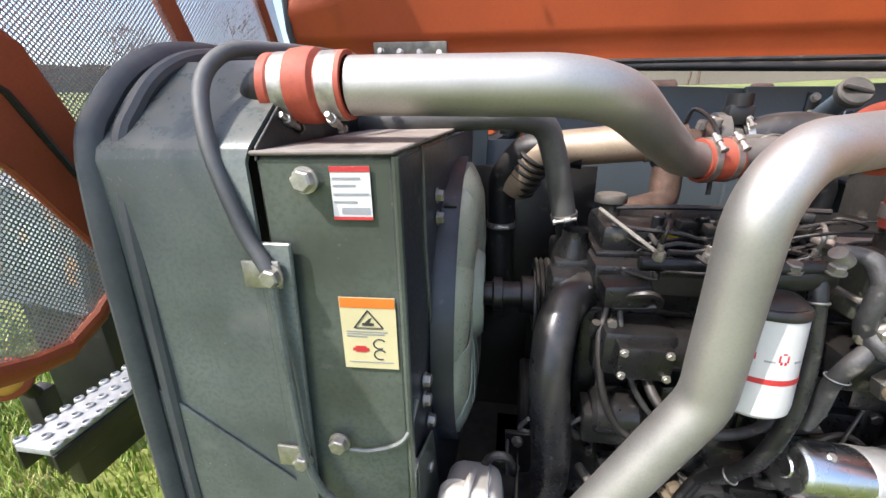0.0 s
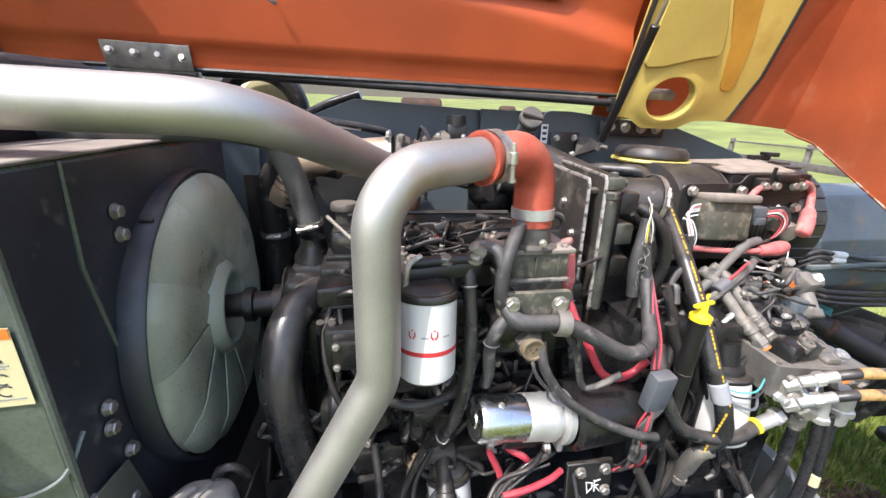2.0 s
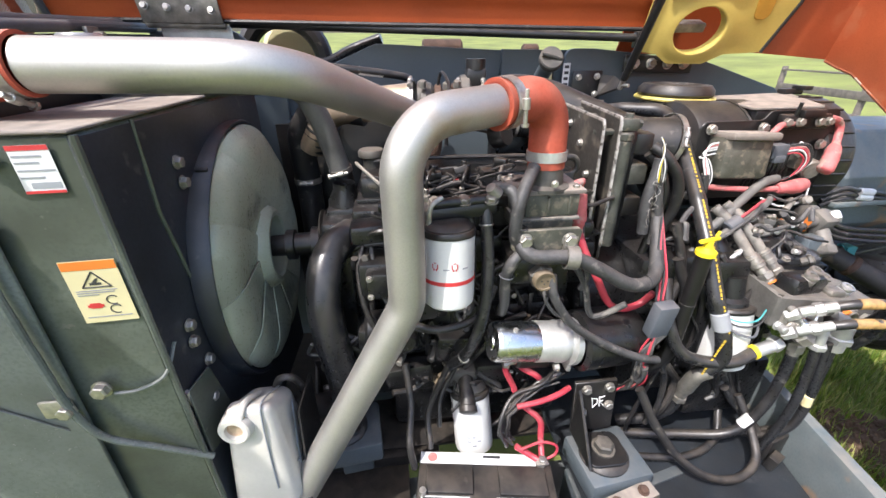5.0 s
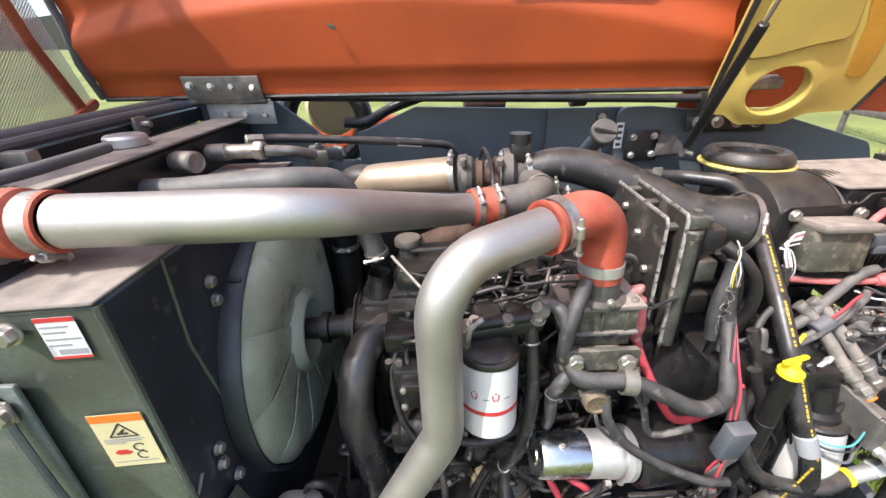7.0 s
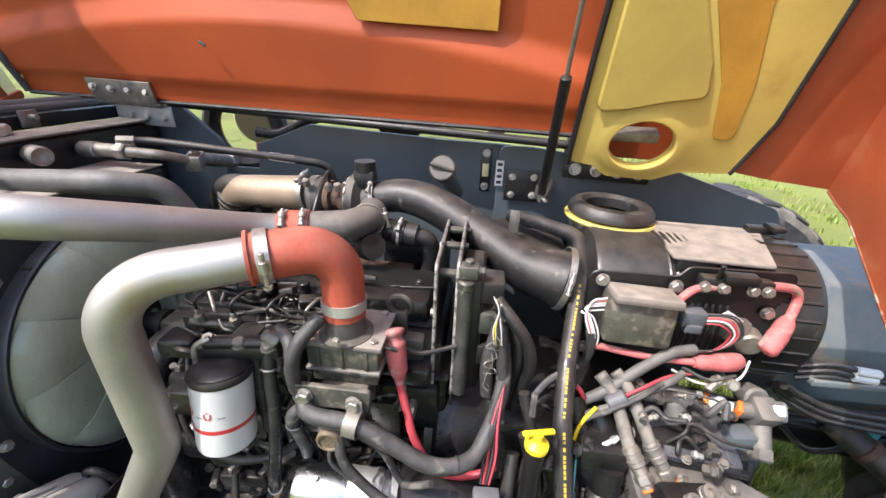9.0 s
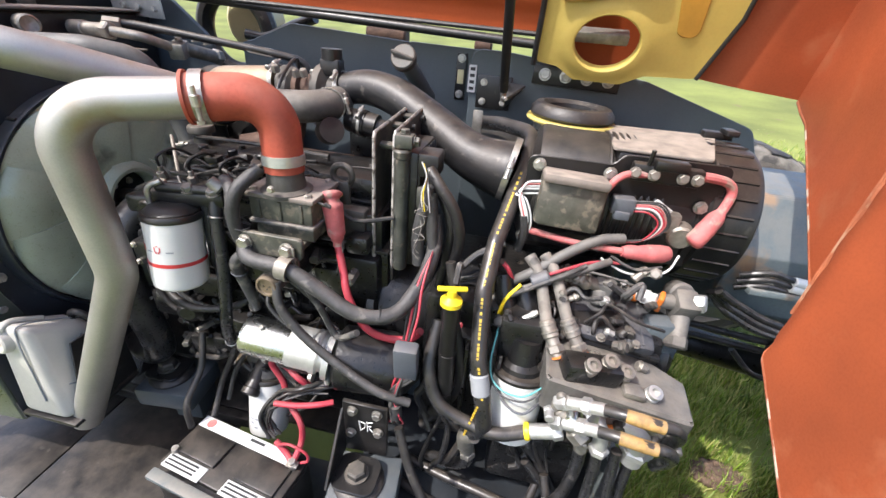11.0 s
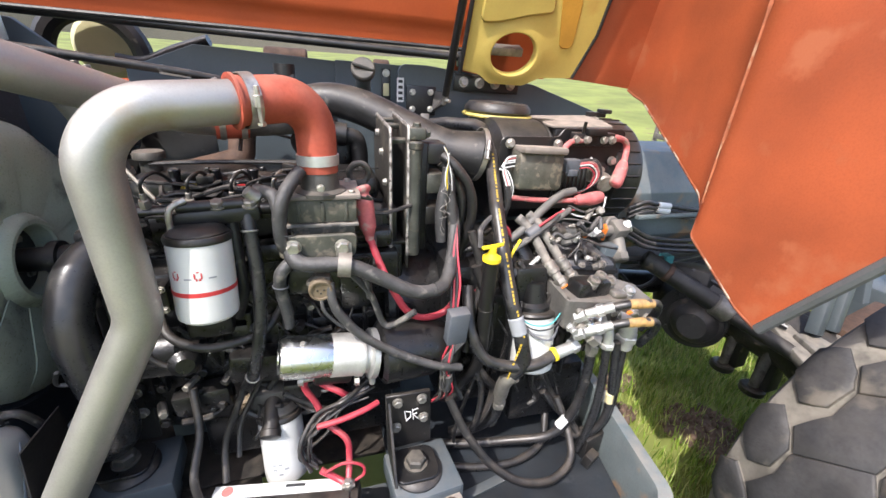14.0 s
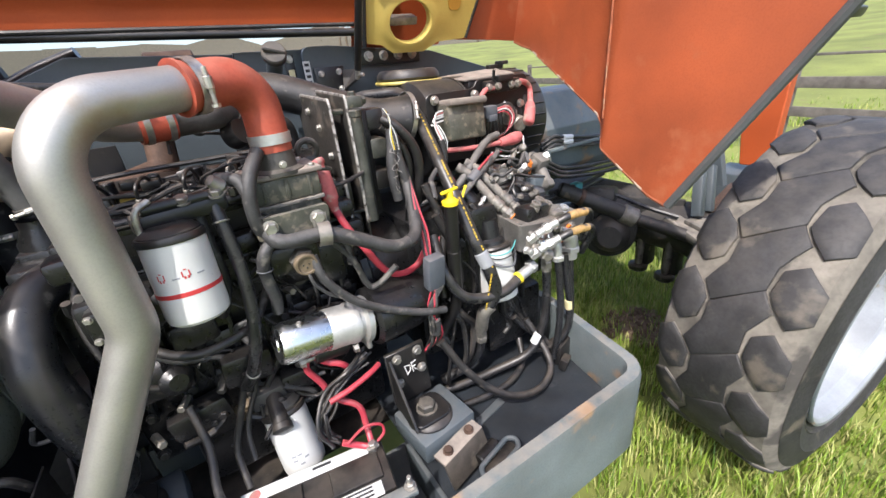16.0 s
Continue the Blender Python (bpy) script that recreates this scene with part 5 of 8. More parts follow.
def make_turbo():
    t = thing("turbocharger", "dusty turbocharger with heat-tanned exhaust pipe", "turbocharger", (0.5, 1.15, 1.45))
    part("exhaust_pipe", Form().sweep(bent([(0.02, 1.30, 1.36), (0.10, 1.245, 1.488), (0.37, 1.185, 1.517)], 0.10), 0.052, 26), HEAT, t, "heat-tanned exhaust pipe")
    for k in range(6):
        part("bellows_ring", Form().ring(Vector((0.085, 1.255, 1.47)) + Vector((-0.010, 0.010, -0.020)) * k, Vector((0.4, -0.3, 0.75)), 0.052, 0.008, 26, 8), BLACK, t)
    clamp((0.375, 1.183, 1.518), (1, -0.2, 0.1), 0.054, t, 0.016, (0, -0.3, 1), long=0.06)
    part("turbine_housing", Form().turn([(0.03, 0), (0.055, 0.005), (0.058, 0.03), (0.045, 0.04), (0.03, 0.045)], (0.385, 1.18, 1.518), (1, -0.1, 0), 26).ring((0.415, 1.175, 1.505), (1, -0.1, 0), 0.042, 0.026, 26, 10), CAST_DUSTY, t)
    part("centre_housing", Form().turn([(0.04, 0), (0.05, 0.004), (0.05, 0.02), (0.036, 0.024), (0.036, 0.05), (0.052, 0.054), (0.052, 0.07)], (0.44, 1.17, 1.515), (1, -0.1, 0), 26), RUST, t, "rusty centre housing")
    part("compressor_housing", Form().turn([(0.05, 0), (0.075, 0.01), (0.078, 0.035), (0.05, 0.05), (0.046, 0.07), (0.0, 0.07)], (0.51, 1.165, 1.515), (1, -0.08, 0), 28).ring((0.535, 1.16, 1.505), (1, -0.08, 0), 0.05, 0.024, 28, 10), CAST_DUSTY, t)
    part("outlet", Form().sweep(bent([(0.455, 0.95, 1.498), (0.565, 0.985, 1.50), (0.605, 1.05, 1.50), (0.59, 1.14, 1.50)], 0.05), 0.042, 24), CAST_PALE, t)
    clamp((0.515, 1.164, 1.515), (1, -0.08, 0), 0.054, t, 0.012, (0, -0.2, 1), long=0.05)
    clamp((0.60, 1.04, 1.50), (-0.2, 1, 0), 0.044, t, 0.010, (1, -0.2, 0.2), long=0.05)
    part("actuator", Form().turn([(0, 0), (0.035, 0), (0.038, 0.02), (0.035, 0.045), (0, 0.045)], (0.60, 1.02, 1.43), (0.6, -0.6, 0.3), 24).rod((0.60, 1.0, 1.44), (0.47, 1.1, 1.46), 0.004), BLACK, t)
    part("boost_capsule", Form().box((0.565, 1.15, 1.585), (0.06, 0.05, 0.05), 0.008).turn([(0, 0), (0.03, 0), (0.03, 0.03), (0, 0.03)], (0.565, 1.15, 1.605), (0, 0, 1), 20), BLACK, t)
    part("breather", Form().turn([(0.0, 0), (0.030, 0), (0.034, 0.006), (0.034, 0.03), (0.037, 0.032), (0.037, 0.06), (0.034, 0.062), (0.034, 0.095), (0.0, 0.10)], (0.635, 1.085, 1.458), (1, -0.05, -0.12), 24), BLACK, t, "black breather sleeve with a wire clamp")
    clamp((0.682, 1.083, 1.452), (1, -0.05, -0.12), 0.037, t, 0.008, (0.1, -0.5, 0.8), long=0.04)
    part("breather_hose", Form().hose([(0.72, 1.08, 1.447), (0.76, 1.09, 1.43), (0.77, 1.10, 1.36), (0.75, 1.10, 1.28)], 0.026, 14), RUBBER, t)
    # added dark box standing in for the engine's shade below the breather
    part("heat_guard", Form().box((0.69, 1.15, 1.345), (0.15, 0.04, 0.14), 0.012), CAST, t)
    part("exhaust_manifold", Form().sweep(bent([(0.28, 1.08, 1.33), (0.42, 1.13, 1.36), (0.43, 1.16, 1.46)], 0.04), 0.038, 18).span((0.25, 1.07, 1.27), (0.72, 1.13, 1.34), 0.012), RUST, t)
    part("oil_line", Form().hose([(0.45, 1.16, 1.56), (0.46, 1.13, 1.60), (0.47, 1.02, 1.55), (0.45, 0.96, 1.42)], 0.005, 8), BLACK, t)
    for p in ((0.40, 1.12, 1.56), (0.47, 1.11, 1.555), (0.50, 1.10, 1.56)):
        part("union", Form().hexbolt(p, (0, -0.4, 1), 0.010, 0.02, False), STEEL, t)


make_turbo()


def make_air_cleaner():
    d = thing("intake_duct", "dusty black rubber intake duct to the turbocharger", "duct", (0.9, 1.05, 1.35))
    pts = [(0.585, 1.155, 1.525), (0.68, 1.145, 1.542), (0.78, 1.12, 1.525), (0.90, 1.07, 1.475), (1.02, 1.01, 1.42), (1.13, 0.98, 1.40)]
    rr = spline([(0.044, 0, 0), (0.049, 0, 0), (0.053, 0, 0), (0.055, 0, 0), (0.062, 0, 0), (0.078, 0, 0)], 7)
    part("duct", Form().sweep(spline(pts, 7), [v.x for v in rr], 26), RUBBER, d)
    clamp((0.60, 1.15, 1.532), (1, -0.2, 0.25), 0.045, d, 0.014, (0.1, -0.6, 1), long=0.05)
    clamp((1.125, 0.98, 1.407), (1, -0.05, -0.2), 0.080, d, 0.016, (0, -1, 0.4), long=0.05)
    a = thing("air_cleaner", "black plastic air cleaner with ribbed end cap, thick with dust", "air cleaner", (1.5, 1.1, 1.2))
    ax, o = Vector((1, 0.02, -0.03)).normalized(), Vector((1.14, 1.07, 1.345))
    part("canister", Form().turn([(0.07, -0.02), (0.085, 0), (0.12, 0.03), (0.165, 0.05), (0.17, 0.06), (0.17, 0.43), (0.176, 0.432), (0.176, 0.45), (0.17, 0.45)], o, ax, 48), BLACK, a)
    for k in range(9):
        part("rib", Form().ring(o + ax * (0.22 + k * 0.016), ax, 0.170, 0.005, 48, 6), BLACK, a)
    cap = part("end_cap", Form().turn([(0.178, 0.45), (0.186, 0.455), (0.186, 0.545), (0.180, 0.562), (0.165, 0.572), (0.0, 0.572)], o, ax, 56), BLACK, a)
    x, y, z = frame_of(ax)
    for k in range(28):
        ang = 2 * math.pi * k / 28
        s = x * math.cos(ang) + y * math.sin(ang)
        part("cap_rib", Form().sweep([o + ax * 0.46 + s * 0.186, o + ax * 0.545 + s * 0.186], 0.004, 6), BLACK, cap)
    for k in range(6):
        part("bellows_rib", Form().ring((1.318 + .006 * k, 1.030 - .015 * k, 1.425 - .004 * k), (0.45, -0.85, 0.15), 0.050, 0.006, 28, 6), RUBBER, a)
    part("latch", Form().box((1.64, 1.13, 1.527), (0.07, 0.03, 0.018), 0.003).box((1.66, 1.11, 1.54), (0.03, 0.05, 0.014), 0.003), BLACK, a)
    part("intake_neck", Form().turn([(0.10, -0.14), (0.098, -0.03), (0.098, 0)], (1.275, 1.205, 1.500), (0, 0, 1), 36).sweep([(1.275, 1.20, 1.44), (1.30, 1.10, 1.36)], [0.10, 0.12], 24), BLACK, a)
    part("intake_seal", Form().turn([(0.072, 0.004), (0.074, 0.030), (0.085, 0.040), (0.105, 0.038), (0.118, 0.024), (0.120, 0.010), (0.112, 0.002), (0.098, 0.002)], (1.275, 1.205, 1.512), (0.02, 0, 1), 40), RUBBER, a, "thick black rubber intake seal")
    part("seal_band", Form().turn([(0.10, 0), (0.125, 0), (0.128, 0.005), (0.125, 0.011), (0.10, 0.011)], (1.275, 1.205, 1.502), (0.02, 0, 1), 40), BAND, a, "cream band")
    part("seal_strap", Form().turn([(0.1, 0), (0.104, 0), (0.104, 0.018), (0.1, 0.018)], (1.275, 1.205, 1.478), (0.02, 0, 1), 40), BOLT, a)
    c = thing("dust_cover", "flat cover plate under brown dust", "cover", (1.5, 1.08, 1.5))
    part("plate", Form().prism(outline_round([(1.375, 1.19, 1.503), (1.36, 0.955, 1.495), (1.575, 0.935, 1.498), (1.645, 1.145, 1.515)], 0.012, 3), (0, 0, 0.008)), DUSTED, c)
    part("skirt", Form().span((1.375, 0.955, 1.40), (1.57, 1.13, 1.495), 0.008), BLACK, c)
    p = thing("component_plate", "black steel mounting plate with a fuse box", "mounting plate", (1.36, 0.9, 1.25))
    part("plate", Form().prism(outline_round([(1.165, 0.905, 1.475), (1.185, 0.912, 1.245), (1.60, 0.918, 1.235), (1.62, 0.922, 1.50), (1.38, 0.912, 1.50), (1.36, 0.91, 1.475)], 0.02, 3), (0.0, 0.006, 0)), BLACK, p)
    bolts_on(p, [(1.195, 0.90, 1.455), (1.356, 0.90, 1.455), (1.185, 0.905, 1.262), (1.575, 0.913, 1.40)], (0, -1, 0.05), 0.011)
    fb = thing("fuse_box", "dusty olive-black plastic fuse box", "fuse box", (1.277, 0.86, 1.31))
    part("body", Form().box((1.277, 0.872, 1.385), (0.150, 0.075, 0.125), 0.014, (-8, 2, 0)), FUSE, fb)
    part("lid", Form().box((1.277, 0.862, 1.443), (0.146, 0.085, 0.022), 0.008, (-6, 2, 0)), DUSTED, fb, "dust-covered lid")
    bus = thing("bus_bar", "main fuse holder with two red battery cables", "fuse holder", (1.47, 0.89, 1.46))
    part("holder", Form().box((1.47, 0.892, 1.472), (0.15, 0.028, 0.04), 0.005).box((1.47, 0.88, 1.495), (0.07, 0.03, 0.022), 0.004).rod((1.425, 0.88, 1.49), (1.425, 0.875, 1.525), 0.005), BLACK, bus)
    for x in (1.40, 1.44, 1.50, 1.53):
        part("stud_nut", Form().hexbolt((x, 0.875, 1.472), (0, -1, 0.15), 0.0095), STEEL, bus)
    part("cable", Form().hose([(1.43, 0.885, 1.468), (1.39, 0.875, 1.467), (1.365, 0.868, 1.453), (1.352, 0.872, 1.425), (1.35, 0.90, 1.40)], 0.0085), PINK, bus)
    part("cable", Form().hose([(1.51, 0.89, 1.478), (1.57, 0.90, 1.475), (1.615, 0.915, 1.462), (1.628, 0.915, 1.435), (1.612, 0.895, 1.395)], 0.0105), PINK, bus)
    part("boot", Form().hose([(1.615, 0.90, 1.40), (1.595, 0.88, 1.375), (1.575, 0.865, 1.345), (1.562, 0.860, 1.330)], [0.011, .014, .016, .018, .019, .02, .02, .02, .02, .021, .021, .021, .021, .022, .022, .022, .022, .022, .021, .020, .018, 0.012], 12), PINK, bus, "pink rubber terminal boot")
    part("cable", Form().hose([(1.20, 0.86, 1.30), (1.30, 0.85, 1.292), (1.40, 0.85, 1.288), (1.46, 0.855, 1.287)], 0.0085), PINK, bus)
    part("boot", Form().hose([(1.42, 0.85, 1.288), (1.46, 0.855, 1.288), (1.51, 0.865, 1.289), (1.535, 0.87, 1.295)], [.012, .014, .016, .018, .018, .018, .018, .018, .02, .021, .022, .022, .022, .022, .022, .021, .021, .02, .019, .018, .016, .01], 12), PINK, bus, "pink rubber terminal boot")
    sol = thing("solenoid_switch", "grey battery isolator with terminals", "switch", (1.555, 0.885, 1.33))
    part("body", Form().rod((1.55, 0.915, 1.335), (1.545, 0.875, 1.33), 0.03, 18).box((1.51, 0.895, 1.36), (0.05, 0.03, 0.05), 0.006), STEEL, sol)
    part("tag", Form().box((1.475, 0.875, 1.395), (0.045, 0.004, 0.035), 0.001, (20, 30, 0)), LABEL, sol)
    con = thing("wire_connector", "grey plug with a bundle of thin coloured wires", "connector", (1.40, 0.87, 1.38))
    part("plug", Form().box((1.395, 0.872, 1.395), (0.05, 0.035, 0.04), 0.005).box((1.395, 0.858, 1.375), (0.035, 0.02, 0.02), 0.003), RELAY, con)
    for i, mm in enumerate((RED, PRINT, LABEL, RED, PINK, PRINT, LOOM)):
        z0 = 1.385 + 0.004 * i
        part("wire", Form().hose([(1.41, 0.865, z0), (1.45 + .004 * i, 0.855, z0 + .005), (1.478 + .004 * i, 0.855, 1.365), (1.46, 0.86, 1.32), (1.42 - .01 * i, 0.87, 1.30)], 0.0024, 6), mm, con)
    for i, mm in enumerate((LABEL, PINK, LABEL, LABEL, PRINT, LABEL)):
        part("wire", Form().hose([(1.205, 0.868, 1.425 - .006 * i), (1.172 - .004 * i, 0.86, 1.418 - .006 * i), (1.162 + .003 * i, 0.855, 1.38), (1.178 + .004 * i, 0.85, 1.33), (1.18 + .003 * i, 0.86, 1.28)], 0.0026, 6), mm, con)
    part("wire_sleeve", Form().hose([(1.18, 0.855, 1.34), (1.188, 0.855, 1.29), (1.18, 0.86, 1.24)], 0.011), LOOM, con)


make_air_cleaner()


def make_ecu():
    p = thing("ecu_bracket", "two upright black steel bracket plates", "bracket", (0.85, 0.9, 1.15))
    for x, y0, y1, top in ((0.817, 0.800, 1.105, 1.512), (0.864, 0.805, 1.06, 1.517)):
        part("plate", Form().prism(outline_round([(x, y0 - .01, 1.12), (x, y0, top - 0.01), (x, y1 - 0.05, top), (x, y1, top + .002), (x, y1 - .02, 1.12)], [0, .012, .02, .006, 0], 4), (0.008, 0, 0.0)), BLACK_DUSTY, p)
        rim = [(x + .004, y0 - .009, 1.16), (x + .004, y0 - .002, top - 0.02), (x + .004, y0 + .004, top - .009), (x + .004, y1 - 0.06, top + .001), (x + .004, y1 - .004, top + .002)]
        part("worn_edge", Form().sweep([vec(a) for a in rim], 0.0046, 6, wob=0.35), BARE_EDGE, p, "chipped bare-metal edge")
    for y, z in ((0.835, 1.47), (0.93, 1.495), (1.02, 1.50)):
        part("tab", Form().box((0.842, y, z), (0.052, 0.02, 0.012), 0.003, (12, 0, 0)).hexbolt((0.872, y, z), (1, 0, 0), 0.008), OLIVE, p)
    bolts_on(p, [(0.816, 0.90, 1.43), (0.816, 0.84, 1.36), (0.816, 0.98, 1.47)], (-1, 0, 0), 0.008)
    e = thing("engine_controller", "black finned engine control unit with connectors", "control unit", (0.905, 0.87, 1.19))
    part("case", Form().box((0.90, 0.895, 1.318), (0.045, 0.17, 0.30), 0.006), BLACK, e)
    for k in range(7):
        part("fin", Form().box((0.90, 0.82 + k * 0.026, 1.318), (0.054, 0.006, 0.29), 0.001), BLACK, e)
    part("edge_bar", Form().rod((0.886, 0.805, 1.16), (0.886, 0.805, 1.455), 0.0185, 20).rod((0.886, 0.805, 1.452), (0.886, 0.805, 1.474), 0.0205, 20), OLIVE, e, "dusty olive round edge bar")
    part("top_lug", Form().box((0.890, 0.812, 1.492), (0.042, 0.035, 0.03), 0.004).hexbolt((0.912, 0.812, 1.492), (1, 0, 0), 0.010).hexbolt((0.890, 0.812, 1.507), (0, 0, 1), 0.009), OLIVE, e)
    for z in (1.44, 1.36, 1.27):
        part("connector", Form().box((0.945, 0.845, z), (0.05, 0.07, 0.055), 0.006), OLIVE if z == 1.36 else BLACK, e)


make_ecu()


# ---- filters ----
def filter_can(name, label, top, bottom, r, bands, head):
    f = thing(name, label, "filter", bottom, group="spin-on filters")
    t, b = Vector(top), Vector(bottom)
    ax, h = (t - b).normalized(), (t - b).length
    part("can", Form().turn([(0, 0.0), (r * 0.55, 0.0), (r * 0.85, 0.003), (r * 0.97, 0.010), (r, 0.022), (r, h), (r * 0.9, h + 0.004), (0, h + 0.004)], b, ax, 40), WHITE, f, "white enamelled can")
    part("rim_ring", Form().turn([(r * 0.8, h), (r * 1.03, h - 0.002), (r * 1.05, h + 0.006), (r * 1.0, h + 0.012), (0.0, h + 0.016)], b, ax, 40), BLACK, f)
    for z, w in bands:
        part("band", Form().turn([(r + 0.0003, z), (r + 0.0007, z), (r + 0.0007, z + w), (r + 0.0003, z + w)], b, ax, 40), PRINT_RED, f, "red painted band")
    return f, b, ax, h


def on_can(f, b, ax, r, ang, z, w, hgt, material, name="print_mark"):
    """A small printed patch wrapped on the can; ang is turned from straight ahead."""
    fx = Vector((math.sin(ang), -math.cos(ang), 0))
    fx = (fx - ax * fx.dot(ax)).normalized()
    side = ax.cross(fx)

    def at(u, v):
        a = (u - 0.5) * w / r
        d = fx * math.cos(a) + side * math.sin(a)
        return b + ax * (z + (v - 0.5) * hgt) + d * (r + 0.0006)

    part(name, Form().grid(at, 4, 1, fx * 0.0004), material, f)


def make_filters():
    f, b, ax, h = filter_can("fuel_filter", "white spin-on filter can with a red band and black head", (0.412, 0.627, 1.308), (0.410, 0.606, 1.140), 0.058, [(0.066, 0.009)], True)
    for ang in (-0.62, 0.10):
        for du, dz, w, hh in ((-.005, .002, .0025, .011), (.005, .002, .0025, .011), (-.0025, -.005, .003, .005), (.0025, -.005, .003, .005), (0, .010, .005, .002)):
            on_can(f, b, ax, 0.058, ang + du / 0.05, 0.108 + dz, w, hh, PRINT_RED)
        on_can(f, b, ax, 0.058, ang + 0.42, 0.104, 0.014, 0.003, PRINT_GREY)
    part("filter_head", Form().turn([(0.054, 0), (0.054, 0.006), (0.044, 0.016), (0.028, 0.020), (0, 0.020)], (0.412, 0.629, 1.317), (0, 0.1, 1), 32).box((0.44, 0.665, 1.345), (0.17, 0.05, 0.035), 0.01, (0, -2, 8)).box((0.42, 0.70, 1.325), (0.06, 0.10, 0.04), 0.01), BLACK, f, "black cast filter head")
    part("union", Form().rod((0.38, 0.64, 1.368), (0.52, 0.665, 1.366), 0.012), BLACK, f)
    for x in (0.385, 0.45, 0.51):
        part("union", Form().hexbolt((x, 0.65, 1.365), (0, -0.3, 1), 0.011, 0.012), STEEL, f)
    part("primer", Form().hose([(0.37, 0.62, 1.33), (0.375, 0.622, 1.37), (0.40, 0.635, 1.385)], 0.006), BOLT, f)
    part("plug", Form().turn([(0.012, 0), (0.017, 0.006), (0.012, 0.03), (0, 0.032)], (0.525, 0.66, 1.375), (-0.6, -0.3, 0.7), 14), STEEL, f)

    g, b, ax, h = filter_can("oil_filter", "white spin-on oil filter with grey print below the starter", (0.492, 0.730, 0.715), (0.502, 0.672, 0.538), 0.059, [], False)
    for k in range(5):
        on_can(g, b, ax, 0.059, -0.35 + 0.25 * (k % 3), 0.07 - 0.014 * (k // 2), 0.012, 0.005, PRINT_GREY)
    part("filter_head", Form().turn([(0.05, 0), (0.052, 0.012), (0.04, 0.03), (0.0, 0.034)], (0.492, 0.733, 0.725), (-0.03, 0.28, 0.95), 28).box((0.49, 0.77, 0.765), (0.14, 0.08, 0.06), 0.012).rod((0.42, 0.75, 0.77), (0.585, 0.745, 0.765), 0.018), CAST_DUSTY, g)
    part("drain_port", Form().rod((0.482, 0.76, 0.775), (0.476, 0.665, 0.722), 0.024, 20).turn([(0.020, 0), (0.027, 0.0), (0.027, 0.016), (0.018, 0.02), (0, 0.02)], (0.476, 0.667, 0.723), (-0.08, -0.85, -0.5), 22), BLACK, g)
    part("union", Form().hexbolt((0.585, 0.745, 0.765), (1, 0, 0), 0.013, 0.02).rod((0.585, 0.745, 0.765), (0.63, 0.745, 0.765), 0.007), BOLT, g)
    part("union", Form().hexbolt((0.42, 0.75, 0.77), (-1, -0.3, 0), 0.012, 0.02), BRASS, g)

    k, b, ax, h = filter_can("hydraulic_filter", "white spin-on hydraulic filter with blue lettering", (1.235, 0.695, 0.992), (1.235, 0.655, 0.815), 0.066, [], False)
    part("filter_head", Form().turn([(0.052, 0.0), (0.050, 0.02), (0.038, 0.03), (0.036, 0.09), (0, 0.09)], (1.235, 0.697, 0.998), (0, 0.2, 1), 26).box((1.22, 0.74, 1.08), (0.11, 0.09, 0.12), 0.015), CAST, k)
    m = plane_pose((1.232, 0.5985, 0.872), (1, -0.02, 0), (0, 0.2, 1))
    writing("SL", 0.022, m, mat("blue_print", (0.05, 0.08, 0.25), 0.5, bump=0.0), k)
    part("tie", Form().hose([(1.185, 0.67, 0.99), (1.20, 0.62, 0.965), (1.25, 0.60, 0.955), (1.30, 0.64, 0.975), (1.34, 0.64, 0.985)], 0.0035, 6), RELAY, k)


make_filters()


def make_starter():
    s = thing("starter_motor", "zinc-plated starter motor with cast aluminium nose", "starter motor", (0.66, 0.65, 0.9))
    a, b = Vector((0.526, 0.637, 0.985)), Vector((0.80, 0.668, 0.935))
    ax = (b - a).normalized()
    part("can", Form().turn([(0, 0), (0.040, 0), (0.049, 0.004), (0.053, 0.012), (0.053, 0.124), (0.049, 0.128)], a, ax, 40), CHROME, s, "shiny zinc-plated motor can")
    part("nose", Form().turn([(0.053, 0.120), (0.055, 0.123), (0.055, 0.18), (0.058, 0.185), (0.058, 0.20), (0.05, 0.205), (0.05, 0.215), (0.066, 0.22), (0.066, 0.235), (0, 0.237)], a, ax, 40).box(a + ax * 0.225 + Vector((0, -0.012, -0.05)), (0.016, 0.05, 0.06), 0.006), ALU_CAST, s, "cast aluminium nose housing")
    part("end_cap", Form().turn([(0, -0.005), (0.02, -0.005), (0.022, -0.002), (0.040, -0.002), (0.048, 0.001), (0.0515, 0.008)], a, ax, 36), CHROME, s)
    part("solenoid", Form().rod(a + ax * 0.075 + Vector((0, 0.01, -0.066)), a + ax * 0.17 + Vector((0, 0.008, -0.064)), 0.028), BLACK, s)
    part("stud", Form().rod(a + ax * 0.045 + Vector((0, -0.005, -0.07)), a + ax * 0.085 + Vector((0, 0, -0.068)), 0.007).hexbolt(a + ax * 0.05 + Vector((0, -0.005, -0.07)), (-1, 0, 0), 0.011), BOLT, s)
    part("through_bolt", Form().hexbolt(a + ax * 0.06 + Vector((0, -0.018, 0.049)), (0, -0.3, 1), 0.006), BOLT, s)
    part("through_bolt", Form().hexbolt(a + ax * 0.19 + Vector((0, -0.035, -0.06)), (-1, 0, 0), 0.010), BOLT, s)


make_starter()


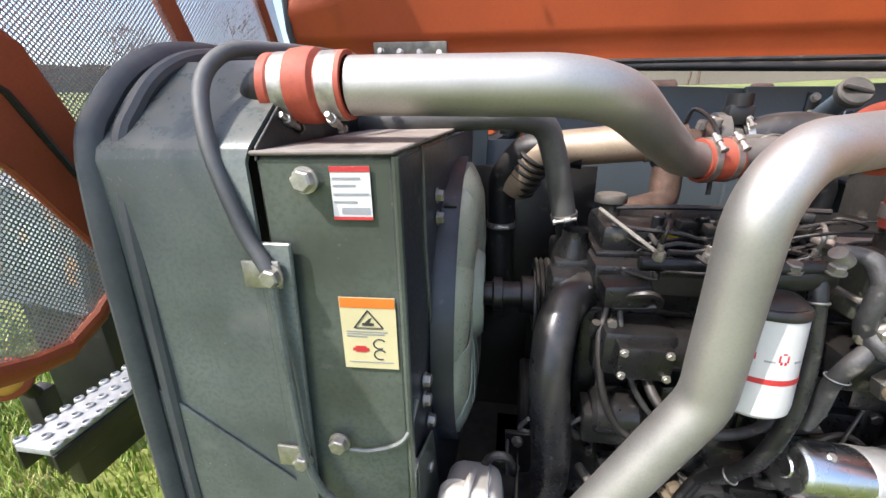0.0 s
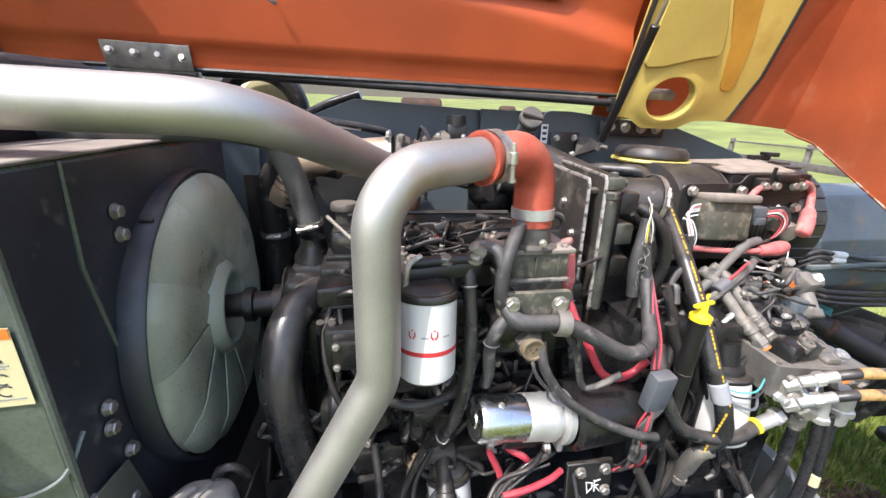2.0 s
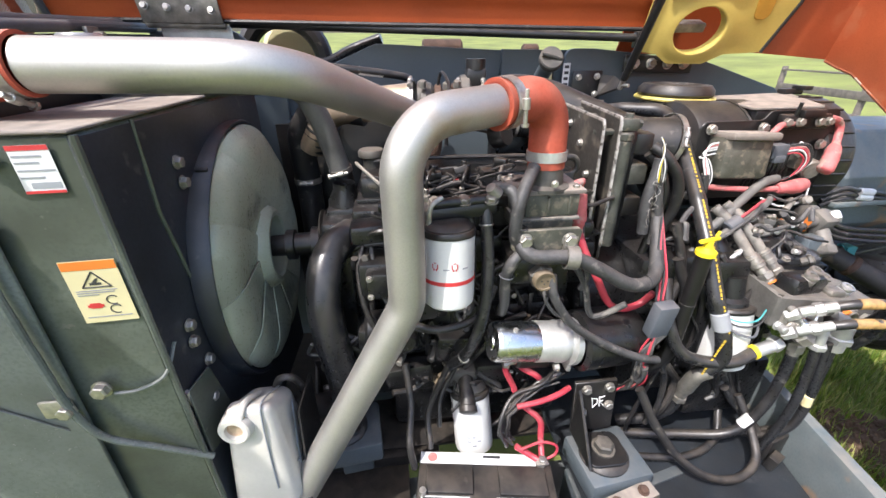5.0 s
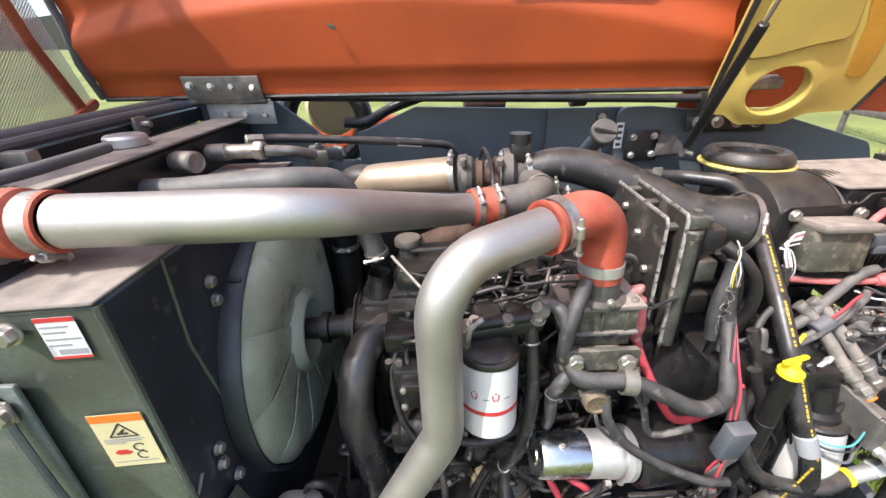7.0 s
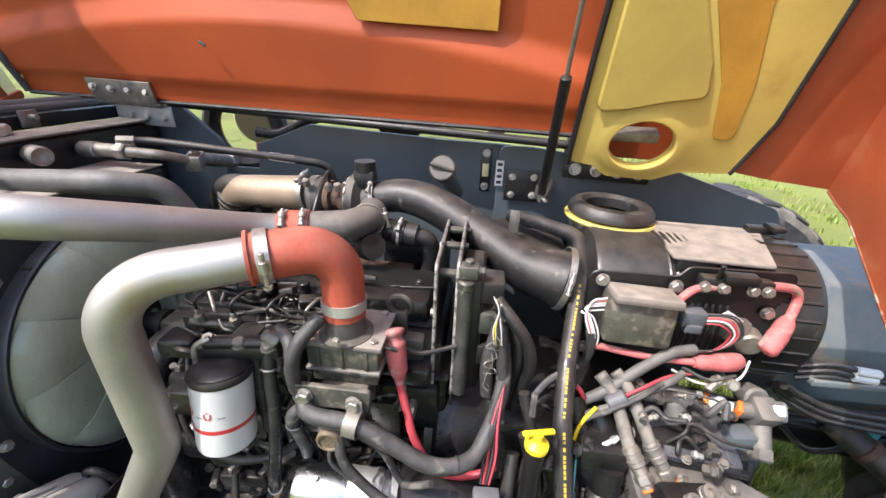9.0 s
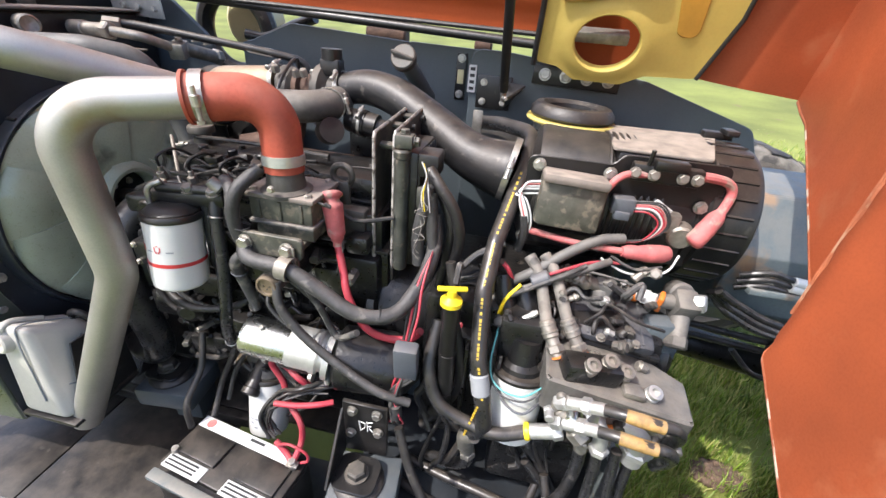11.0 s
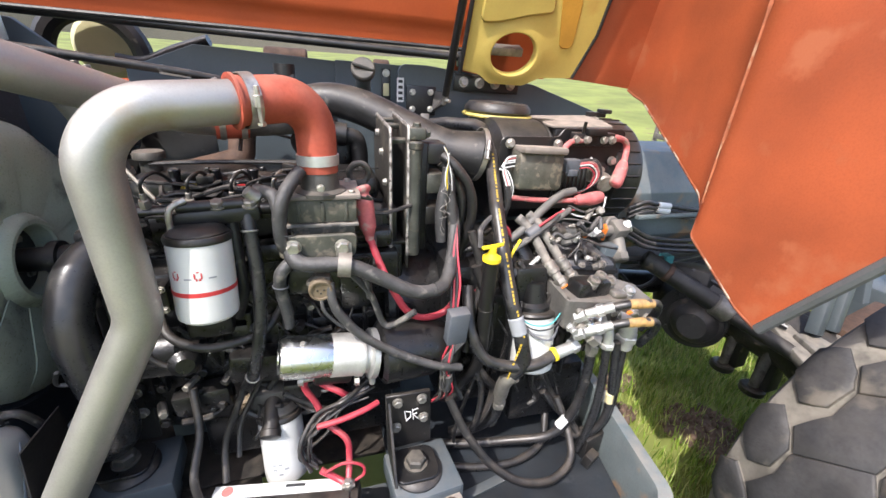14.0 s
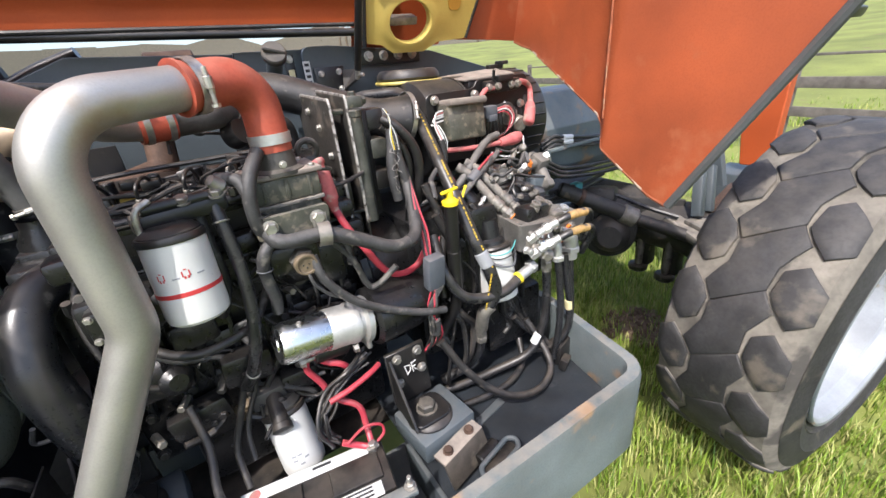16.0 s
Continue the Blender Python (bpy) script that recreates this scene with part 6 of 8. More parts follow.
def make_mounts():
    for i, (dx, dy, dz) in enumerate(((0, 0, 0), (-0.76, 0.19, 0.0))):
        o = Vector((dx, dy, dz))
        m = thing("engine_mount", "grey rubber-cushioned engine mount with a big bolt" if i == 0 else "dark engine mount with a big bolt beside the oil pan", "engine mount", o + Vector((0.86, 0.55, 0.45)), group="engine mounts")
        part("base_block", Form().box(o + Vector((0.875, 0.555, 0.560)), (0.19, 0.17, 0.075), 0.01, (0, 0, 6)), GREY, m)
        part("post", Form().box(o + Vector((0.88, 0.59, 0.46)), (0.10, 0.10, 0.14), 0.006, (0, 0, 6)), GREY, m)
        part("cushion", Form().turn([(0.07, 0), (0.07, 0.006), (0.062, 0.016), (0.05, 0.02), (0, 0.02)], o + Vector((0.86, 0.553, 0.598)), (0, 0, 1), 30), RUBBER, m)
        part("washer_plate", Form().prism(outline_round([o + Vector(p) for p in ((0.79, 0.50, 0.617), (0.915, 0.50, 0.617), (0.915, 0.61, 0.617), (0.79, 0.61, 0.617))], 0.03, 4), (0, 0, 0.010)), CAST, m)
        part("bolt", Form().hexbolt(o + Vector((0.854, 0.553, 0.628)), (0, 0, 1), 0.024, 0.022), CAST_DUSTY, m)
        part("upright", Form().prism([o + Vector(p) for p in ((0.785, 0.620, 0.622), (0.915, 0.624, 0.622), (0.912, 0.640, 0.80), (0.782, 0.636, 0.805))], (0, 0.012, 0.002)), BLACK, m)
        part("gusset", Form().prism([o + Vector(p) for p in ((0.785, 0.62, 0.80), (0.785, 0.49, 0.625), (0.785, 0.62, 0.622))], (0.009, 0, 0)), BLACK, m)
        bolts_on(m, [o + Vector(p) for p in ((0.815, 0.632, 0.785), (0.885, 0.634, 0.785), (0.81, 0.626, 0.70), (0.89, 0.628, 0.72))], (0, -1, 0), 0.011)
        if i == 0:
            strokes = [[(-.018, .018), (-.012, -.018)], [(-.014, .016), (.0, .012), (.0, -.004), (-.012, -.016)], [(.005, .02), (.008, -.016)], [(.006, .016), (.022, .020)], [(.007, .002), (.018, .004)], [(.012, -.004), (.022, -.016)]]
            mm = plane_pose(o + Vector((0.852, 0.6255, 0.735)), (1, 0.03, 0), (0, 0.08, 1))
            for st in strokes:
                part("paint_mark", Form().sweep([mm @ Vector((a, b, 0.001)) for a, b in st], 0.0016, 6), LABEL, m, "white hand-painted mark")


make_mounts()


def make_battery():
    b = thing("battery", "black-cased battery with white top edge and labels", "battery", (0.50, 0.50, 0.38))
    yaw = -9
    c = Vector((0.50, 0.505, 0.0))
    at = lambda x, y, z: c + Matrix.Rotation(radians(yaw), 3, "Z") @ Vector((x, y, 0)) + Vector((0, 0, z))
    part("case", Form().box(at(0, 0, 0.47), (0.38, 0.19, 0.23), 0.008, (0, 0, yaw)), BLACK, b)
    part("lid", Form().box(at(0, 0.01, 0.592), (0.375, 0.16, 0.022), 0.006, (0, 0, yaw)), BLACK, b)
    part("top_label", Form().box(at(-0.02, 0.075, 0.604), (0.33, 0.035, 0.003), 0.001, (0, 0, yaw)), LABEL, b)
    part("logo_mark", Form().turn([(0, 0), (.014, 0), (.014, .001), (0, .001)], at(-0.15, 0.075, 0.606), (0, 0, 1), 20), PINK, b)
    part("text_bar", Form().box(at(0.02, 0.08, 0.6062), (0.05, 0.008, 0.001), 0, (0, 0, yaw)), PRINT, b)
    for x in (-0.10, 0.10):
        part("vent_cover", Form().box(at(x, 0.01, 0.606), (0.13, 0.08, 0.012), 0.004, (0, 0, yaw)), BLACK, b)
    for x in (-0.11, 0.09):
        part("label", Form().box(at(x, -0.055, 0.604), (0.13, 0.04, 0.003), 0.001, (0, 0, yaw)), LABEL, b)
        for k in range(3):
            part("text_bar", Form().box(at(x - 0.01, -0.043 - 0.011 * k, 0.6062), (0.10, 0.005, 0.001), 0, (0, 0, yaw)), PRINT, b)
    part("post", Form().turn([(0, 0), (0.011, 0), (0.0095, 0.018), (0, 0.018)], at(0.16, 0.06, 0.602), (0, 0, 1), 16), BOLT, b)
    part("post", Form().turn([(0, 0), (0.011, 0), (0.0095, 0.018), (0, 0.018)], at(-0.17, -0.03, 0.602), (0, 0, 1), 16), BOLT, b)
    s = thing("battery_clamp", "painted steel battery hold-down bar", "clamp", at(0.02, -0.095, 0.6))
    part("bar", Form().box(at(0.03, -0.105, 0.615), (0.40, 0.03, 0.016), 0.004, (0, 0, yaw)), GREY_LIGHT, s)
    part("hook_bolt", Form().rod(at(0.215, -0.10, 0.40), at(0.215, -0.10, 0.66), 0.006).hexbolt(at(0.215, -0.10, 0.625), (0, 0, 1), 0.011), BOLT, s)
    part("tray", Form().box(at(0, 0, 0.335), (0.44, 0.25, 0.02), 0.004, (0, 0, yaw)), GREY, s)
    t = Vector(at(0.16, 0.06, 0.62))
    c1 = thing("starter_cable", "bright red battery cables with black conduit", "cable", t)
    part("cable", Form().hose([t, (0.675, 0.585, 0.66), (0.67, 0.60, 0.72), (0.62, 0.63, 0.76), (0.60, 0.65, 0.81), (0.575, 0.65, 0.87), (0.58, 0.645, 0.905)], 0.0088), RED, c1)
    part("cable", Form().hose([(0.60, 0.645, 0.905), (0.625, 0.65, 0.87), (0.66, 0.64, 0.85), (0.69, 0.66, 0.80)], 0.009), RED, c1)
    part("cable", Form().hose([(0.60, 0.60, 0.78), (0.66, 0.60, 0.79), (0.72, 0.61, 0.80), (0.76, 0.63, 0.80)], 0.008), RED, c1)
    part("cable", Form().hose([(0.61, 0.56, 0.655), (0.66, 0.55, 0.69), (0.705, 0.55, 0.67), (0.71, 0.55, 0.635), (0.685, 0.55, 0.615)], 0.004), RED, c1)
    part("cable", Form().hose([t, (0.64, 0.56, 0.625), (0.60, 0.575, 0.65)], 0.009), RED, c1)
    crng = random.Random(17)
    for k in range(9):
        j = lambda s=0.016: crng.uniform(-s, s)
        part("conduit", Form().hose([(0.585 + j(), 0.59 + j(), 0.655 + j()), (0.565 + j(), 0.60 + j(), 0.71 + j()), (0.595 + j(), 0.62 + j(), 0.775 + j()), (0.66 + j(), 0.635 + j(), 0.815 + j(.022)), (0.74 + j(), 0.66 + j(), 0.82 + j(.025))], crng.choice((0.003, 0.0045, 0.006))), crng.choice((RUBBER, RUBBER, LOOM, HOSE)), c1)
    part("lug", Form().box(t + Vector((0, 0, 0.0)), (0.035, 0.022, 0.008), 0.003).hexbolt(t + Vector((0, 0, .004)), (0, 0, 1), 0.010), BOLT, c1)


make_battery()


def make_tank():
    t = thing("coolant_tank", "milky white plastic coolant expansion tank", "tank", (-0.04, 0.56, 0.65))
    b = bmesh.new()
    bmesh.ops.create_cube(b, size=1.0)
    # moulded body, its top falling away to the back
    for v in b.verts:
        far, side = int(v.co.y > 0), int(v.co.x > 0)
        if v.co.z > 0:
            v.co = Vector(((-0.090, 0.012)[side], (0.492, 0.640)[far], (0.992, 0.905)[far]))
        else:
            v.co = Vector(((-0.125, 0.034)[side], (0.472, 0.660)[far], 0.665))
    bmesh.ops.bevel(b, geom=b.edges[:], offset=0.026, segments=4, affect="EDGES", profile=0.5)
    part("body", Form().bm(b), TANK, t)
    way = Vector((-0.10, -1, 0.12)).normalized()
    o = Vector((-0.066, 0.486, 0.938))
    part("port", Form().turn([(0.040, -0.04), (0.036, 0.0), (0.034, 0.010), (0.030, 0.013), (0.020, 0.012), (0.018, 0.004)], o, way, 32), TANK, t)
    part("port_mouth", Form().turn([(0.0185, 0.005), (0.017, 0.0), (0.0, -0.002)], o, way, 24), HEAT, t, "tan port mouth")
    part("mould_ridge", Form().hose([(-0.052, 0.482, 0.955), (-0.048, 0.490, 0.978), (-0.044, 0.512, 0.986), (-0.040, 0.57, 0.952)], 0.007, 8), TANK, t)
    part("seam", Form().hose([(-0.012, 0.474, 0.74), (-0.012, 0.480, 0.84), (-0.010, 0.487, 0.95), (-0.010, 0.510, 0.984), (-0.010, 0.63, 0.916)], 0.0022, 6), PRINT_GREY, t)
    for a, e in (((0.0315, 0.525, 0.70), (0.0265, 0.545, 0.79)), ((0.0265, 0.545, 0.79), (0.0165, 0.60, 0.885)), ((0.0300, 0.515, 0.775), (0.0305, 0.575, 0.735))):
        part("scribed_line", Form().rod(a, e, 0.002, 6), PRINT_GREY, t)
    part("lid_hose", Form().hose([(-0.02, 0.62, 0.915), (-0.005, 0.615, 0.945), (0.025, 0.62, 0.94), (0.04, 0.64, 0.88)], 0.009, 10), RUBBER, t)
    part("bracket", Form().prism([(0.042, 0.55, 0.90), (0.046, 0.68, 0.90), (0.046, 0.68, 0.67), (0.044, 0.50, 0.67)], (0.004, 0, 0)).span((-0.13, 0.47, 0.648), (0.05, 0.68, 0.662)), BLACK, t)
    part("arm", Form().hose([(-0.12, 0.55, 0.86), (-0.145, 0.50, 0.95), (-0.13, 0.48, 1.06)], 0.006), BOLT, t)


make_tank()

# ---- hoses, looms, hydraulics ----
def hose_thing(name, label, category, pts, r, material, group="", n=12, wob=0.0, flat=1.0):
    h = thing(name, label, category, pts[0], group)
    part("sleeve", Form().hose(pts, r, n, 8, flat, wob), material, h)
    return h


def make_coolant():
    h = thing("upper_coolant_pipe", "dusty grey coolant pipe bending down to the thermostat", "pipe", (0.1, 1.0, 1.4))
    path = bent([(-0.42, 0.90, 1.585), (-0.25, 0.885, 1.588), (0.0, 0.90, 1.598), (0.085, 0.965, 1.575), (0.118, 0.995, 1.48), (0.150, 1.012, 1.34)], 0.07, 8)
    part("pipe", Form().sweep(path, 0.030, 20), GREY_HOSE, h)
    part("collar", Form().turn([(0.031, 0), (0.036, 0), (0.036, 0.05), (0.031, 0.05)], (-0.40, 0.90, 1.585), (1, -0.08, 0.02), 24), LOOM, h)
    clamp((0.148, 1.011, 1.35), (0.2, 0.1, -1), 0.031, h, 0.014, (0, -1, 0), long=0.05)
    part("neck", Form().rod((0.152, 1.013, 1.345), (0.165, 1.0, 1.27), 0.028), CAST, h)
    b = thing("radiator_hose", "black corrugated hose behind the fan", "hose", (0.0, 1.2, 1.3))
    part("hose", Form().sweep(bent([(0.22, 1.22, 1.48), (0.06, 1.26, 1.50), (-0.015, 1.30, 1.40), (-0.015, 1.32, 1.20), (-0.015, 1.30, 0.9)], 0.08, 8), 0.045, 20), RUBBER, b)
    clamp((-0.015, 1.318, 1.235), (0, 0, 1), 0.046, b, 0.02, (0, -1, 0))
    l = thing("lower_coolant_hose", "thick glossy black lower coolant hose", "hose", (0.13, 0.8, 0.8))
    part("hose", Form().hose([(0.215, 0.86, 1.215), (0.165, 0.82, 1.222), (0.122, 0.765, 1.185), (0.106, 0.715, 1.09), (0.113, 0.705, 0.98), (0.124, 0.71, 0.87), (0.122, 0.72, 0.77), (0.09, 0.735, 0.715), (0.03, 0.75, 0.69), (-0.04, 0.77, 0.69)], 0.0435, 22, 8), HOSE, l)
    clamp((0.165, 0.829, 1.208), (1, 0.7, 0.1), 0.041, l, 0.014, (0, -0.4, 1))
    f = thing("hydraulic_fitting", "dusty steel hose union on the radiator", "fitting", (-0.2, 1.1, 1.62), group="hydraulic unions")
    part("union", Form().rod((-0.30, 1.13, 1.62), (-0.24, 1.125, 1.622), 0.024, 16).rod((-0.25, 1.125, 1.622), (-0.15, 1.115, 1.624), 0.02, 16).rod((-0.165, 1.116, 1.624), (-0.135, 1.112, 1.624), 0.026, 6), STEEL, f)
    part("elbow", Form().sweep(bent([(-0.14, 1.113, 1.624), (-0.07, 1.15, 1.612), (-0.04, 1.22, 1.585)], 0.05), 0.015, 14), STEEL, f)
    part("joint_block", Form().box((-0.035, 1.25, 1.575), (0.05, 0.07, 0.05), 0.008, (10, 0, 20)).rod((-0.03, 1.26, 1.58), (-0.01, 1.40, 1.545), 0.022, 14).rod((-0.012, 1.38, 1.55), (-0.008, 1.41, 1.545), 0.028, 6), STEEL, f)
    bolts_on(f, [(-0.03, 1.25, 1.602), (-0.01, 1.30, 1.60), (0.0, 1.34, 1.59)], (0, 0, 1), 0.009, STEEL)
    g = thing("drain_plug", "round steel plug on the radiator tank", "fitting", (-0.25, 0.97, 1.63), group="hydraulic unions")
    part("plug", Form().turn([(0.026, -0.06), (0.026, 0.0), (0.021, 0.004), (0.019, 0.0), (0, -0.004)], (-0.245, 0.968, 1.632), (1, -0.45, 0.05), 24).rod((-0.33, 1.005, 1.628), (-0.27, 0.98, 1.63), 0.02, 14), STEEL, g)
    t = thing("thin_hose", "thin black hose with a white tag", "hose", (0.1, 1.25, 1.6))
    part("sleeve", Form().hose([(-0.18, 1.16, 1.642), (-0.12, 1.20, 1.640), (0.10, 1.25, 1.615), (0.30, 1.30, 1.588), (0.375, 1.33, 1.565), (0.40, 1.34, 1.50)], 0.0125, 12), RUBBER, t)
    part("tag", Form().rod((0.205, 1.277, 1.601), (0.285, 1.297, 1.590), 0.0132, 16), LABEL, t, "white printed tag")
    part("end_fitting", Form().rod((-0.20, 1.15, 1.645), (-0.16, 1.175, 1.642), 0.017, 6), STEEL, t)
    o = hose_thing("overflow_hose", "thin dark rubber hose looped over the radiator cowl", "hose", [(-0.30, 0.80, 1.705), (-0.315, 0.66, 1.70), (-0.345, 0.58, 1.697), (-0.375, 0.53, 1.690), (-0.390, 0.49, 1.652), (-0.372, 0.455, 1.58), (-0.337, 0.440, 1.474), (-0.307, 0.434, 1.420), (-0.300, 0.434, 1.395)], 0.0105, SEAL)
    part("drain_tube", Form().hose([(-0.301, 0.432, 1.40), (-0.300, 0.430, 1.33), (-0.298, 0.430, 1.18), (-0.293, 0.430, 1.09), (-0.27, 0.435, 1.01), (-0.20, 0.45, 0.95), (-0.12, 0.47, 0.88)], 0.007, 10), COWL, o, "grey drain tube")
    return o


make_coolant()


def make_looms():
    w = thing("engine_harness", "thick dusty grey wiring conduit across the engine", "wiring harness", (0.6, 0.6, 1.25))
    part("trunk", Form().hose([(0.575, 0.64, 1.27), (0.60, 0.61, 1.245), (0.69, 0.604, 1.238), (0.76, 0.60, 1.205), (0.85, 0.600, 1.155), (0.925, 0.628, 1.150), (0.965, 0.69, 1.19), (0.985, 0.75, 1.26), (0.975, 0.78, 1.34)], 0.0172, 16, 8, 1.0, 0.07), LOOM, w)
    part("branch", Form().hose([(0.585, 0.645, 1.25), (0.566, 0.635, 1.28), (0.564, 0.630, 1.34), (0.578, 0.640, 1.39), (0.61, 0.68, 1.43)], 0.0145, 14, 8, 1.0, 0.05), LOOM, w)
    part("branch", Form().hose([(0.566, 0.63, 1.35), (0.555, 0.65, 1.385), (0.52, 0.68, 1.39)], 0.014, 12), LOOM, w)
    part("branch", Form().hose([(0.585, 0.63, 1.25), (0.556, 0.62, 1.22), (0.550, 0.635, 1.17), (0.556, 0.65, 1.10), (0.553, 0.66, 1.06)], 0.0135, 14, 8, 1.0, 0.06), LOOM, w)
    for p in ((0.551, 0.63, 1.185), (0.575, 0.637, 1.305), (0.90, 0.615, 1.150)):
        part("tie", Form().ring(p, (0.1, 0, 1) if p[0] < .8 else (1, 0.3, 0), 0.0165, 0.0015, 20, 6), RELAY if p[0] < .56 else PRINT, w)
    part("spur", Form().hose([(0.725, 0.60, 1.225), (0.74, 0.61, 1.18), (0.745, 0.64, 1.13)], 0.008), LOOM, w)
    k = thing("starter_harness", "grey cable sagging over the starter motor", "cable", (0.8, 0.64, 1.0))
    part("sleeve", Form().hose([(0.655, 0.615, 1.19), (0.665, 0.60, 1.13), (0.72, 0.60, 1.05), (0.80, 0.595, 0.99), (0.90, 0.585, 0.94), (0.98, 0.60, 0.905)], 0.011, 12), LOOM, k)
    part("sleeve", Form().hose([(0.70, 0.60, 1.22), (0.745, 0.62, 1.15), (0.775, 0.63, 1.06), (0.80, 0.62, 1.055), (0.85, 0.60, 1.10)], 0.008, 10), LOOM, k)
    a = thing("alternator_cable", "red cable with a dusty pink rubber boot", "cable", (0.75, 0.72, 1.3))
    part("boot", Form().hose([(0.735, 0.745, 1.372), (0.742, 0.735, 1.355), (0.748, 0.73, 1.32), (0.755, 0.725, 1.27), (0.758, 0.722, 1.245)], [0.010, .019, .024, .026, .027, .026, .024, .0185, .0180, .0185, .023, .0245, .0245, .024, .0235, .0235, .023, .0225, .022, .0215, .021, .021, .0205, .0205, .017, .016, .0155, .013, .012, .0115, .0115, .0115, 0.011], 18, 8), PINK, a, "dusty pink rubber boot")
    part("cable", Form().hose([(0.757, 0.722, 1.25), (0.778, 0.70, 1.19), (0.80, 0.672, 1.14), (0.845, 0.665, 1.06), (0.90, 0.68, 1.025), (0.955, 0.69, 1.03), (0.98, 0.68, 1.07)], 0.0095, 12), RED, a)
    r = thing("relay_box", "flat grey plastic relay box with red wires", "relay", (0.965, 0.61, 1.03))
    part("case", Form().box((0.965, 0.612, 1.033), (0.056, 0.035, 0.105), 0.006, (8, 0, 4)), RELAY, r)
    for i in range(4):
        part("wire", Form().hose([(0.952 + .006 * i, 0.63, 1.08), (0.955 + .008 * i, 0.65, 1.14), (0.96 + .006 * i, 0.68, 1.20), (0.985, 0.73, 1.27)], 0.0032, 6), RED if i % 2 else PRINT, r)
    wr = random.Random(8)
    for i, mm in enumerate((RED, RUBBER, RED, LOOM, PINK, RUBBER, LOOM, RUBBER, LOOM)):
        path = [(0.945 + .005 * i, 0.605, 0.985), (0.942, 0.60, 0.93), (0.948, 0.602, 0.87), (0.945, 0.62, 0.80), (0.93, 0.66, 0.74)]
        path = [path[0]] + [(x + wr.uniform(-.018, .018), y + wr.uniform(-.012, .012), z + wr.uniform(-.01, .01)) for x, y, z in path[1:]]
        part("wire", Form().hose(path, wr.choice((0.0028, 0.0036, 0.005)), 6), mm, r)
    part("wrap", Form().hose([(0.945, 0.60, 0.885), (0.948, 0.602, 0.86), (0.946, 0.61, 0.83)], 0.014, 12, 8, 1.0, 0.15), LOOM, r)
    e = thing("controller_harness", "bundle of black conduits with frayed thin wires", "wiring harness", (0.95, 0.75, 1.3))
    part("conduit", Form().hose([(0.955, 0.79, 1.44), (0.985, 0.765, 1.415), (1.025, 0.76, 1.36), (1.04, 0.765, 1.29), (1.03, 0.78, 1.20), (1.02, 0.80, 1.10)], 0.0135, 12), RUBBER, e)
    part("conduit", Form().hose([(0.955, 0.80, 1.42), (0.99, 0.79, 1.38), (1.015, 0.785, 1.31), (1.01, 0.79, 1.22), (0.99, 0.79, 1.10)], 0.0125, 12), RUBBER, e)
    part("conduit", Form().hose([(0.962, 0.76, 1.415), (0.955, 0.755, 1.36), (0.945, 0.75, 1.30), (0.95, 0.745, 1.22)], 0.0145, 12, 8, 1, 0.12), LOOM, e)
    part("conduit", Form().hose([(0.968, 0.765, 1.40), (0.975, 0.755, 1.32), (0.985, 0.745, 1.24), (0.975, 0.73, 1.19)], 0.0135, 12, 8, 1, 0.1), LOOM, e)
    part("conduit", Form().hose([(1.03, 0.73, 1.25), (1.06, 0.70, 1.12), (1.03, 0.68, 1.00), (1.02, 0.67, 0.90)], 0.012, 12), RUBBER, e)
    for i, mm in enumerate((LABEL, DIP, LOOM, PRINT, LABEL, LOOM)):
        part("wire", Form().hose([(0.945 + .004 * i, 0.75, 1.47 - .004 * i), (0.958, 0.745 + .002 * i, 1.44), (0.95 + .004 * i, 0.74, 1.40), (0.955 + .004 * i, 0.742, 1.36)], 0.0014, 6), mm, e)
    for i in range(9):
        u = i / 8
        a0 = Vector((0.957, 0.742, 1.40)).lerp(Vector((0.945, 0.735, 1.25)), u * 0.8)
        sx, sz = 0.016 * math.sin(i * 2.3), 0.030 + 0.012 * math.cos(i * 1.7)
        part("frayed_strand", Form().hose([a0, a0 + Vector((sx, -0.010, -sz * 0.5)), a0 + Vector((-sx * 0.7, -0.006, -sz))], 0.0007, 5, 5), BARE_EDGE, e)
    v = thing("valve_harness", "taped bundle of grey cables over the hydraulic valves", "wiring harness", (1.25, 0.83, 1.25))
    part("cable", Form().hose([(1.15, 0.80, 1.16), (1.22, 0.80, 1.215), (1.29, 0.82, 1.27), (1.36, 0.845, 1.308), (1.42, 0.862, 1.315)], 0.013, 12), GREY_HOSE, v)
    part("cable", Form().hose([(1.12, 0.78, 1.12), (1.20, 0.77, 1.18), (1.28, 0.78, 1.225), (1.36, 0.81, 1.255), (1.40, 0.84, 1.26)], 0.009, 12), GREY_HOSE, v)
    part("cable", Form().hose([(1.16, 0.76, 1.15), (1.22, 0.755, 1.20), (1.29, 0.77, 1.24), (1.34, 0.80, 1.26)], 0.006, 10), LOOM, v)
    part("tape", Form().rod((1.225, 0.772, 1.205), (1.262, 0.778, 1.228), 0.019, 12), RELAY, v)
    part("wire", Form().hose([(1.26, 0.775, 1.235), (1.30, 0.79, 1.25), (1.36, 0.82, 1.262), (1.43, 0.85, 1.255)], 0.004, 8), RED, v)
    part("wire", Form().hose([(1.20, 0.765, 1.20), (1.17, 0.75, 1.16), (1.16, 0.74, 1.12)], 0.0045, 8), DIP, v)
    part("wire", Form().hose([(1.38, 0.85, 1.26), (1.44, 0.845, 1.235), (1.50, 0.85, 1.235), (1.54, 0.86, 1.25), (1.56, 0.88, 1.285)], 0.003, 8), LABEL, v)
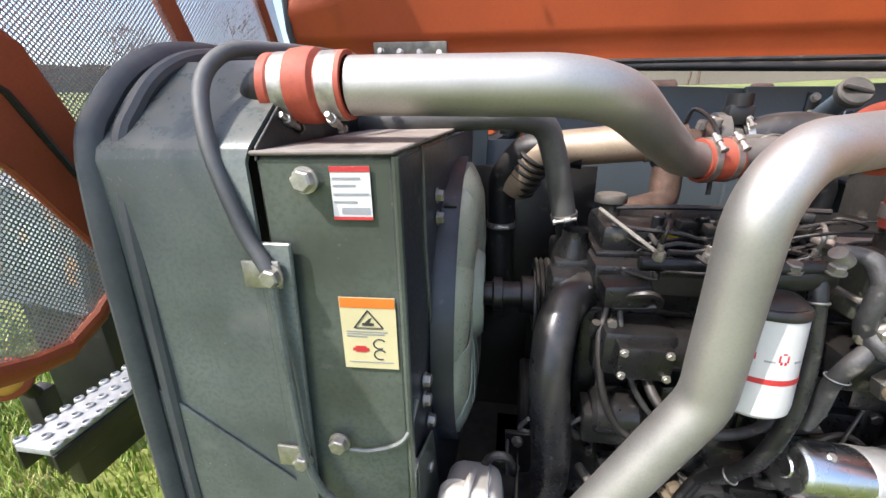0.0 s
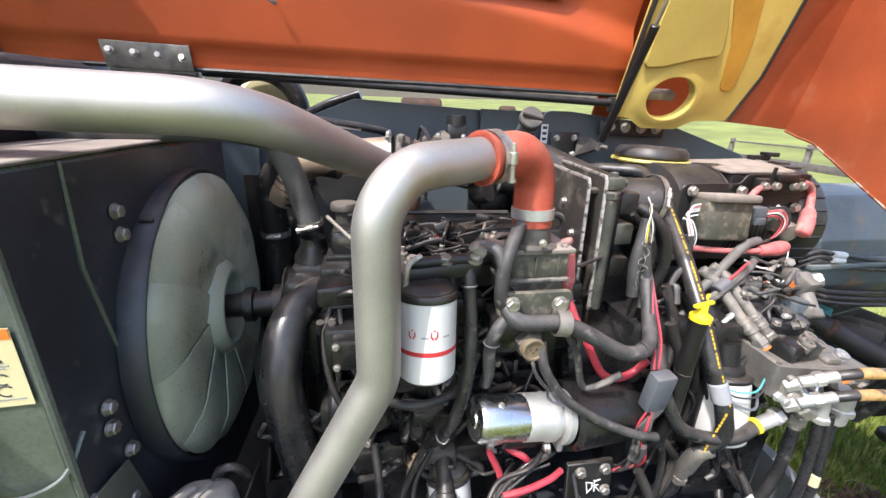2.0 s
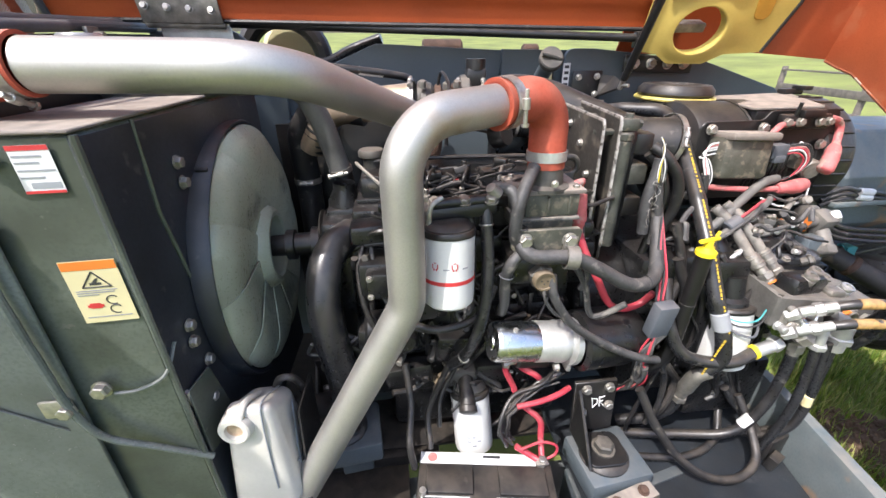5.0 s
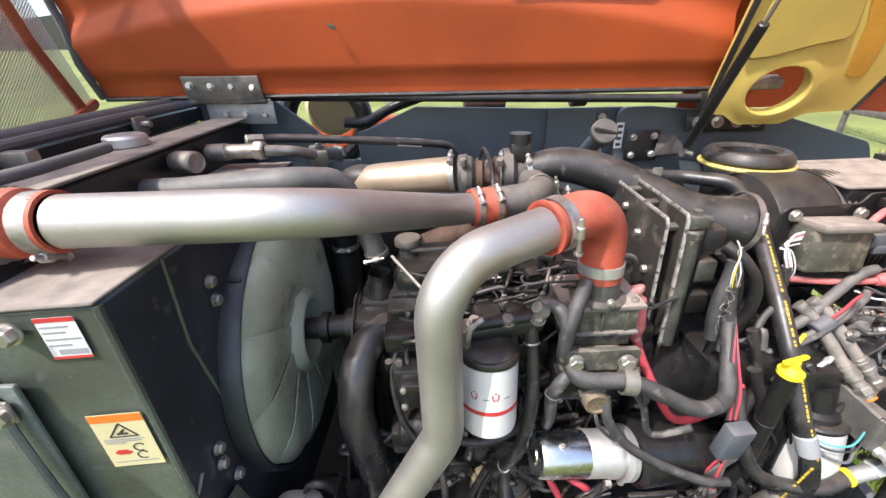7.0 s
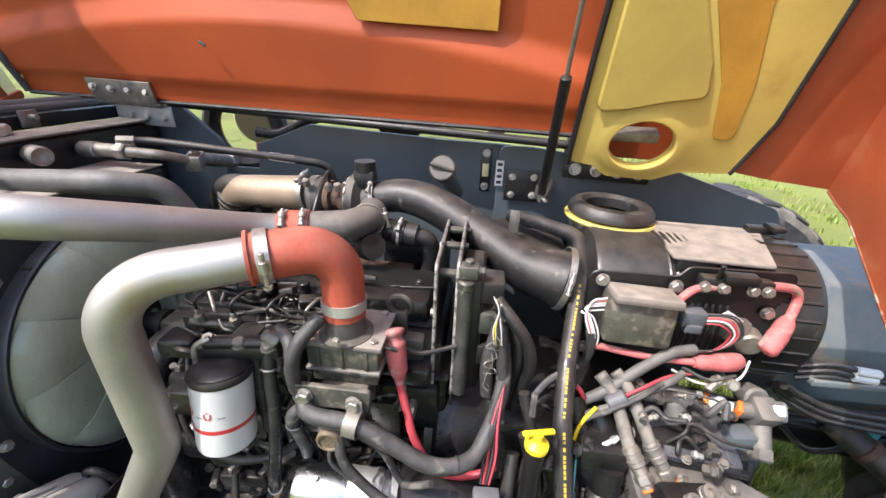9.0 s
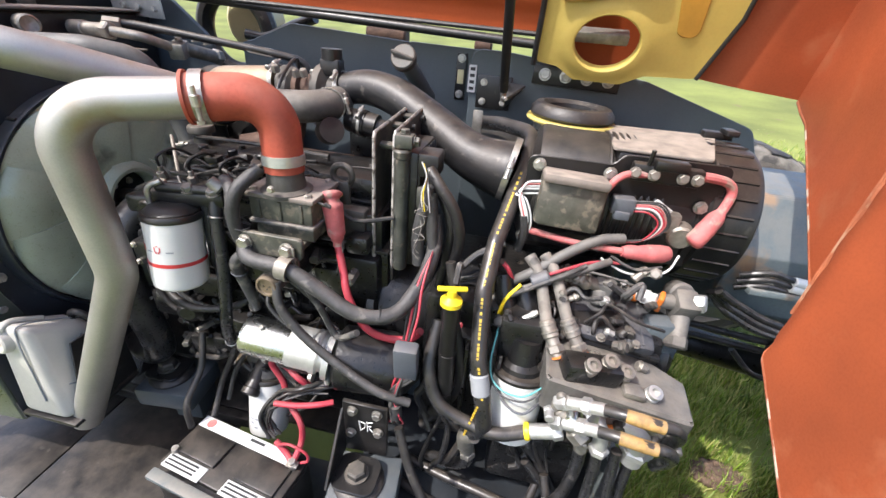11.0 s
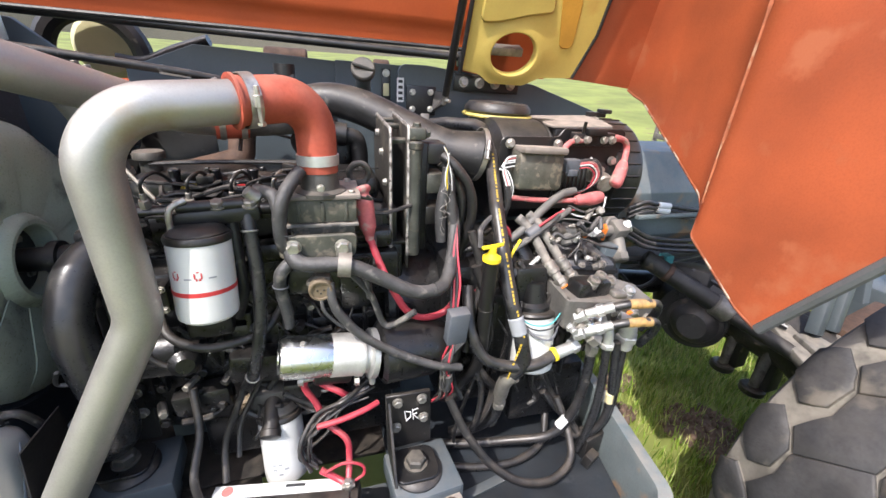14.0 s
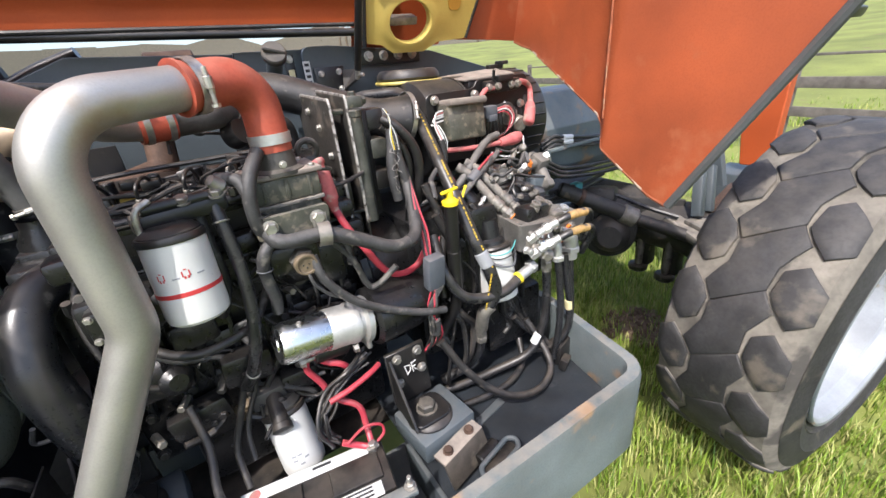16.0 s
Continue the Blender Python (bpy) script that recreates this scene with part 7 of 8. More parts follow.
    part("wire", Form().hose([(1.165, 0.72, 1.10), (1.160, 0.655, 1.03), (1.185, 0.618, 1.005), (1.24, 0.605, 1.005), (1.285, 0.625, 1.03), (1.31, 0.64, 1.06)], 0.0022, 6), TEAL, v, "thin cyan wire")
    part("wire", Form().hose([(1.168, 0.72, 1.09), (1.163, 0.650, 1.02), (1.19, 0.612, 0.992), (1.245, 0.600, 0.995), (1.29, 0.620, 1.02)], 0.0022, 6), PRINT, v)
    part("wire", Form().hose([(1.40, 0.85, 1.27), (1.46, 0.84, 1.25), (1.52, 0.85, 1.262)], 0.004, 8), LOOM, v)
    n = hose_thing("breather_hose", "smooth dark grey hose hanging beside the fuel filter", "hose", [(0.50, 0.665, 1.355), (0.502, 0.65, 1.30), (0.507, 0.635, 1.20), (0.500, 0.625, 1.10), (0.480, 0.63, 1.00), (0.455, 0.66, 0.92), (0.43, 0.70, 0.86)], 0.0145, HOSE)
    part("end_clip", Form().ring((0.5015, 0.652, 1.31), (0.02, -0.3, -1), 0.0155, 0.0022, 20, 6), BOLT, n)
    part("end_clip", Form().ring((0.458, 0.656, 0.925), (-0.5, 0.6, -1), 0.0155, 0.0022, 20, 6), BOLT, n)
    hose_thing("fuel_line", "thin black fuel line", "hose", [(0.465, 0.672, 1.33), (0.47, 0.66, 1.22), (0.468, 0.665, 1.16), (0.44, 0.70, 1.08)], 0.013, RUBBER, "fuel lines")
    hose_thing("fuel_line", "thin black fuel line looped below the filter", "hose", [(0.28, 0.74, 1.14), (0.30, 0.66, 1.08), (0.36, 0.635, 1.045), (0.43, 0.64, 1.04), (0.50, 0.67, 1.05), (0.55, 0.72, 1.10)], 0.010, RUBBER, "fuel lines")
    hose_thing("fuel_line", "thin black fuel line down the block", "hose", [(0.22, 0.77, 1.24), (0.20, 0.73, 1.16), (0.215, 0.70, 1.05), (0.26, 0.69, 0.97), (0.33, 0.70, 0.94)], 0.008, RUBBER, "fuel lines")
    hose_thing("fuel_line", "thin black fuel line down the block", "hose", [(0.245, 0.79, 1.30), (0.235, 0.74, 1.22), (0.26, 0.70, 1.10), (0.31, 0.69, 1.02), (0.37, 0.70, 0.985)], 0.006, LOOM, "fuel lines")
    hose_thing("fuel_line", "thin black fuel line under the starter", "hose", [(0.44, 0.70, 0.90), (0.40, 0.70, 0.80), (0.36, 0.68, 0.70), (0.36, 0.62, 0.62)], 0.009, RUBBER, "fuel lines")
    hose_thing("fuel_line", "thin black fuel line under the starter", "hose", [(0.47, 0.72, 0.92), (0.45, 0.72, 0.84), (0.40, 0.70, 0.74), (0.39, 0.66, 0.66)], 0.007, RUBBER, "fuel lines")
    hose_thing("fuel_line", "thin black fuel line under the starter", "hose", [(0.30, 0.72, 0.86), (0.31, 0.67, 0.76), (0.30, 0.60, 0.68), (0.31, 0.58, 0.60)], 0.010, RUBBER, "fuel lines")
    rng = random.Random(12)
    top = thing("injector_harness", "tangle of thin black leads over the injectors", "wiring harness", (0.45, 0.85, 1.35))
    for i in range(38):
        x, y, z = rng.uniform(0.22, 0.60), rng.uniform(0.72, 0.90), rng.uniform(1.30, 1.38)
        p = [(x, y, z)]
        for _ in range(4):
            x, y, z = x + rng.uniform(-.01, .09), min(.95, max(.69, y + rng.uniform(-.035, .035))), min(1.41, max(1.30, z + rng.uniform(-.03, .03)))
            p.append((x, y, z))
        part("lead", Form().hose(p, rng.choice((0.002, 0.003, 0.004, 0.0055)), 7, 6), rng.choice((RUBBER, RUBBER, LOOM, BLACK, RUBBER, HOSE)), top)
    for x, y, z, mm in ((0.40, 0.80, 1.385, BLACK), (0.53, 0.79, 1.39, BLACK), (0.36, 0.83, 1.385, BLACK), (0.47, 0.82, 1.39, BLACK), (0.58, 0.85, 1.40, BLACK)):
        part("plug", Form().box((x, y, z), (0.035, 0.025, 0.018), 0.003, (rng.uniform(-20, 20), rng.uniform(-20, 20), rng.uniform(-40, 40))), mm, top)
    side = thing("block_pipework", "small pipes and leads on the side of the engine block", "pipework", (0.4, 0.74, 1.0))
    for i in range(44):
        x, y, z = rng.uniform(0.18, 0.80), rng.uniform(0.72, 0.76), rng.uniform(0.68, 1.24)
        p = [(x, y, z)]
        for _ in range(3):
            x, y, z = x + rng.uniform(-.08, .08), min(.77, max(.68, y + rng.uniform(-.03, .03))), z + rng.uniform(-.09, .05)
            p.append((x, y, z))
        part("line", Form().hose(p, rng.choice((0.0035, 0.005, 0.007, 0.009)), 8, 6), rng.choice((RUBBER, RUBBER, LOOM, BLACK, HOSE)), side)
    for i in range(16):
        x, z = rng.uniform(0.2, 0.8), rng.uniform(0.70, 1.22)
        part("fitting", Form().rod((x, 0.77, z), (x + rng.uniform(-.02, .02), 0.72, z + rng.uniform(-.02, .02)), rng.uniform(.008, .014), 6), rng.choice((STEEL, BLACK, BRASS, CAST_DUSTY)), side)


make_looms()


def make_dipstick():
    d = thing("dipstick", "black dipstick tube with a yellow plastic handle", "dipstick", (1.06, 0.64, 0.9))
    a, b = Vector((1.053, 0.634, 1.222)), Vector((1.058, 0.650, 0.92))
    part("tube", Form().rod(b, a - Vector((0, 0, .012)), 0.0195, 18).ring(b.lerp(a, 0.45), (0, 0, 1), 0.0195, 0.0015, 20, 6), BLACK, d)
    part("tube_foot", Form().hose([b, (1.055, 0.665, 0.84), (1.03, 0.70, 0.76)], 0.019, 14), BLACK, d)
    part("handle", Form().turn([(0.021, -0.018), (0.024, -0.016), (0.024, -0.006), (0.018, -0.002), (0.011, 0.004), (0.010, 0.02), (0, 0.022)], a, (0, 0, 1), 20).box(a + Vector((0, 0, .023)), (0.066, 0.012, 0.009), 0.004, (0, 0, 14)), DIP, d, "yellow T-shaped handle")


make_dipstick()


def make_hydraulics():
    h = thing("pressure_hose", "thick black hydraulic hose with yellow lettering", "hydraulic hose", (1.15, 0.65, 0.68))
    path = bent([(1.00, 1.30, 1.452), (1.08, 1.18, 1.478), (1.175, 1.09, 1.482), (1.160, 0.95, 1.405), (1.124, 0.79, 1.288), (1.116, 0.706, 1.20), (1.130, 0.632, 1.06), (1.155, 0.60, 0.97), (1.172, 0.588, 0.89), (1.130, 0.612, 0.822)], 0.07, 8)
    part("hose", Form().sweep(path, 0.0205, 18), HOSE, h)
    part("crimp", Form().hose([(1.150, 0.60, 0.845), (1.130, 0.612, 0.815), (1.134, 0.635, 0.745)], 0.022, 12).rod((1.134, 0.635, 0.75), (1.142, 0.652, 0.69), 0.018, 12).rod((1.141, 0.650, 0.705), (1.143, 0.655, 0.675), 0.023, 6), STEEL, h, "dull steel crimped end")
    a, b = Vector((1.152, 0.905, 1.374)), Vector((1.118, 0.78, 1.285))
    way = (b - a).normalized()
    out = Vector((-0.1, -0.62, 0.78))
    out = (out - way * out.dot(way)).normalized()
    trng = random.Random(5)
    line_pts = [p for p in path if 0.60 < p.y < 1.02]
    for pa, pb in zip(line_pts, line_pts[1:]):
        way = pb - pa
        length, s = way.length, 0.0
        way.normalize()
        up = (out - way * out.dot(way)).normalized()
        side = up.cross(way)
        while s < length - 0.004:
            w = min(trng.uniform(0.004, 0.010), length - s)
            c = pa + way * s + up * 0.0206
            part("text_bar", Form().prism([c - side * 0.0026, c + way * w - side * 0.0026, c + way * w + side * 0.0026, c + side * 0.0026], up * 0.0006, 0), PRINT_YELLOW, h)
            s += w + trng.choice((0.0025, 0.003, 0.008))
    # short paler grey length on the lower hose
    part("sleeve", Form().rod((1.1365, 0.6205, 1.035), (1.150, 0.6035, 0.985), 0.0222, 18), PRINT_GREY, h, "pale grey length of the hose")
    # valve stack beside the transmission
    v = thing("hydraulic_valve", "dusty grey hydraulic valve block with steel ports", "valve block", (1.42, 0.65, 0.9), group="hydraulic valves")
    part("block", Form().prism(outline_round([(1.28, 0.60, 1.085), (1.60, 0.60, 1.035), (1.615, 0.72, 1.035), (1.45, 0.78, 1.08), (1.28, 0.76, 1.10)], 0.012, 3), (0.0, 0.0, -0.10), 0.006), CAST_PALE, v)
    part("spool_body", Form().box((1.375, 0.645, 1.092), (0.13, 0.06, 0.05), 0.012, (0, 8, 12)), CAST, v)
    for p in ((1.368, 0.623, 1.118), (1.410, 0.649, 1.116), (1.450, 0.652, 1.092), (1.511, 0.633, 1.066)):
        part("port_plug", Form().turn([(0.017, -0.03), (0.017, 0.0), (0.0145, 0.002), (0.0145, 0.007), (0.017, 0.008), (0.016, 0.014), (0.009, 0.015), (0.008, 0.006), (0, 0.006)], p, (0.12, -0.35, 0.93), 20), STEEL if p[0] != 1.511 else ALU_CAST, v)
    vr = random.Random(23)
    for i in range(11):
        x, z = 1.30 + 0.027 * i + vr.uniform(-.006, .006), vr.choice((0.955, 0.985, 1.015)) + vr.uniform(-.008, .008)
        r, l = vr.uniform(0.010, 0.017), vr.uniform(0.015, 0.04)
        f = Form().rod((x, 0.605, z), (x + vr.uniform(-.01, .01), 0.60 - l, z + vr.uniform(-.012, .012)), r, 12)
        f.rod((x, 0.602, z), (x, 0.59, z), r * 1.35, 6)
        part("port_fitting", f, vr.choice((STEEL, ALU_CAST, CHROME, STEEL, BLACK)), v)
    for i in range(4):
        x = 1.32 + 0.06 * i
        part("port_ring", Form().rod((x, 0.60, 1.045 - .01 * i), (x, 0.588, 1.043 - .01 * i), 0.011, 12), PRINT_ORANGE if i % 2 else STEEL, v)
    part("flange", Form().box((1.47, 0.63, 1.066), (0.05, 0.04, 0.02), 0.01, (0, 6, 0)), STEEL, v)
    p2 = thing("hydraulic_pump", "black hydraulic pump with dusty hose unions", "pump", (1.4, 0.8, 1.0))
    part("housing", Form().span((1.27, 0.74, 0.92), (1.56, 0.98, 1.12), 0.03).rod((1.30, 0.86, 1.03), (1.60, 0.86, 1.01), 0.10, 24), CAST, p2)
    part("cover", Form().box((1.42, 0.81, 1.115), (0.22, 0.17, 0.05), 0.015, (14, 4, 0)), PUMP, p2)
    for k in range(6):
        part("cover_rib", Form().box((1.34 + k * 0.032, 0.80, 1.136 - .002 * k), (0.007, 0.14, 0.016), 0.002, (14, 4, 0)), PUMP, p2)
    for x, y in ((1.32, 0.73), (1.48, 0.73), (1.32, 0.86), (1.47, 0.86), (1.40, 0.725)):
        part("cover_bolt", Form().hexbolt((x, y, 1.142 - 0.07 * (x - 1.32) - 0.25 * (0.80 - y)), (0, -0.25, 1), 0.008), STEEL, p2)
    part("manifold", Form().rod((1.590, 0.895, 1.178), (1.592, 0.850, 1.196), 0.030, 18).box((1.590, 0.828, 1.180), (0.056, 0.060, 0.070), 0.012, (25, 0, 4)).rod((1.588, 0.815, 1.160), (1.580, 0.765, 1.104), 0.022, 16).rod((1.583, 0.782, 1.122), (1.580, 0.762, 1.100), 0.027, 6), CAST_PALE, p2, "dust-caked steel tee union")
    part("branch", Form().rod((1.595, 0.828, 1.192), (1.622, 0.813, 1.203), 0.017, 14).rod((1.606, 0.822, 1.197), (1.628, 0.810, 1.206), 0.022, 6), ALU_CAST, p2, "bright steel branch union")
    part("tube", Form().rod((1.44, 0.895, 1.153), (1.49, 0.860, 1.170), 0.017, 14), GREY_HOSE, p2)
    part("cap", Form().rod((1.484, 0.864, 1.168), (1.494, 0.857, 1.172), 0.0195, 14), PRINT_ORANGE, p2, "orange plastic cap")
    part("union", Form().rod((1.494, 0.857, 1.172), (1.530, 0.827, 1.184), 0.0145, 14).rod((1.502, 0.850, 1.175), (1.516, 0.838, 1.180), 0.019, 6), LABEL, p2, "pale dusty union")
    part("cap", Form().box((1.536, 0.824, 1.182), (0.012, 0.030, 0.052), 0.004, (20, 0, -20)), PRINT_ORANGE, p2, "orange plastic cap")
    part("union", Form().rod((1.530, 0.827, 1.184), (1.575, 0.826, 1.186), 0.019, 14), CAST_PALE, p2)
    part("elbow_block", Form().box((1.405, 0.838, 1.188), (0.050, 0.045, 0.045), 0.010, (10, 10, -25)).rod((1.400, 0.836, 1.180), (1.404, 0.815, 1.148), 0.026, 16), GREY_HOSE, p2, "grey moulded elbow")
    part("union", Form().rod((1.308, 0.820, 1.214), (1.392, 0.835, 1.192), 0.016, 14).rod((1.318, 0.822, 1.211), (1.336, 0.825, 1.206), 0.021, 6).rod((1.355, 0.829, 1.201), (1.366, 0.831, 1.198), 0.020, 14), STEEL, p2)
    part("wire_loop", Form().hose([(1.30, 0.80, 1.24), (1.36, 0.80, 1.245), (1.43, 0.80, 1.235), (1.48, 0.81, 1.215), (1.49, 0.82, 1.19)], 0.003, 6), GREY_HOSE, p2)
    part("side_rib", Form().box((1.415, 0.735, 1.10), (0.26, 0.02, 0.012), 0.004, (0, 8, 0)).box((1.415, 0.735, 1.04), (0.26, 0.02, 0.012), 0.004, (0, 8, 0)), CAST, p2)
    part("end_flange", Form().box((1.555, 0.80, 1.085), (0.09, 0.05, 0.13), 0.01, (0, 0, 8)), GREY, p2, "slate-grey end flange")
    # two grey unions going down into the valve
    for i, (pa, pm, pb) in enumerate((((1.240, 0.790, 1.220), (1.270, 0.715, 1.144), (1.308, 0.662, 1.085)), ((1.275, 0.795, 1.228), (1.318, 0.730, 1.147), (1.364, 0.688, 1.082)))):
        q = thing("suction_hose", "dusty grey hose with a long crimped end", "hydraulic hose", pb, group="suction hoses")
        part("hose", Form().hose([(pa[0] - .03, pa[1] + .03, pa[2] + .03), pa, pm], 0.0145, 14, 7, 1.0, 0.08), SUCTION, q)
        d = (Vector(pb) - Vector(pm))
        part("crimp", Form().rod(Vector(pm) - d * 0.05, Vector(pm) + d * 0.45, 0.0185, 14).rod(Vector(pm) + d * 0.05, Vector(pm) + d * 0.12, 0.0200, 14).rod(Vector(pm) + d * 0.25, Vector(pm) + d * 0.32, 0.0200, 14).rod(Vector(pm) + d * 0.4, Vector(pb), 0.015, 12).rod(Vector(pm) + d * 0.62, Vector(pm) + d * 0.85, 0.0195, 6), STEEL, q)
        part("marker", Form().rod(Vector(pb) - d * 0.08, Vector(pb) - d * 0.02, 0.0175, 12), PRINT_ORANGE, q, "orange marker ring")
    # lower unions with yellow-sleeved hoses
    for i, (dz, dy) in enumerate(((0.0, 0.0), (-0.052, -0.012))):
        o = Vector((0, dy, dz))
        q = thing("return_hose", "black hose with a yellow sleeve and silver fittings", "hydraulic hose", Vector((1.35, 0.58, 1.04)) + o, group="return hoses")
        part("fitting", Form().rod(o + Vector((1.315, 0.60, 1.02)), o + Vector((1.335, 0.585, 1.04)), 0.017, 6).rod(o + Vector((1.335, 0.585, 1.04)), o + Vector((1.40, 0.555, 1.075)), 0.0135, 12).rod(o + Vector((1.36, 0.575, 1.053)), o + Vector((1.378, 0.566, 1.063)), 0.018, 6), ALU_CAST, q)
        part("hose", Form().hose([o + Vector(p) for p in ((1.395, 0.557, 1.072), (1.43, 0.54, 1.088), (1.48, 0.53, 1.092), (1.53, 0.54, 1.075), (1.555, 0.56, 1.03), (1.55, 0.59, 0.96))], 0.0125, 12), HOSE, q)
        part("sleeve", Form().hose([o + Vector(p) for p in ((1.432, 0.5395, 1.0885), (1.465, 0.531, 1.092), (1.50, 0.531, 1.088))], 0.0136, 12), mat("ochre_sleeve", (0.33, 0.20, 0.06), 0.7, var=0.4, scale=60.0, dust=0.4) if i == 0 else bpy.data.materials["ochre_sleeve"], q, "yellow woven sleeve")
    man = thing("hose_manifold", "cluster of zinc hydraulic elbows and tees", "fitting", (1.38, 0.6, 0.95))
    part("tee", Form().box((1.325, 0.615, 1.005), (0.04, 0.05, 0.06), 0.008).rod((1.325, 0.60, 1.0), (1.37, 0.575, 0.965), 0.018, 12).rod((1.36, 0.58, 0.97), (1.385, 0.57, 0.95), 0.023, 6), STEEL, man)
    part("elbow", Form().sweep(bent([(1.40, 0.60, 1.0), (1.42, 0.575, 0.985), (1.425, 0.572, 0.92)], 0.02), 0.016, 12).rod((1.425, 0.572, 0.94), (1.425, 0.572, 0.92), 0.022, 6), ALU_CAST, man)
    part("elbow", Form().sweep(bent([(1.46, 0.60, 1.0), (1.50, 0.585, 0.985), (1.505, 0.59, 0.90)], 0.03), 0.026, 14).rod((1.504, 0.588, 0.95), (1.505, 0.59, 0.925), 0.034, 6), ALU_CAST, man, "large grey elbow")
    part("elbow", Form().sweep(bent([(1.50, 0.65, 1.0), (1.56, 0.64, 0.98), (1.555, 0.65, 0.86)], 0.03), 0.028, 14), ALU_CAST, man)
    part("elbow", Form().sweep(bent([(1.37, 0.62, 0.99), (1.395, 0.60, 0.97), (1.40, 0.60, 0.88)], 0.02), 0.016, 12).rod((1.40, 0.60, 0.92), (1.40, 0.60, 0.89), 0.021, 6), STEEL, man)
    for p in ((1.40, 0.60, 0.995), (1.445, 0.60, 0.985)):
        part("ring", Form().rod(p, (p[0] + .004, p[1] - .01, p[2] - .014), 0.020, 14), PRINT_ORANGE, man)
    part("side_elbow", Form().rod((1.27, 0.60, 0.90), (1.335, 0.605, 0.915), 0.018, 12).rod((1.325, 0.605, 0.912), (1.35, 0.61, 0.92), 0.023, 6), ALU_CAST, man)
    part("marker", Form().rod((1.265, 0.60, 0.898), (1.278, 0.60, 0.902), 0.021, 14), DIP, man, "yellow ring")
    hose_thing("loop_hose", "black hydraulic hose looping round the dipstick tube", "hydraulic hose", [(1.275, 0.60, 0.90), (1.20, 0.585, 0.885), (1.12, 0.60, 0.885), (1.05, 0.61, 0.92), (1.015, 0.64, 1.0), (1.02, 0.70, 1.10)], 0.0165, HOSE, "loose hydraulic hoses")
    drops = [
        ("black hydraulic hose hanging into the tray", [(1.425, 0.572, 0.925), (1.43, 0.565, 0.85), (1.435, 0.56, 0.72), (1.43, 0.565, 0.60), (1.425, 0.58, 0.49)], 0.0125, HOSE),
        ("black hydraulic hose with white stripe", [(1.465, 0.578, 0.93), (1.475, 0.57, 0.82), (1.49, 0.565, 0.70), (1.48, 0.57, 0.60), (1.44, 0.60, 0.53), (1.38, 0.66, 0.50)], 0.0125, HOSE),
        ("black hydraulic hose beside the tray wall", [(1.505, 0.59, 0.91), (1.51, 0.585, 0.80), (1.52, 0.585, 0.68), (1.51, 0.59, 0.58), (1.46, 0.63, 0.51)], 0.0125, HOSE),
        ("long black hose across the tray floor", [(1.40, 0.60, 0.89), (1.405, 0.60, 0.78), (1.39, 0.60, 0.66), (1.33, 0.61, 0.55), (1.20, 0.66, 0.50), (1.05, 0.70, 0.48), (0.93, 0.74, 0.47)], 0.015, HOSE),
        ("black cable drooping across the tray", [(0.955, 0.60, 0.80), (1.00, 0.56, 0.70), (1.07, 0.52, 0.60), (1.16, 0.49, 0.535), (1.27, 0.49, 0.505), (1.36, 0.53, 0.52), (1.38, 0.60, 0.58), (1.36, 0.66, 0.66)], 0.0125, RUBBER),
        ("black hose along the tray floor", [(0.93, 0.66, 0.47), (1.05, 0.62, 0.465), (1.20, 0.60, 0.47), (1.32, 0.64, 0.48), (1.36, 0.70, 0.55)], 0.0125, HOSE),
        ("black hose bundle behind the valve", [(1.30, 0.66, 0.70), (1.36, 0.66, 0.62), (1.42, 0.63, 0.56), (1.44, 0.60, 0.52)], 0.012, HOSE),
        ("black hose bundle behind the valve", [(1.29, 0.68, 0.74), (1.35, 0.68, 0.66), (1.40, 0.66, 0.58), (1.42, 0.64, 0.53)], 0.012, HOSE),
        ("black hose from the pressure fitting", [(1.146, 0.66, 0.685), (1.14, 0.67, 0.62), (1.10, 0.70, 0.55), (1.02, 0.74, 0.50)], 0.018, HOSE),
        ("dark hose in front of the transmission", [(1.04, 0.70, 1.16), (1.075, 0.68, 1.05), (1.09, 0.68, 0.92), (1.05, 0.69, 0.80), (1.0, 0.70, 0.70)], 0.014, RUBBER),
        ("dark hose in front of the transmission", [(1.13, 0.72, 1.10), (1.16, 0.70, 1.0), (1.17, 0.70, 0.90), (1.16, 0.70, 0.80)], 0.013, RUBBER)]
    for label, pts, r, mm in drops:
        hose_thing("hydraulic_hose", label, "hydraulic hose", pts, r, mm, "loose hydraulic hoses")
    t = thing("hose_tag", "white and yellow paper tags on hydraulic hoses", "tag", (1.40, 0.6, 0.6))
    part("tag", Form().rod((1.372, 0.603, 0.622), (1.350, 0.607, 0.585), 0.0162, 14), LABEL, t)
    part("tag", Form().rod((1.484, 0.567, 0.74), (1.4875, 0.5665, 0.70), 0.0142, 14), LABEL_CREAM, t)
    bs = thing("oil_tube", "dark angled suction tubes behind the filter", "tube", (1.15, 0.75, 1.1))
    part("tube", Form().sweep([(1.155, 0.80, 1.20), (1.20, 0.73, 1.04)], 0.026, 14).sweep([(1.21, 0.80, 1.17), (1.265, 0.73, 1.05)], 0.030, 14), CAST, bs)
    part("tube", Form().sweep([(1.11, 0.80, 1.12), (1.12, 0.74, 0.95)], 0.022, 12), CAST, bs)
    gp = thing("filler_neck", "grey filler tube with a steel cap and lever", "filler neck", (0.8, 1.3, 1.5))
    a, b = Vector((0.812, 1.36, 1.50)), Vector((0.79, 1.125, 1.632))
    part("tube", Form().rod(a, b, 0.024, 18), GREY, gp)
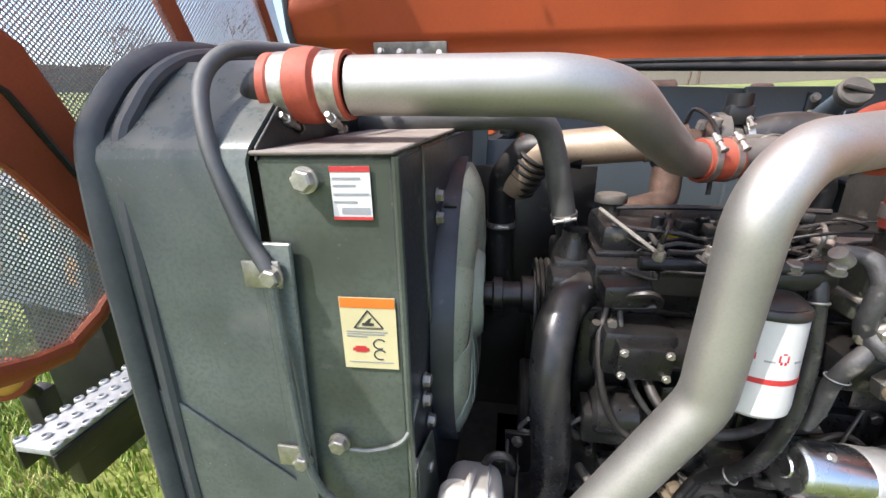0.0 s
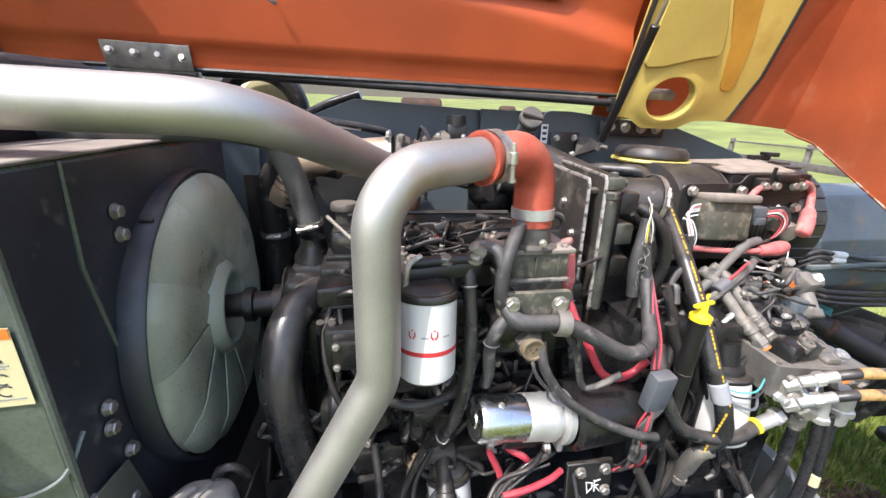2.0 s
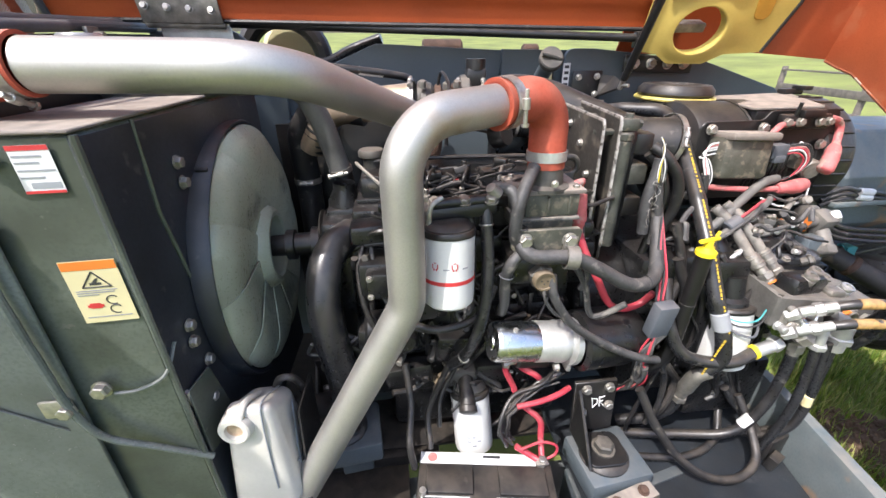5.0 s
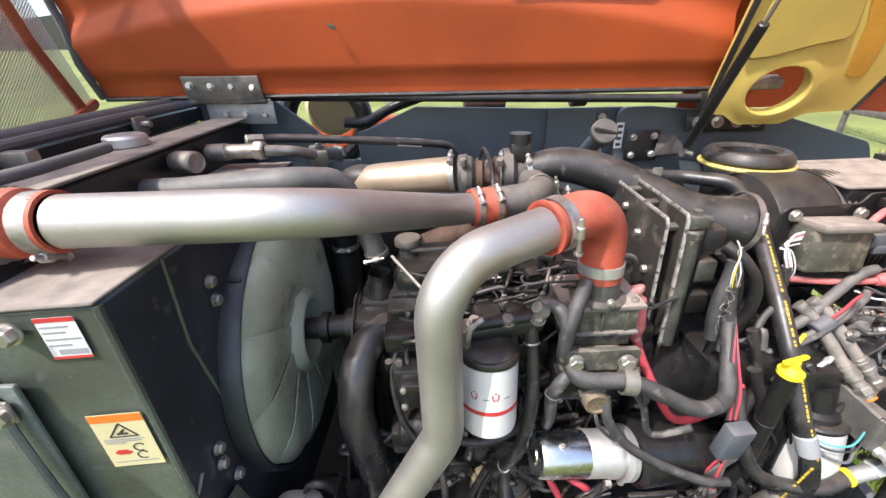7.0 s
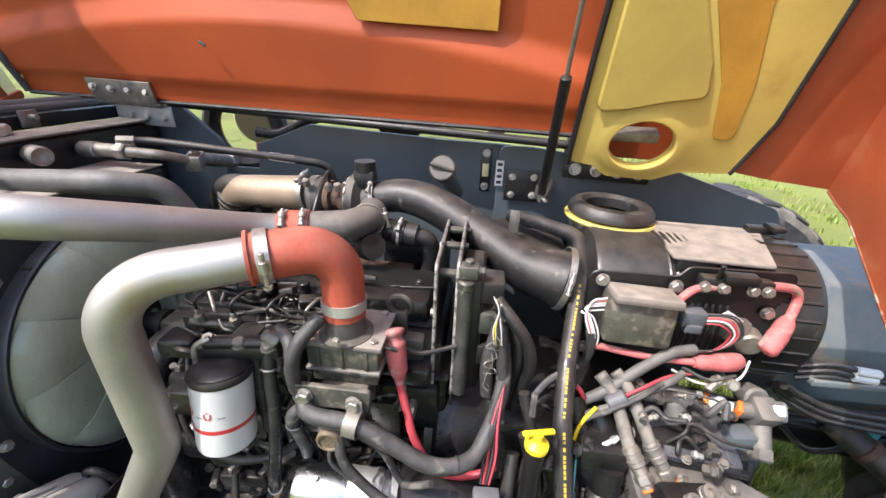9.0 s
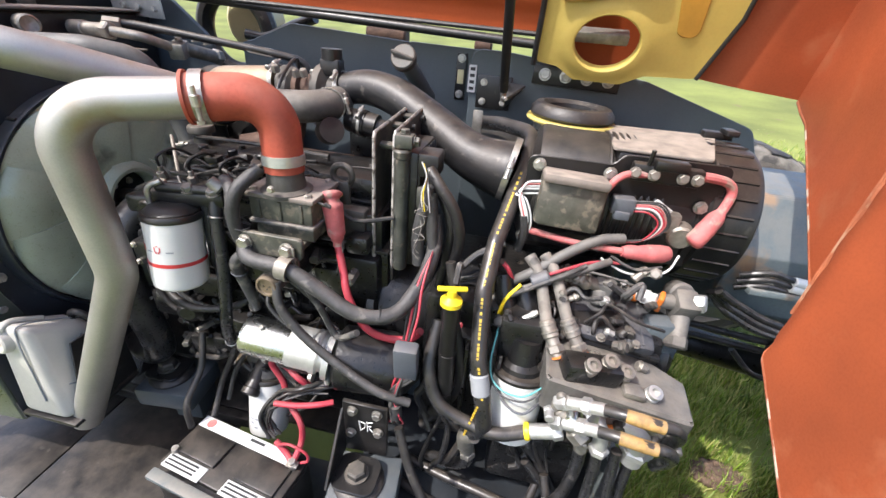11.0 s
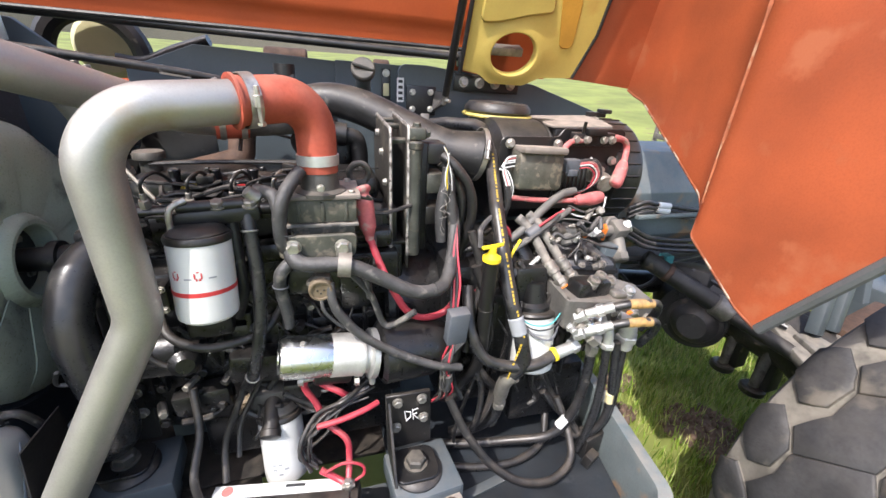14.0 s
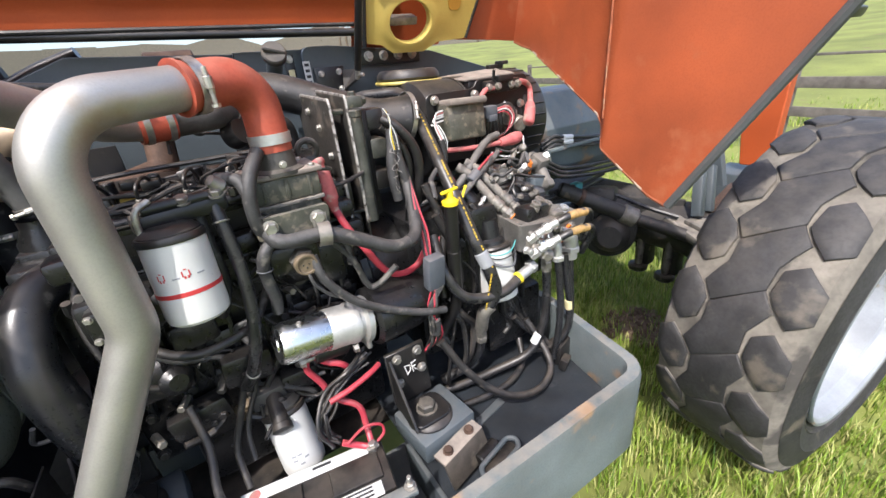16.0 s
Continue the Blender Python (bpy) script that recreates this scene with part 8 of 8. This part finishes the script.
    part("cap", Form().turn([(0.03, -0.012), (0.036, -0.008), (0.036, 0.008), (0.032, 0.012), (0, 0.012)], b, (b - a), 26).box(b + (b - a).normalized() * 0.016, (0.065, 0.012, 0.010), 0.003, (0, 15, 0)), CAST_DUSTY, gp, "steel cap with a lever")
    sp = thing("sight_strip", "black strip with bolts and a yellow indicator beside a printed label", "indicator", (0.905, 1.43, 1.56))
    part("strip", Form().box((0.905, 1.436, 1.565), (0.036, 0.008, 0.15), 0.003), BLACK, sp)
    part("indicator", Form().box((0.905, 1.43, 1.567), (0.022, 0.006, 0.045), 0.003), LABEL_CREAM, sp)
    bolts_on(sp, [(0.905, 1.431, 1.625), (0.905, 1.431, 1.51)], (0, -1, 0), 0.010)
    part("label", Form().box((0.952, 1.384, 1.57), (0.026, 0.002, 0.085), 0), LABEL, sp)
    for k in range(4):
        part("text_bar", Form().box((0.952, 1.3825, 1.60 - .02 * k), (0.016, 0.002, 0.010), 0), PRINT, sp)
    lc = thing("loop_bracket", "black angle with a bolted tab behind the pressure hose", "bracket", (1.0, 1.2, 1.45))
    part("tab", Form().box((1.005, 1.20, 1.47), (0.03, 0.006, 0.07), 0.004), STEEL, lc)
    part("shelf", Form().span((0.90, 1.15, 1.40), (1.16, 1.38, 1.412), 0.003), BLACK, lc)


make_hydraulics()


def make_valve_clutter():
    rng = random.Random(31)
    c = thing("valve_pipework", "small dusty fittings, clips and leads round the valves", "pipework", (1.35, 0.75, 1.15))
    for i in range(34):
        x, y = rng.uniform(1.12, 1.52), rng.uniform(0.70, 0.84)
        z = 1.12 + 0.12 * (y - 0.70) / 0.14 + rng.uniform(-0.06, 0.03)
        d = Vector((rng.uniform(-1, 1), rng.uniform(-1, 0.3), rng.uniform(-0.4, 0.8))).normalized()
        p, l, r = Vector((x, y, z)), rng.uniform(0.02, 0.05), rng.uniform(0.006, 0.013)
        f = Form().rod(p, p + d * l, r, 10).rod(p + d * l * 0.55, p + d * l * 0.85, r * 1.35, 6)
        part("fitting", f, rng.choice((STEEL, BLACK, CAST_DUSTY, STEEL, ALU_CAST, BLACK)), c)
    for i in range(22):
        x, y, z = rng.uniform(1.02, 1.40), rng.uniform(0.70, 0.82), rng.uniform(1.05, 1.24)
        p = [(x, y, z)]
        for _ in range(4):
            x, y, z = x + rng.uniform(-.03, .07), min(.86, max(.68, y + rng.uniform(-.03, .03))), z + rng.uniform(-.05, .04)
            p.append((x, y, z))
        part("lead", Form().hose(p, rng.choice((0.0025, 0.004, 0.006, 0.008)), 7, 6), rng.choice((RUBBER, LOOM, LOOM, HOSE, RED, BLACK)), c)
    for i in range(26):
        x, z = rng.uniform(0.98, 1.46), rng.uniform(0.66, 1.08)
        part("bolt", Form().hexbolt((x, 0.70 + 0.03 * rng.random(), z), (0, -1, 0), rng.uniform(.006, .011)), rng.choice((BLACK, BOLT, CAST_DUSTY)), c)
    for i in range(18):
        x, y, z = rng.uniform(0.98, 1.38), rng.uniform(0.66, 0.70), rng.uniform(0.80, 1.10)
        p = [(x, y, z)]
        for _ in range(4):
            x, y, z = x + rng.uniform(-.03, .04), min(.71, max(.645, y + rng.uniform(-.02, .02))), z - rng.uniform(.03, .10)
            p.append((x, y, max(0.47, z)))
        part("lead", Form().hose(p, rng.choice((0.004, 0.006, 0.009, 0.012)), 8, 6), rng.choice((RUBBER, HOSE, LOOM, RUBBER)), c)


make_valve_clutter()


# ---- wheels and axle ----
def make_wheel():
    c = Vector((0, 0, 0))
    w = thing("road_wheel", "big worn loader tyre with hexagonal lugs on a white rim", "wheel", (0, 0, 0), group="wheels")
    R, half, rr = 0.703, 0.212, 0.445
    prof = [(rr - 0.01, -half + 0.035), (rr + 0.02, -half + 0.010), (rr + 0.034, -half + 0.004), (rr + 0.040, -half - 0.006), (rr + 0.046, -half - 0.004), (rr + 0.075, -half - 0.014), (R - 0.155, -half - 0.018), (R - 0.147, -half - 0.023), (R - 0.137, -half - 0.018), (R - 0.06, -half - 0.004)]
    part("sidewall", Form().turn(prof, c, (0, -1, 0), 72), TYRE, w)
    part("sidewall", Form().turn([(r, -y) for r, y in prof[::-1]], c, (0, -1, 0), 72), TYRE, w)
    crown = [(R - 0.07, -half - 0.004), (R - 0.045, -half + 0.002), (R - 0.014, -half + 0.022), (R, -half + 0.057), (R + 0.002, 0), (R, half - 0.057), (R - 0.014, half - 0.022), (R - 0.045, half - 0.002), (R - 0.07, half + 0.004)]
    tyre = part("tread", Form().turn(crown, c, (0, -1, 0), 72), TYRE_GROOVE, w, "dusty grooves of the tread")
    n = 20
    rng = random.Random(12)
    middle = [(0.068, -5.4), (-0.067, -13.2), (-0.110, -8.4), (-0.068, -1.0), (-0.068, 5.4), (0.067, 13.2), (0.110, 8.4), (0.068, 1.0)]
    shoulder = [(-0.075, 5.4), (-0.080, -0.9), (-0.130, -3.8), (-0.200, 1.8), (-0.206, 9.5), (-0.150, 12.6), (-0.097, 8.6)]

    def lug(a0, corners):
        """A raised block wrapped on the tread and over its shoulder; corners as (across, degrees round)."""
        ring = []
        for (u0, v0), (u1, v1) in zip(corners, corners[1:] + corners[:1]):
            du, dv = rng.uniform(-.002, .002), rng.uniform(-.2, .2)
            ring += [(u0 + du, v0 + dv), ((u0 + u1) / 2, (v0 + v1) / 2)]
        m = len(ring)
        cu, cv = sum(u for u, v in ring) / m, sum(v for u, v in ring) / m

        def at(u, v, h):
            a, s = a0 + math.radians(v), u
            q = max(0.0, abs(s) - 0.150) / 0.072
            y = math.copysign(min(abs(s), 0.150) + (0.066 + h) * math.sin(q), s)
            r = R - 0.066 * (1 - math.cos(q)) + h * math.cos(q)
            return Vector((r * math.cos(a), y, r * math.sin(a)))

        worn = rng.uniform(0.010, 0.014)
        lay = []
        for k, h in ((0.975, -0.010), (0.962, worn * 0.4), (0.945, worn * 0.9), (0.92, worn), (0.55, worn + 0.0005)):
            lay += [at(cu + (u - cu) * k, cv + (v - cv) * k, h) for u, v in ring]
        vs = lay + [at(cu, cv, worn + 0.001)]
        fs = [(i * m + j, i * m + (j + 1) % m, (i + 1) * m + (j + 1) % m, (i + 1) * m + j) for i in range(4) for j in range(m)]
        fs += [(4 * m + j, 4 * m + (j + 1) % m, 5 * m) for j in range(m)]
        return Form().add(vs, fs), m

    for i in range(n):
        a0 = math.radians(148.7 + 360 / n * i)
        for corners in (middle, shoulder, [(-u, -v) for u, v in shoulder]):
            form, m = lug(a0, corners)
            block = part("lug", form, TYRE, tyre, sharp=50)
            block.data.materials.append(TYRE_GROOVE)
            block.data.polygons.foreach_set("material_index", [1 if k < m else 0 for k in range(len(block.data.polygons))])
    part("rim", Form().turn([(rr + 0.004, -half + 0.018), (rr + 0.010, -half + 0.004), (rr - 0.004, -half - 0.004), (rr - 0.018, -half + 0.006), (rr - 0.026, -half + 0.05), (rr - 0.040, -half + 0.06), (rr - 0.046, -half + 0.20), (rr - 0.07, -half + 0.25), (0.20, -half + 0.27), (0.18, -half + 0.25), (0.0, -half + 0.25)][::-1], c, (0, 1, 0), 60), RIM, w, "chalky white painted rim")
    part("rim_edge", Form().ring((0, -half, 0), (0, 1, 0), rr + 0.002, 0.008, 72, 8), GREY_LIGHT, w, "chipped rusty rim edge")
    part("hub", Form().turn([(0.14, 0.0), (0.14, 0.05), (0.11, 0.08), (0.0, 0.09)], Vector((0, -half + 0.25, 0)), (0, -1, 0), 32), RIM, w)
    for k in range(8):
        a = 2 * math.pi * k / 8
        part("wheel_nut", Form().hexbolt((0.175 * math.cos(a), -half + 0.262, 0.175 * math.sin(a)), (0, -1, 0), 0.016), BOLT, w)
    return w


wheel = make_wheel()
wheel.matrix_basis = pose(2.47, 0.130, 0.535, 0.8, 0, -4.5)
far = copy_thing(wheel, pose(2.47, 2.75, 0.535, 0, 40, 180))
tagged(far, "big worn loader tyre on the far side of the machine")


def make_axle():
    a = thing("front_axle", "black front axle with steering cylinder and steel studs", "axle", (2.55, 1.2, 0.4))
    part("beam", Form().sweep([(2.50, 0.36, 0.55), (2.56, 0.52, 0.57), (2.66, 0.70, 0.60), (2.66, 1.02, 0.60), (2.66, 1.10, 0.62), (2.66, 1.9, 0.62), (2.66, 2.5, 0.60)], [0.10, 0.11, 0.135, 0.14, 0.17, 0.17, 0.11], 20), AXLE, a)
    part("differential", Form().turn([(0.0, -0.16), (0.10, -0.15), (0.17, -0.10), (0.20, -0.03), (0.205, 0.03), (0.17, 0.10), (0.12, 0.15), (0, 0.16)], (2.50, 1.16, 0.60), (1, 0.1, 0), 32), AXLE, a, "round black differential housing")
    part("flange", Form().turn([(0.0, 0), (0.15, 0), (0.15, 0.02), (0.0, 0.02)], (2.335, 1.02, 0.62), (-0.9, -0.45, 0.1), 28), AXLE, a)
    for k in range(8):
        t = 2 * math.pi * k / 8
        x, y, z = frame_of((-0.9, -0.45, 0.1))
        part("bolt", Form().hexbolt(Vector((2.335, 1.02, 0.62)) + (x * math.cos(t) + y * math.sin(t)) * 0.125 + z * 0.02, z, 0.010), AXLE, a)
    for k in range(7):
        part("housing_rib", Form().box((2.46 + 0.03 * k, 1.13 - 0.05 * k, 0.64), (0.02, 0.10, 0.26), 0.008, (0, 0, 30)), AXLE, a)
    part("hub_cover", Form().turn([(0.0, 0.05), (0.06, 0.05), (0.085, 0.03), (0.10, 0.0), (0.12, -0.01), (0.12, -0.04)], (2.29, 0.97, 0.62), (-0.85, -0.5, 0.1), 28), AXLE, a)
    part("housing_block", Form().box((2.72, 0.92, 0.58), (0.20, 0.44, 0.26), 0.05, (0, 0, 20)).box((2.36, 1.10, 0.80), (0.22, 0.16, 0.10), 0.02, (0, 12, 30)), AXLE, a)
    part("breather_line", Form().hose([(2.28, 1.06, 0.86), (2.36, 0.98, 0.82), (2.45, 0.88, 0.76), (2.52, 0.74, 0.72)], 0.012, 8), HOSE, a)
    part("steering_cylinder", Form().rod((2.08, 1.16, 0.895), (2.345, 0.915, 0.735), 0.042, 20), AXLE, a)
    part("cylinder_gland", Form().rod((2.32, 0.94, 0.75), (2.375, 0.885, 0.715), 0.052, 20), STEEL, a)
    part("cylinder_gland", Form().rod((2.155, 1.09, 0.85), (2.175, 1.072, 0.838), 0.046, 20), RUST, a)
    part("tie_rod", Form().rod((2.36, 0.90, 0.72), (2.50, 0.60, 0.64), 0.032, 16), AXLE, a)
    part("steering_arm", Form().box((2.50, 0.66, 0.665), (0.10, 0.30, 0.05), 0.015, (8, 0, -22)), SUCTION, a, "dust-caked steering arm")
    part("steering_arm", Form().box((2.58, 0.56, 0.69), (0.20, 0.26, 0.03), 0.008, (6, 0, -14)), SUCTION, a, "dust-caked steering arm")
    part("knuckle", Form().box((2.44, 0.44, 0.60), (0.22, 0.16, 0.06), 0.015), CAST_DUSTY, a)
    part("knuckle", Form().box((2.42, 0.42, 0.38), (0.20, 0.14, 0.06), 0.015), CAST_DUSTY, a)
    for y, x in ((0.955, 2.575), (0.782, 2.565)):
        part("stud", Form().rod((x + .018, y + .012, 0.33), (x - .014, y - .010, 0.59), 0.021, 14), SUCTION, a, "worn dusty steel stud")
        part("stud_foot", Form().rod((x + .018, y + .012, 0.30), (x + .018, y + .012, 0.34), 0.055, 18), RUBBER, a)
        part("stud_bracket", Form().box((x + 0.05, y, 0.47), (0.07, 0.09, 0.26), 0.01, (0, -5, 0)), AXLE, a)
    for x in (2.60, 2.70):
        part("fork_arm", Form().box((x, 0.70, 0.84), (0.05, 0.05, 0.24), 0.008, (-14, 18, 0)), GREY, a)
    part("drive_shaft", Form().rod((1.55, 1.36, 0.74), (2.50, 1.30, 0.64), 0.06, 22), CAST, a)
    part("rust_plate", Form().box((2.95, 0.70, 0.72), (0.50, 0.10, 0.05), 0.01, (0, 0, 12)), RUST, a, "rusty flat bar")
    g = thing("frame_hoses", "black hoses with teal and white clips along the frame", "hydraulic hose", (2.1, 1.02, 1.05))
    for k in range(3):
        part("hose", Form().hose([(1.72, 0.95 + .02 * k, 1.17 - .015 * k), (1.80, 0.975, 1.12 - .02 * k), (1.95, 1.00, 1.06 - .02 * k), (2.3, 1.03, 1.02 - .025 * k), (2.8, 1.06, 1.0 - .025 * k)], 0.011, 10), HOSE, g)
        part("hose", Form().hose([(1.78, 1.0, 1.20 - .02 * k), (1.84, 0.985, 1.225 - .02 * k), (1.92, 0.99, 1.21 - .018 * k), (2.2, 1.0, 1.17 - .018 * k), (2.8, 1.04, 1.13 - .018 * k)], 0.0085, 10), HOSE, g)
    for k in range(2):
        part("sleeve", Form().rod((1.90, 0.987, 1.212 - .02 * k), (1.965, 0.992, 1.203 - .02 * k), 0.0125, 12), LABEL, g)
    part("clip", Form().box((2.22, 1.16, 0.86), (0.05, 0.05, 0.075), 0.006), TEAL, g, "teal plastic clip")
    for z in (0.88, 0.84):
        part("hose", Form().hose([(1.75, 1.15, z + .04), (2.0, 1.16, z + .01), (2.25, 1.16, z), (2.5, 1.2, z)], 0.012, 10), HOSE, g)
    part("hanging_loop", Form().hose([(2.0, 1.2, 0.80), (2.1, 1.18, 0.72), (2.2, 1.18, 0.74), (2.26, 1.2, 0.82)], 0.010, 10), HOSE, g)


make_axle()


def make_surroundings():
    p = thing("boom_upright", "orange steel upright in front of the wheel", "post", (3.4, 0.75, 0.0))
    part("post", Form().prism([(3.40, 0.70, 0.80), (3.40, 0.86, 0.80), (3.40, 0.93, 1.26), (3.40, 0.86, 1.50), (3.40, 0.70, 1.50)], (0.08, 0, 0), 0.006), ORANGE, p)
    part("foot", Form().span((3.3, 0.6, LEVEL), (3.6, 1.0, 0.76), 0.02), GREY, p)
    part("top_cap", Form().box((3.40, 0.62, 1.64), (0.16, 0.26, 0.05), 0.01, (20, 0, 0)), BLACK, p)
    part("eye", Form().rod((3.385, 0.74, 1.42), (3.41, 0.74, 1.42), 0.035, 20), BLACK, p)
    part("fender", Form().prism([(3.05, 0.78, 0.75), (3.05, 1.15, 0.75), (3.05, 1.05, 1.30), (3.05, 0.92, 1.30)], (0.05, 0, 0)), GREY, p)
    s = thing("access_step", "sunlit galvanised access step with cupped non-slip edges", "step", (-1.7, 1.1, 0.2))
    part("tread", Form().span((-1.78, 0.86, 0.42), (-1.62, 1.42, 0.45), 0.006), GALVANISED, s)
    for row, x in enumerate((-1.785, -1.70, -1.615)):
        for k in range(10):
            y = 0.885 + k * 0.056 + 0.028 * (row % 2)
            part("cup", Form().turn([(0.020, 0.0), (0.018, 0.010), (0.012, 0.013), (0.010, 0.004), (0, 0.004)], (x, y, 0.449), (0, 0, 1), 12), GALVANISED, s)
    part("skirt", Form().span((-1.79, 0.86, 0.33), (-1.775, 1.42, 0.42), 0.004).span((-1.625, 0.86, 0.33), (-1.61, 1.42, 0.42), 0.004), BLACK, s)
    part("stringer", Form().span((-1.74, 0.95, 0.16), (-1.66, 1.36, 0.42), 0.01), BLACK, s)
    part("leg", Form().span((-1.73, 1.30, LEVEL), (-1.67, 1.36, 0.42), 0.006), BLACK, s)
    rl = thing("rear_lamp", "round tan lamp lens in an orange bezel", "lamp", (-2.05, 1.05, 0.56))
    part("bezel", Form().turn([(0.062, 0.0), (0.085, -0.01), (0.092, -0.04), (0.085, -0.09), (0.0, -0.09)], (-2.05, 1.05, 0.56), (0.75, -0.60, 0.28), 28), ORANGE_DUSTY, rl)
    part("lens", Form().turn([(0.0, 0.012), (0.04, 0.008), (0.062, -0.004)], (-2.05, 1.05, 0.56), (0.75, -0.60, 0.28), 28), AMBER, rl)
    part("stalk", Form().rod((-2.10, 1.10, 0.52), (-2.25, 1.25, 0.30), 0.03, 12), BLACK, rl)
    part("stalk_foot", Form().span((-2.30, 1.20, LEVEL), (-2.20, 1.30, 0.34), 0.01), BLACK, rl)
    cw = thing("counterweight", "weathered grey counterweight beyond the grille", "counterweight", (-2.4, 1.9, 0.6))
    part("body", Form().prism(outline_round([(-2.75, 1.45, 0.72), (-2.05, 1.45, 0.62), (-1.95, 1.45, 1.15), (-2.25, 1.45, 1.32), (-2.75, 1.45, 1.32)], 0.05, 4), (0, 0.9, 0), 0.02), GREY_LIGHT, cw)
    part("plinth", Form().span((-2.65, 1.55, LEVEL), (-2.15, 2.25, 0.72), 0.02), BLACK, cw)
    l = thing("side_guard", "black steel guard behind the grille", "guard", (-1.0, 1.0, 0.9))
    part("plate", Form().prism([(-1.12, 1.20, 0.92), (-0.86, 1.00, 0.92), (-0.78, 1.00, 1.18), (-0.98, 1.20, 1.25)], (0, 0.02, 0)), BLACK, l)
    part("stay", Form().rod((-1.30, 1.4, 0.30), (-1.0, 1.2, 0.95), 0.03), BLACK, l)
    b = thing("boom_section", "cream drum and orange boom beyond the hood hinge", "boom", (0.0, 1.9, 1.5))
    part("drum", Form().rod((-0.09, 1.72, 1.66), (-0.09, 1.86, 1.66), 0.11, 36), LABEL_CREAM, b, "cream drum")
    part("drum_tyre", Form().ring((-0.10, 1.66, 1.62), (0, 1, 0), 0.15, 0.035, 36, 10), RUBBER, b)
    part("boom_side", Form().span((-0.25, 1.95, 1.40), (0.35, 2.05, 1.585), 0.01), ORANGE, b)
    part("cross_tube", Form().rod((0.45, 1.75, 1.66), (0.62, 1.75, 1.66), 0.04, 18), RUST, b)
    part("cross_tube", Form().rod((0.9, 1.78, 1.65), (0.97, 1.78, 1.65), 0.03, 18), RUST, b)
    part("hose", Form().hose([(-0.02, 1.60, 1.62), (0.06, 1.62, 1.615), (0.16, 1.64, 1.66), (0.28, 1.62, 1.70)], 0.02, 12), HOSE, b)
    part("cab_base", Form().span((-0.9, 2.3, 0.35), (1.9, 3.2, 1.2), 0.05), GREY, b)


make_surroundings()
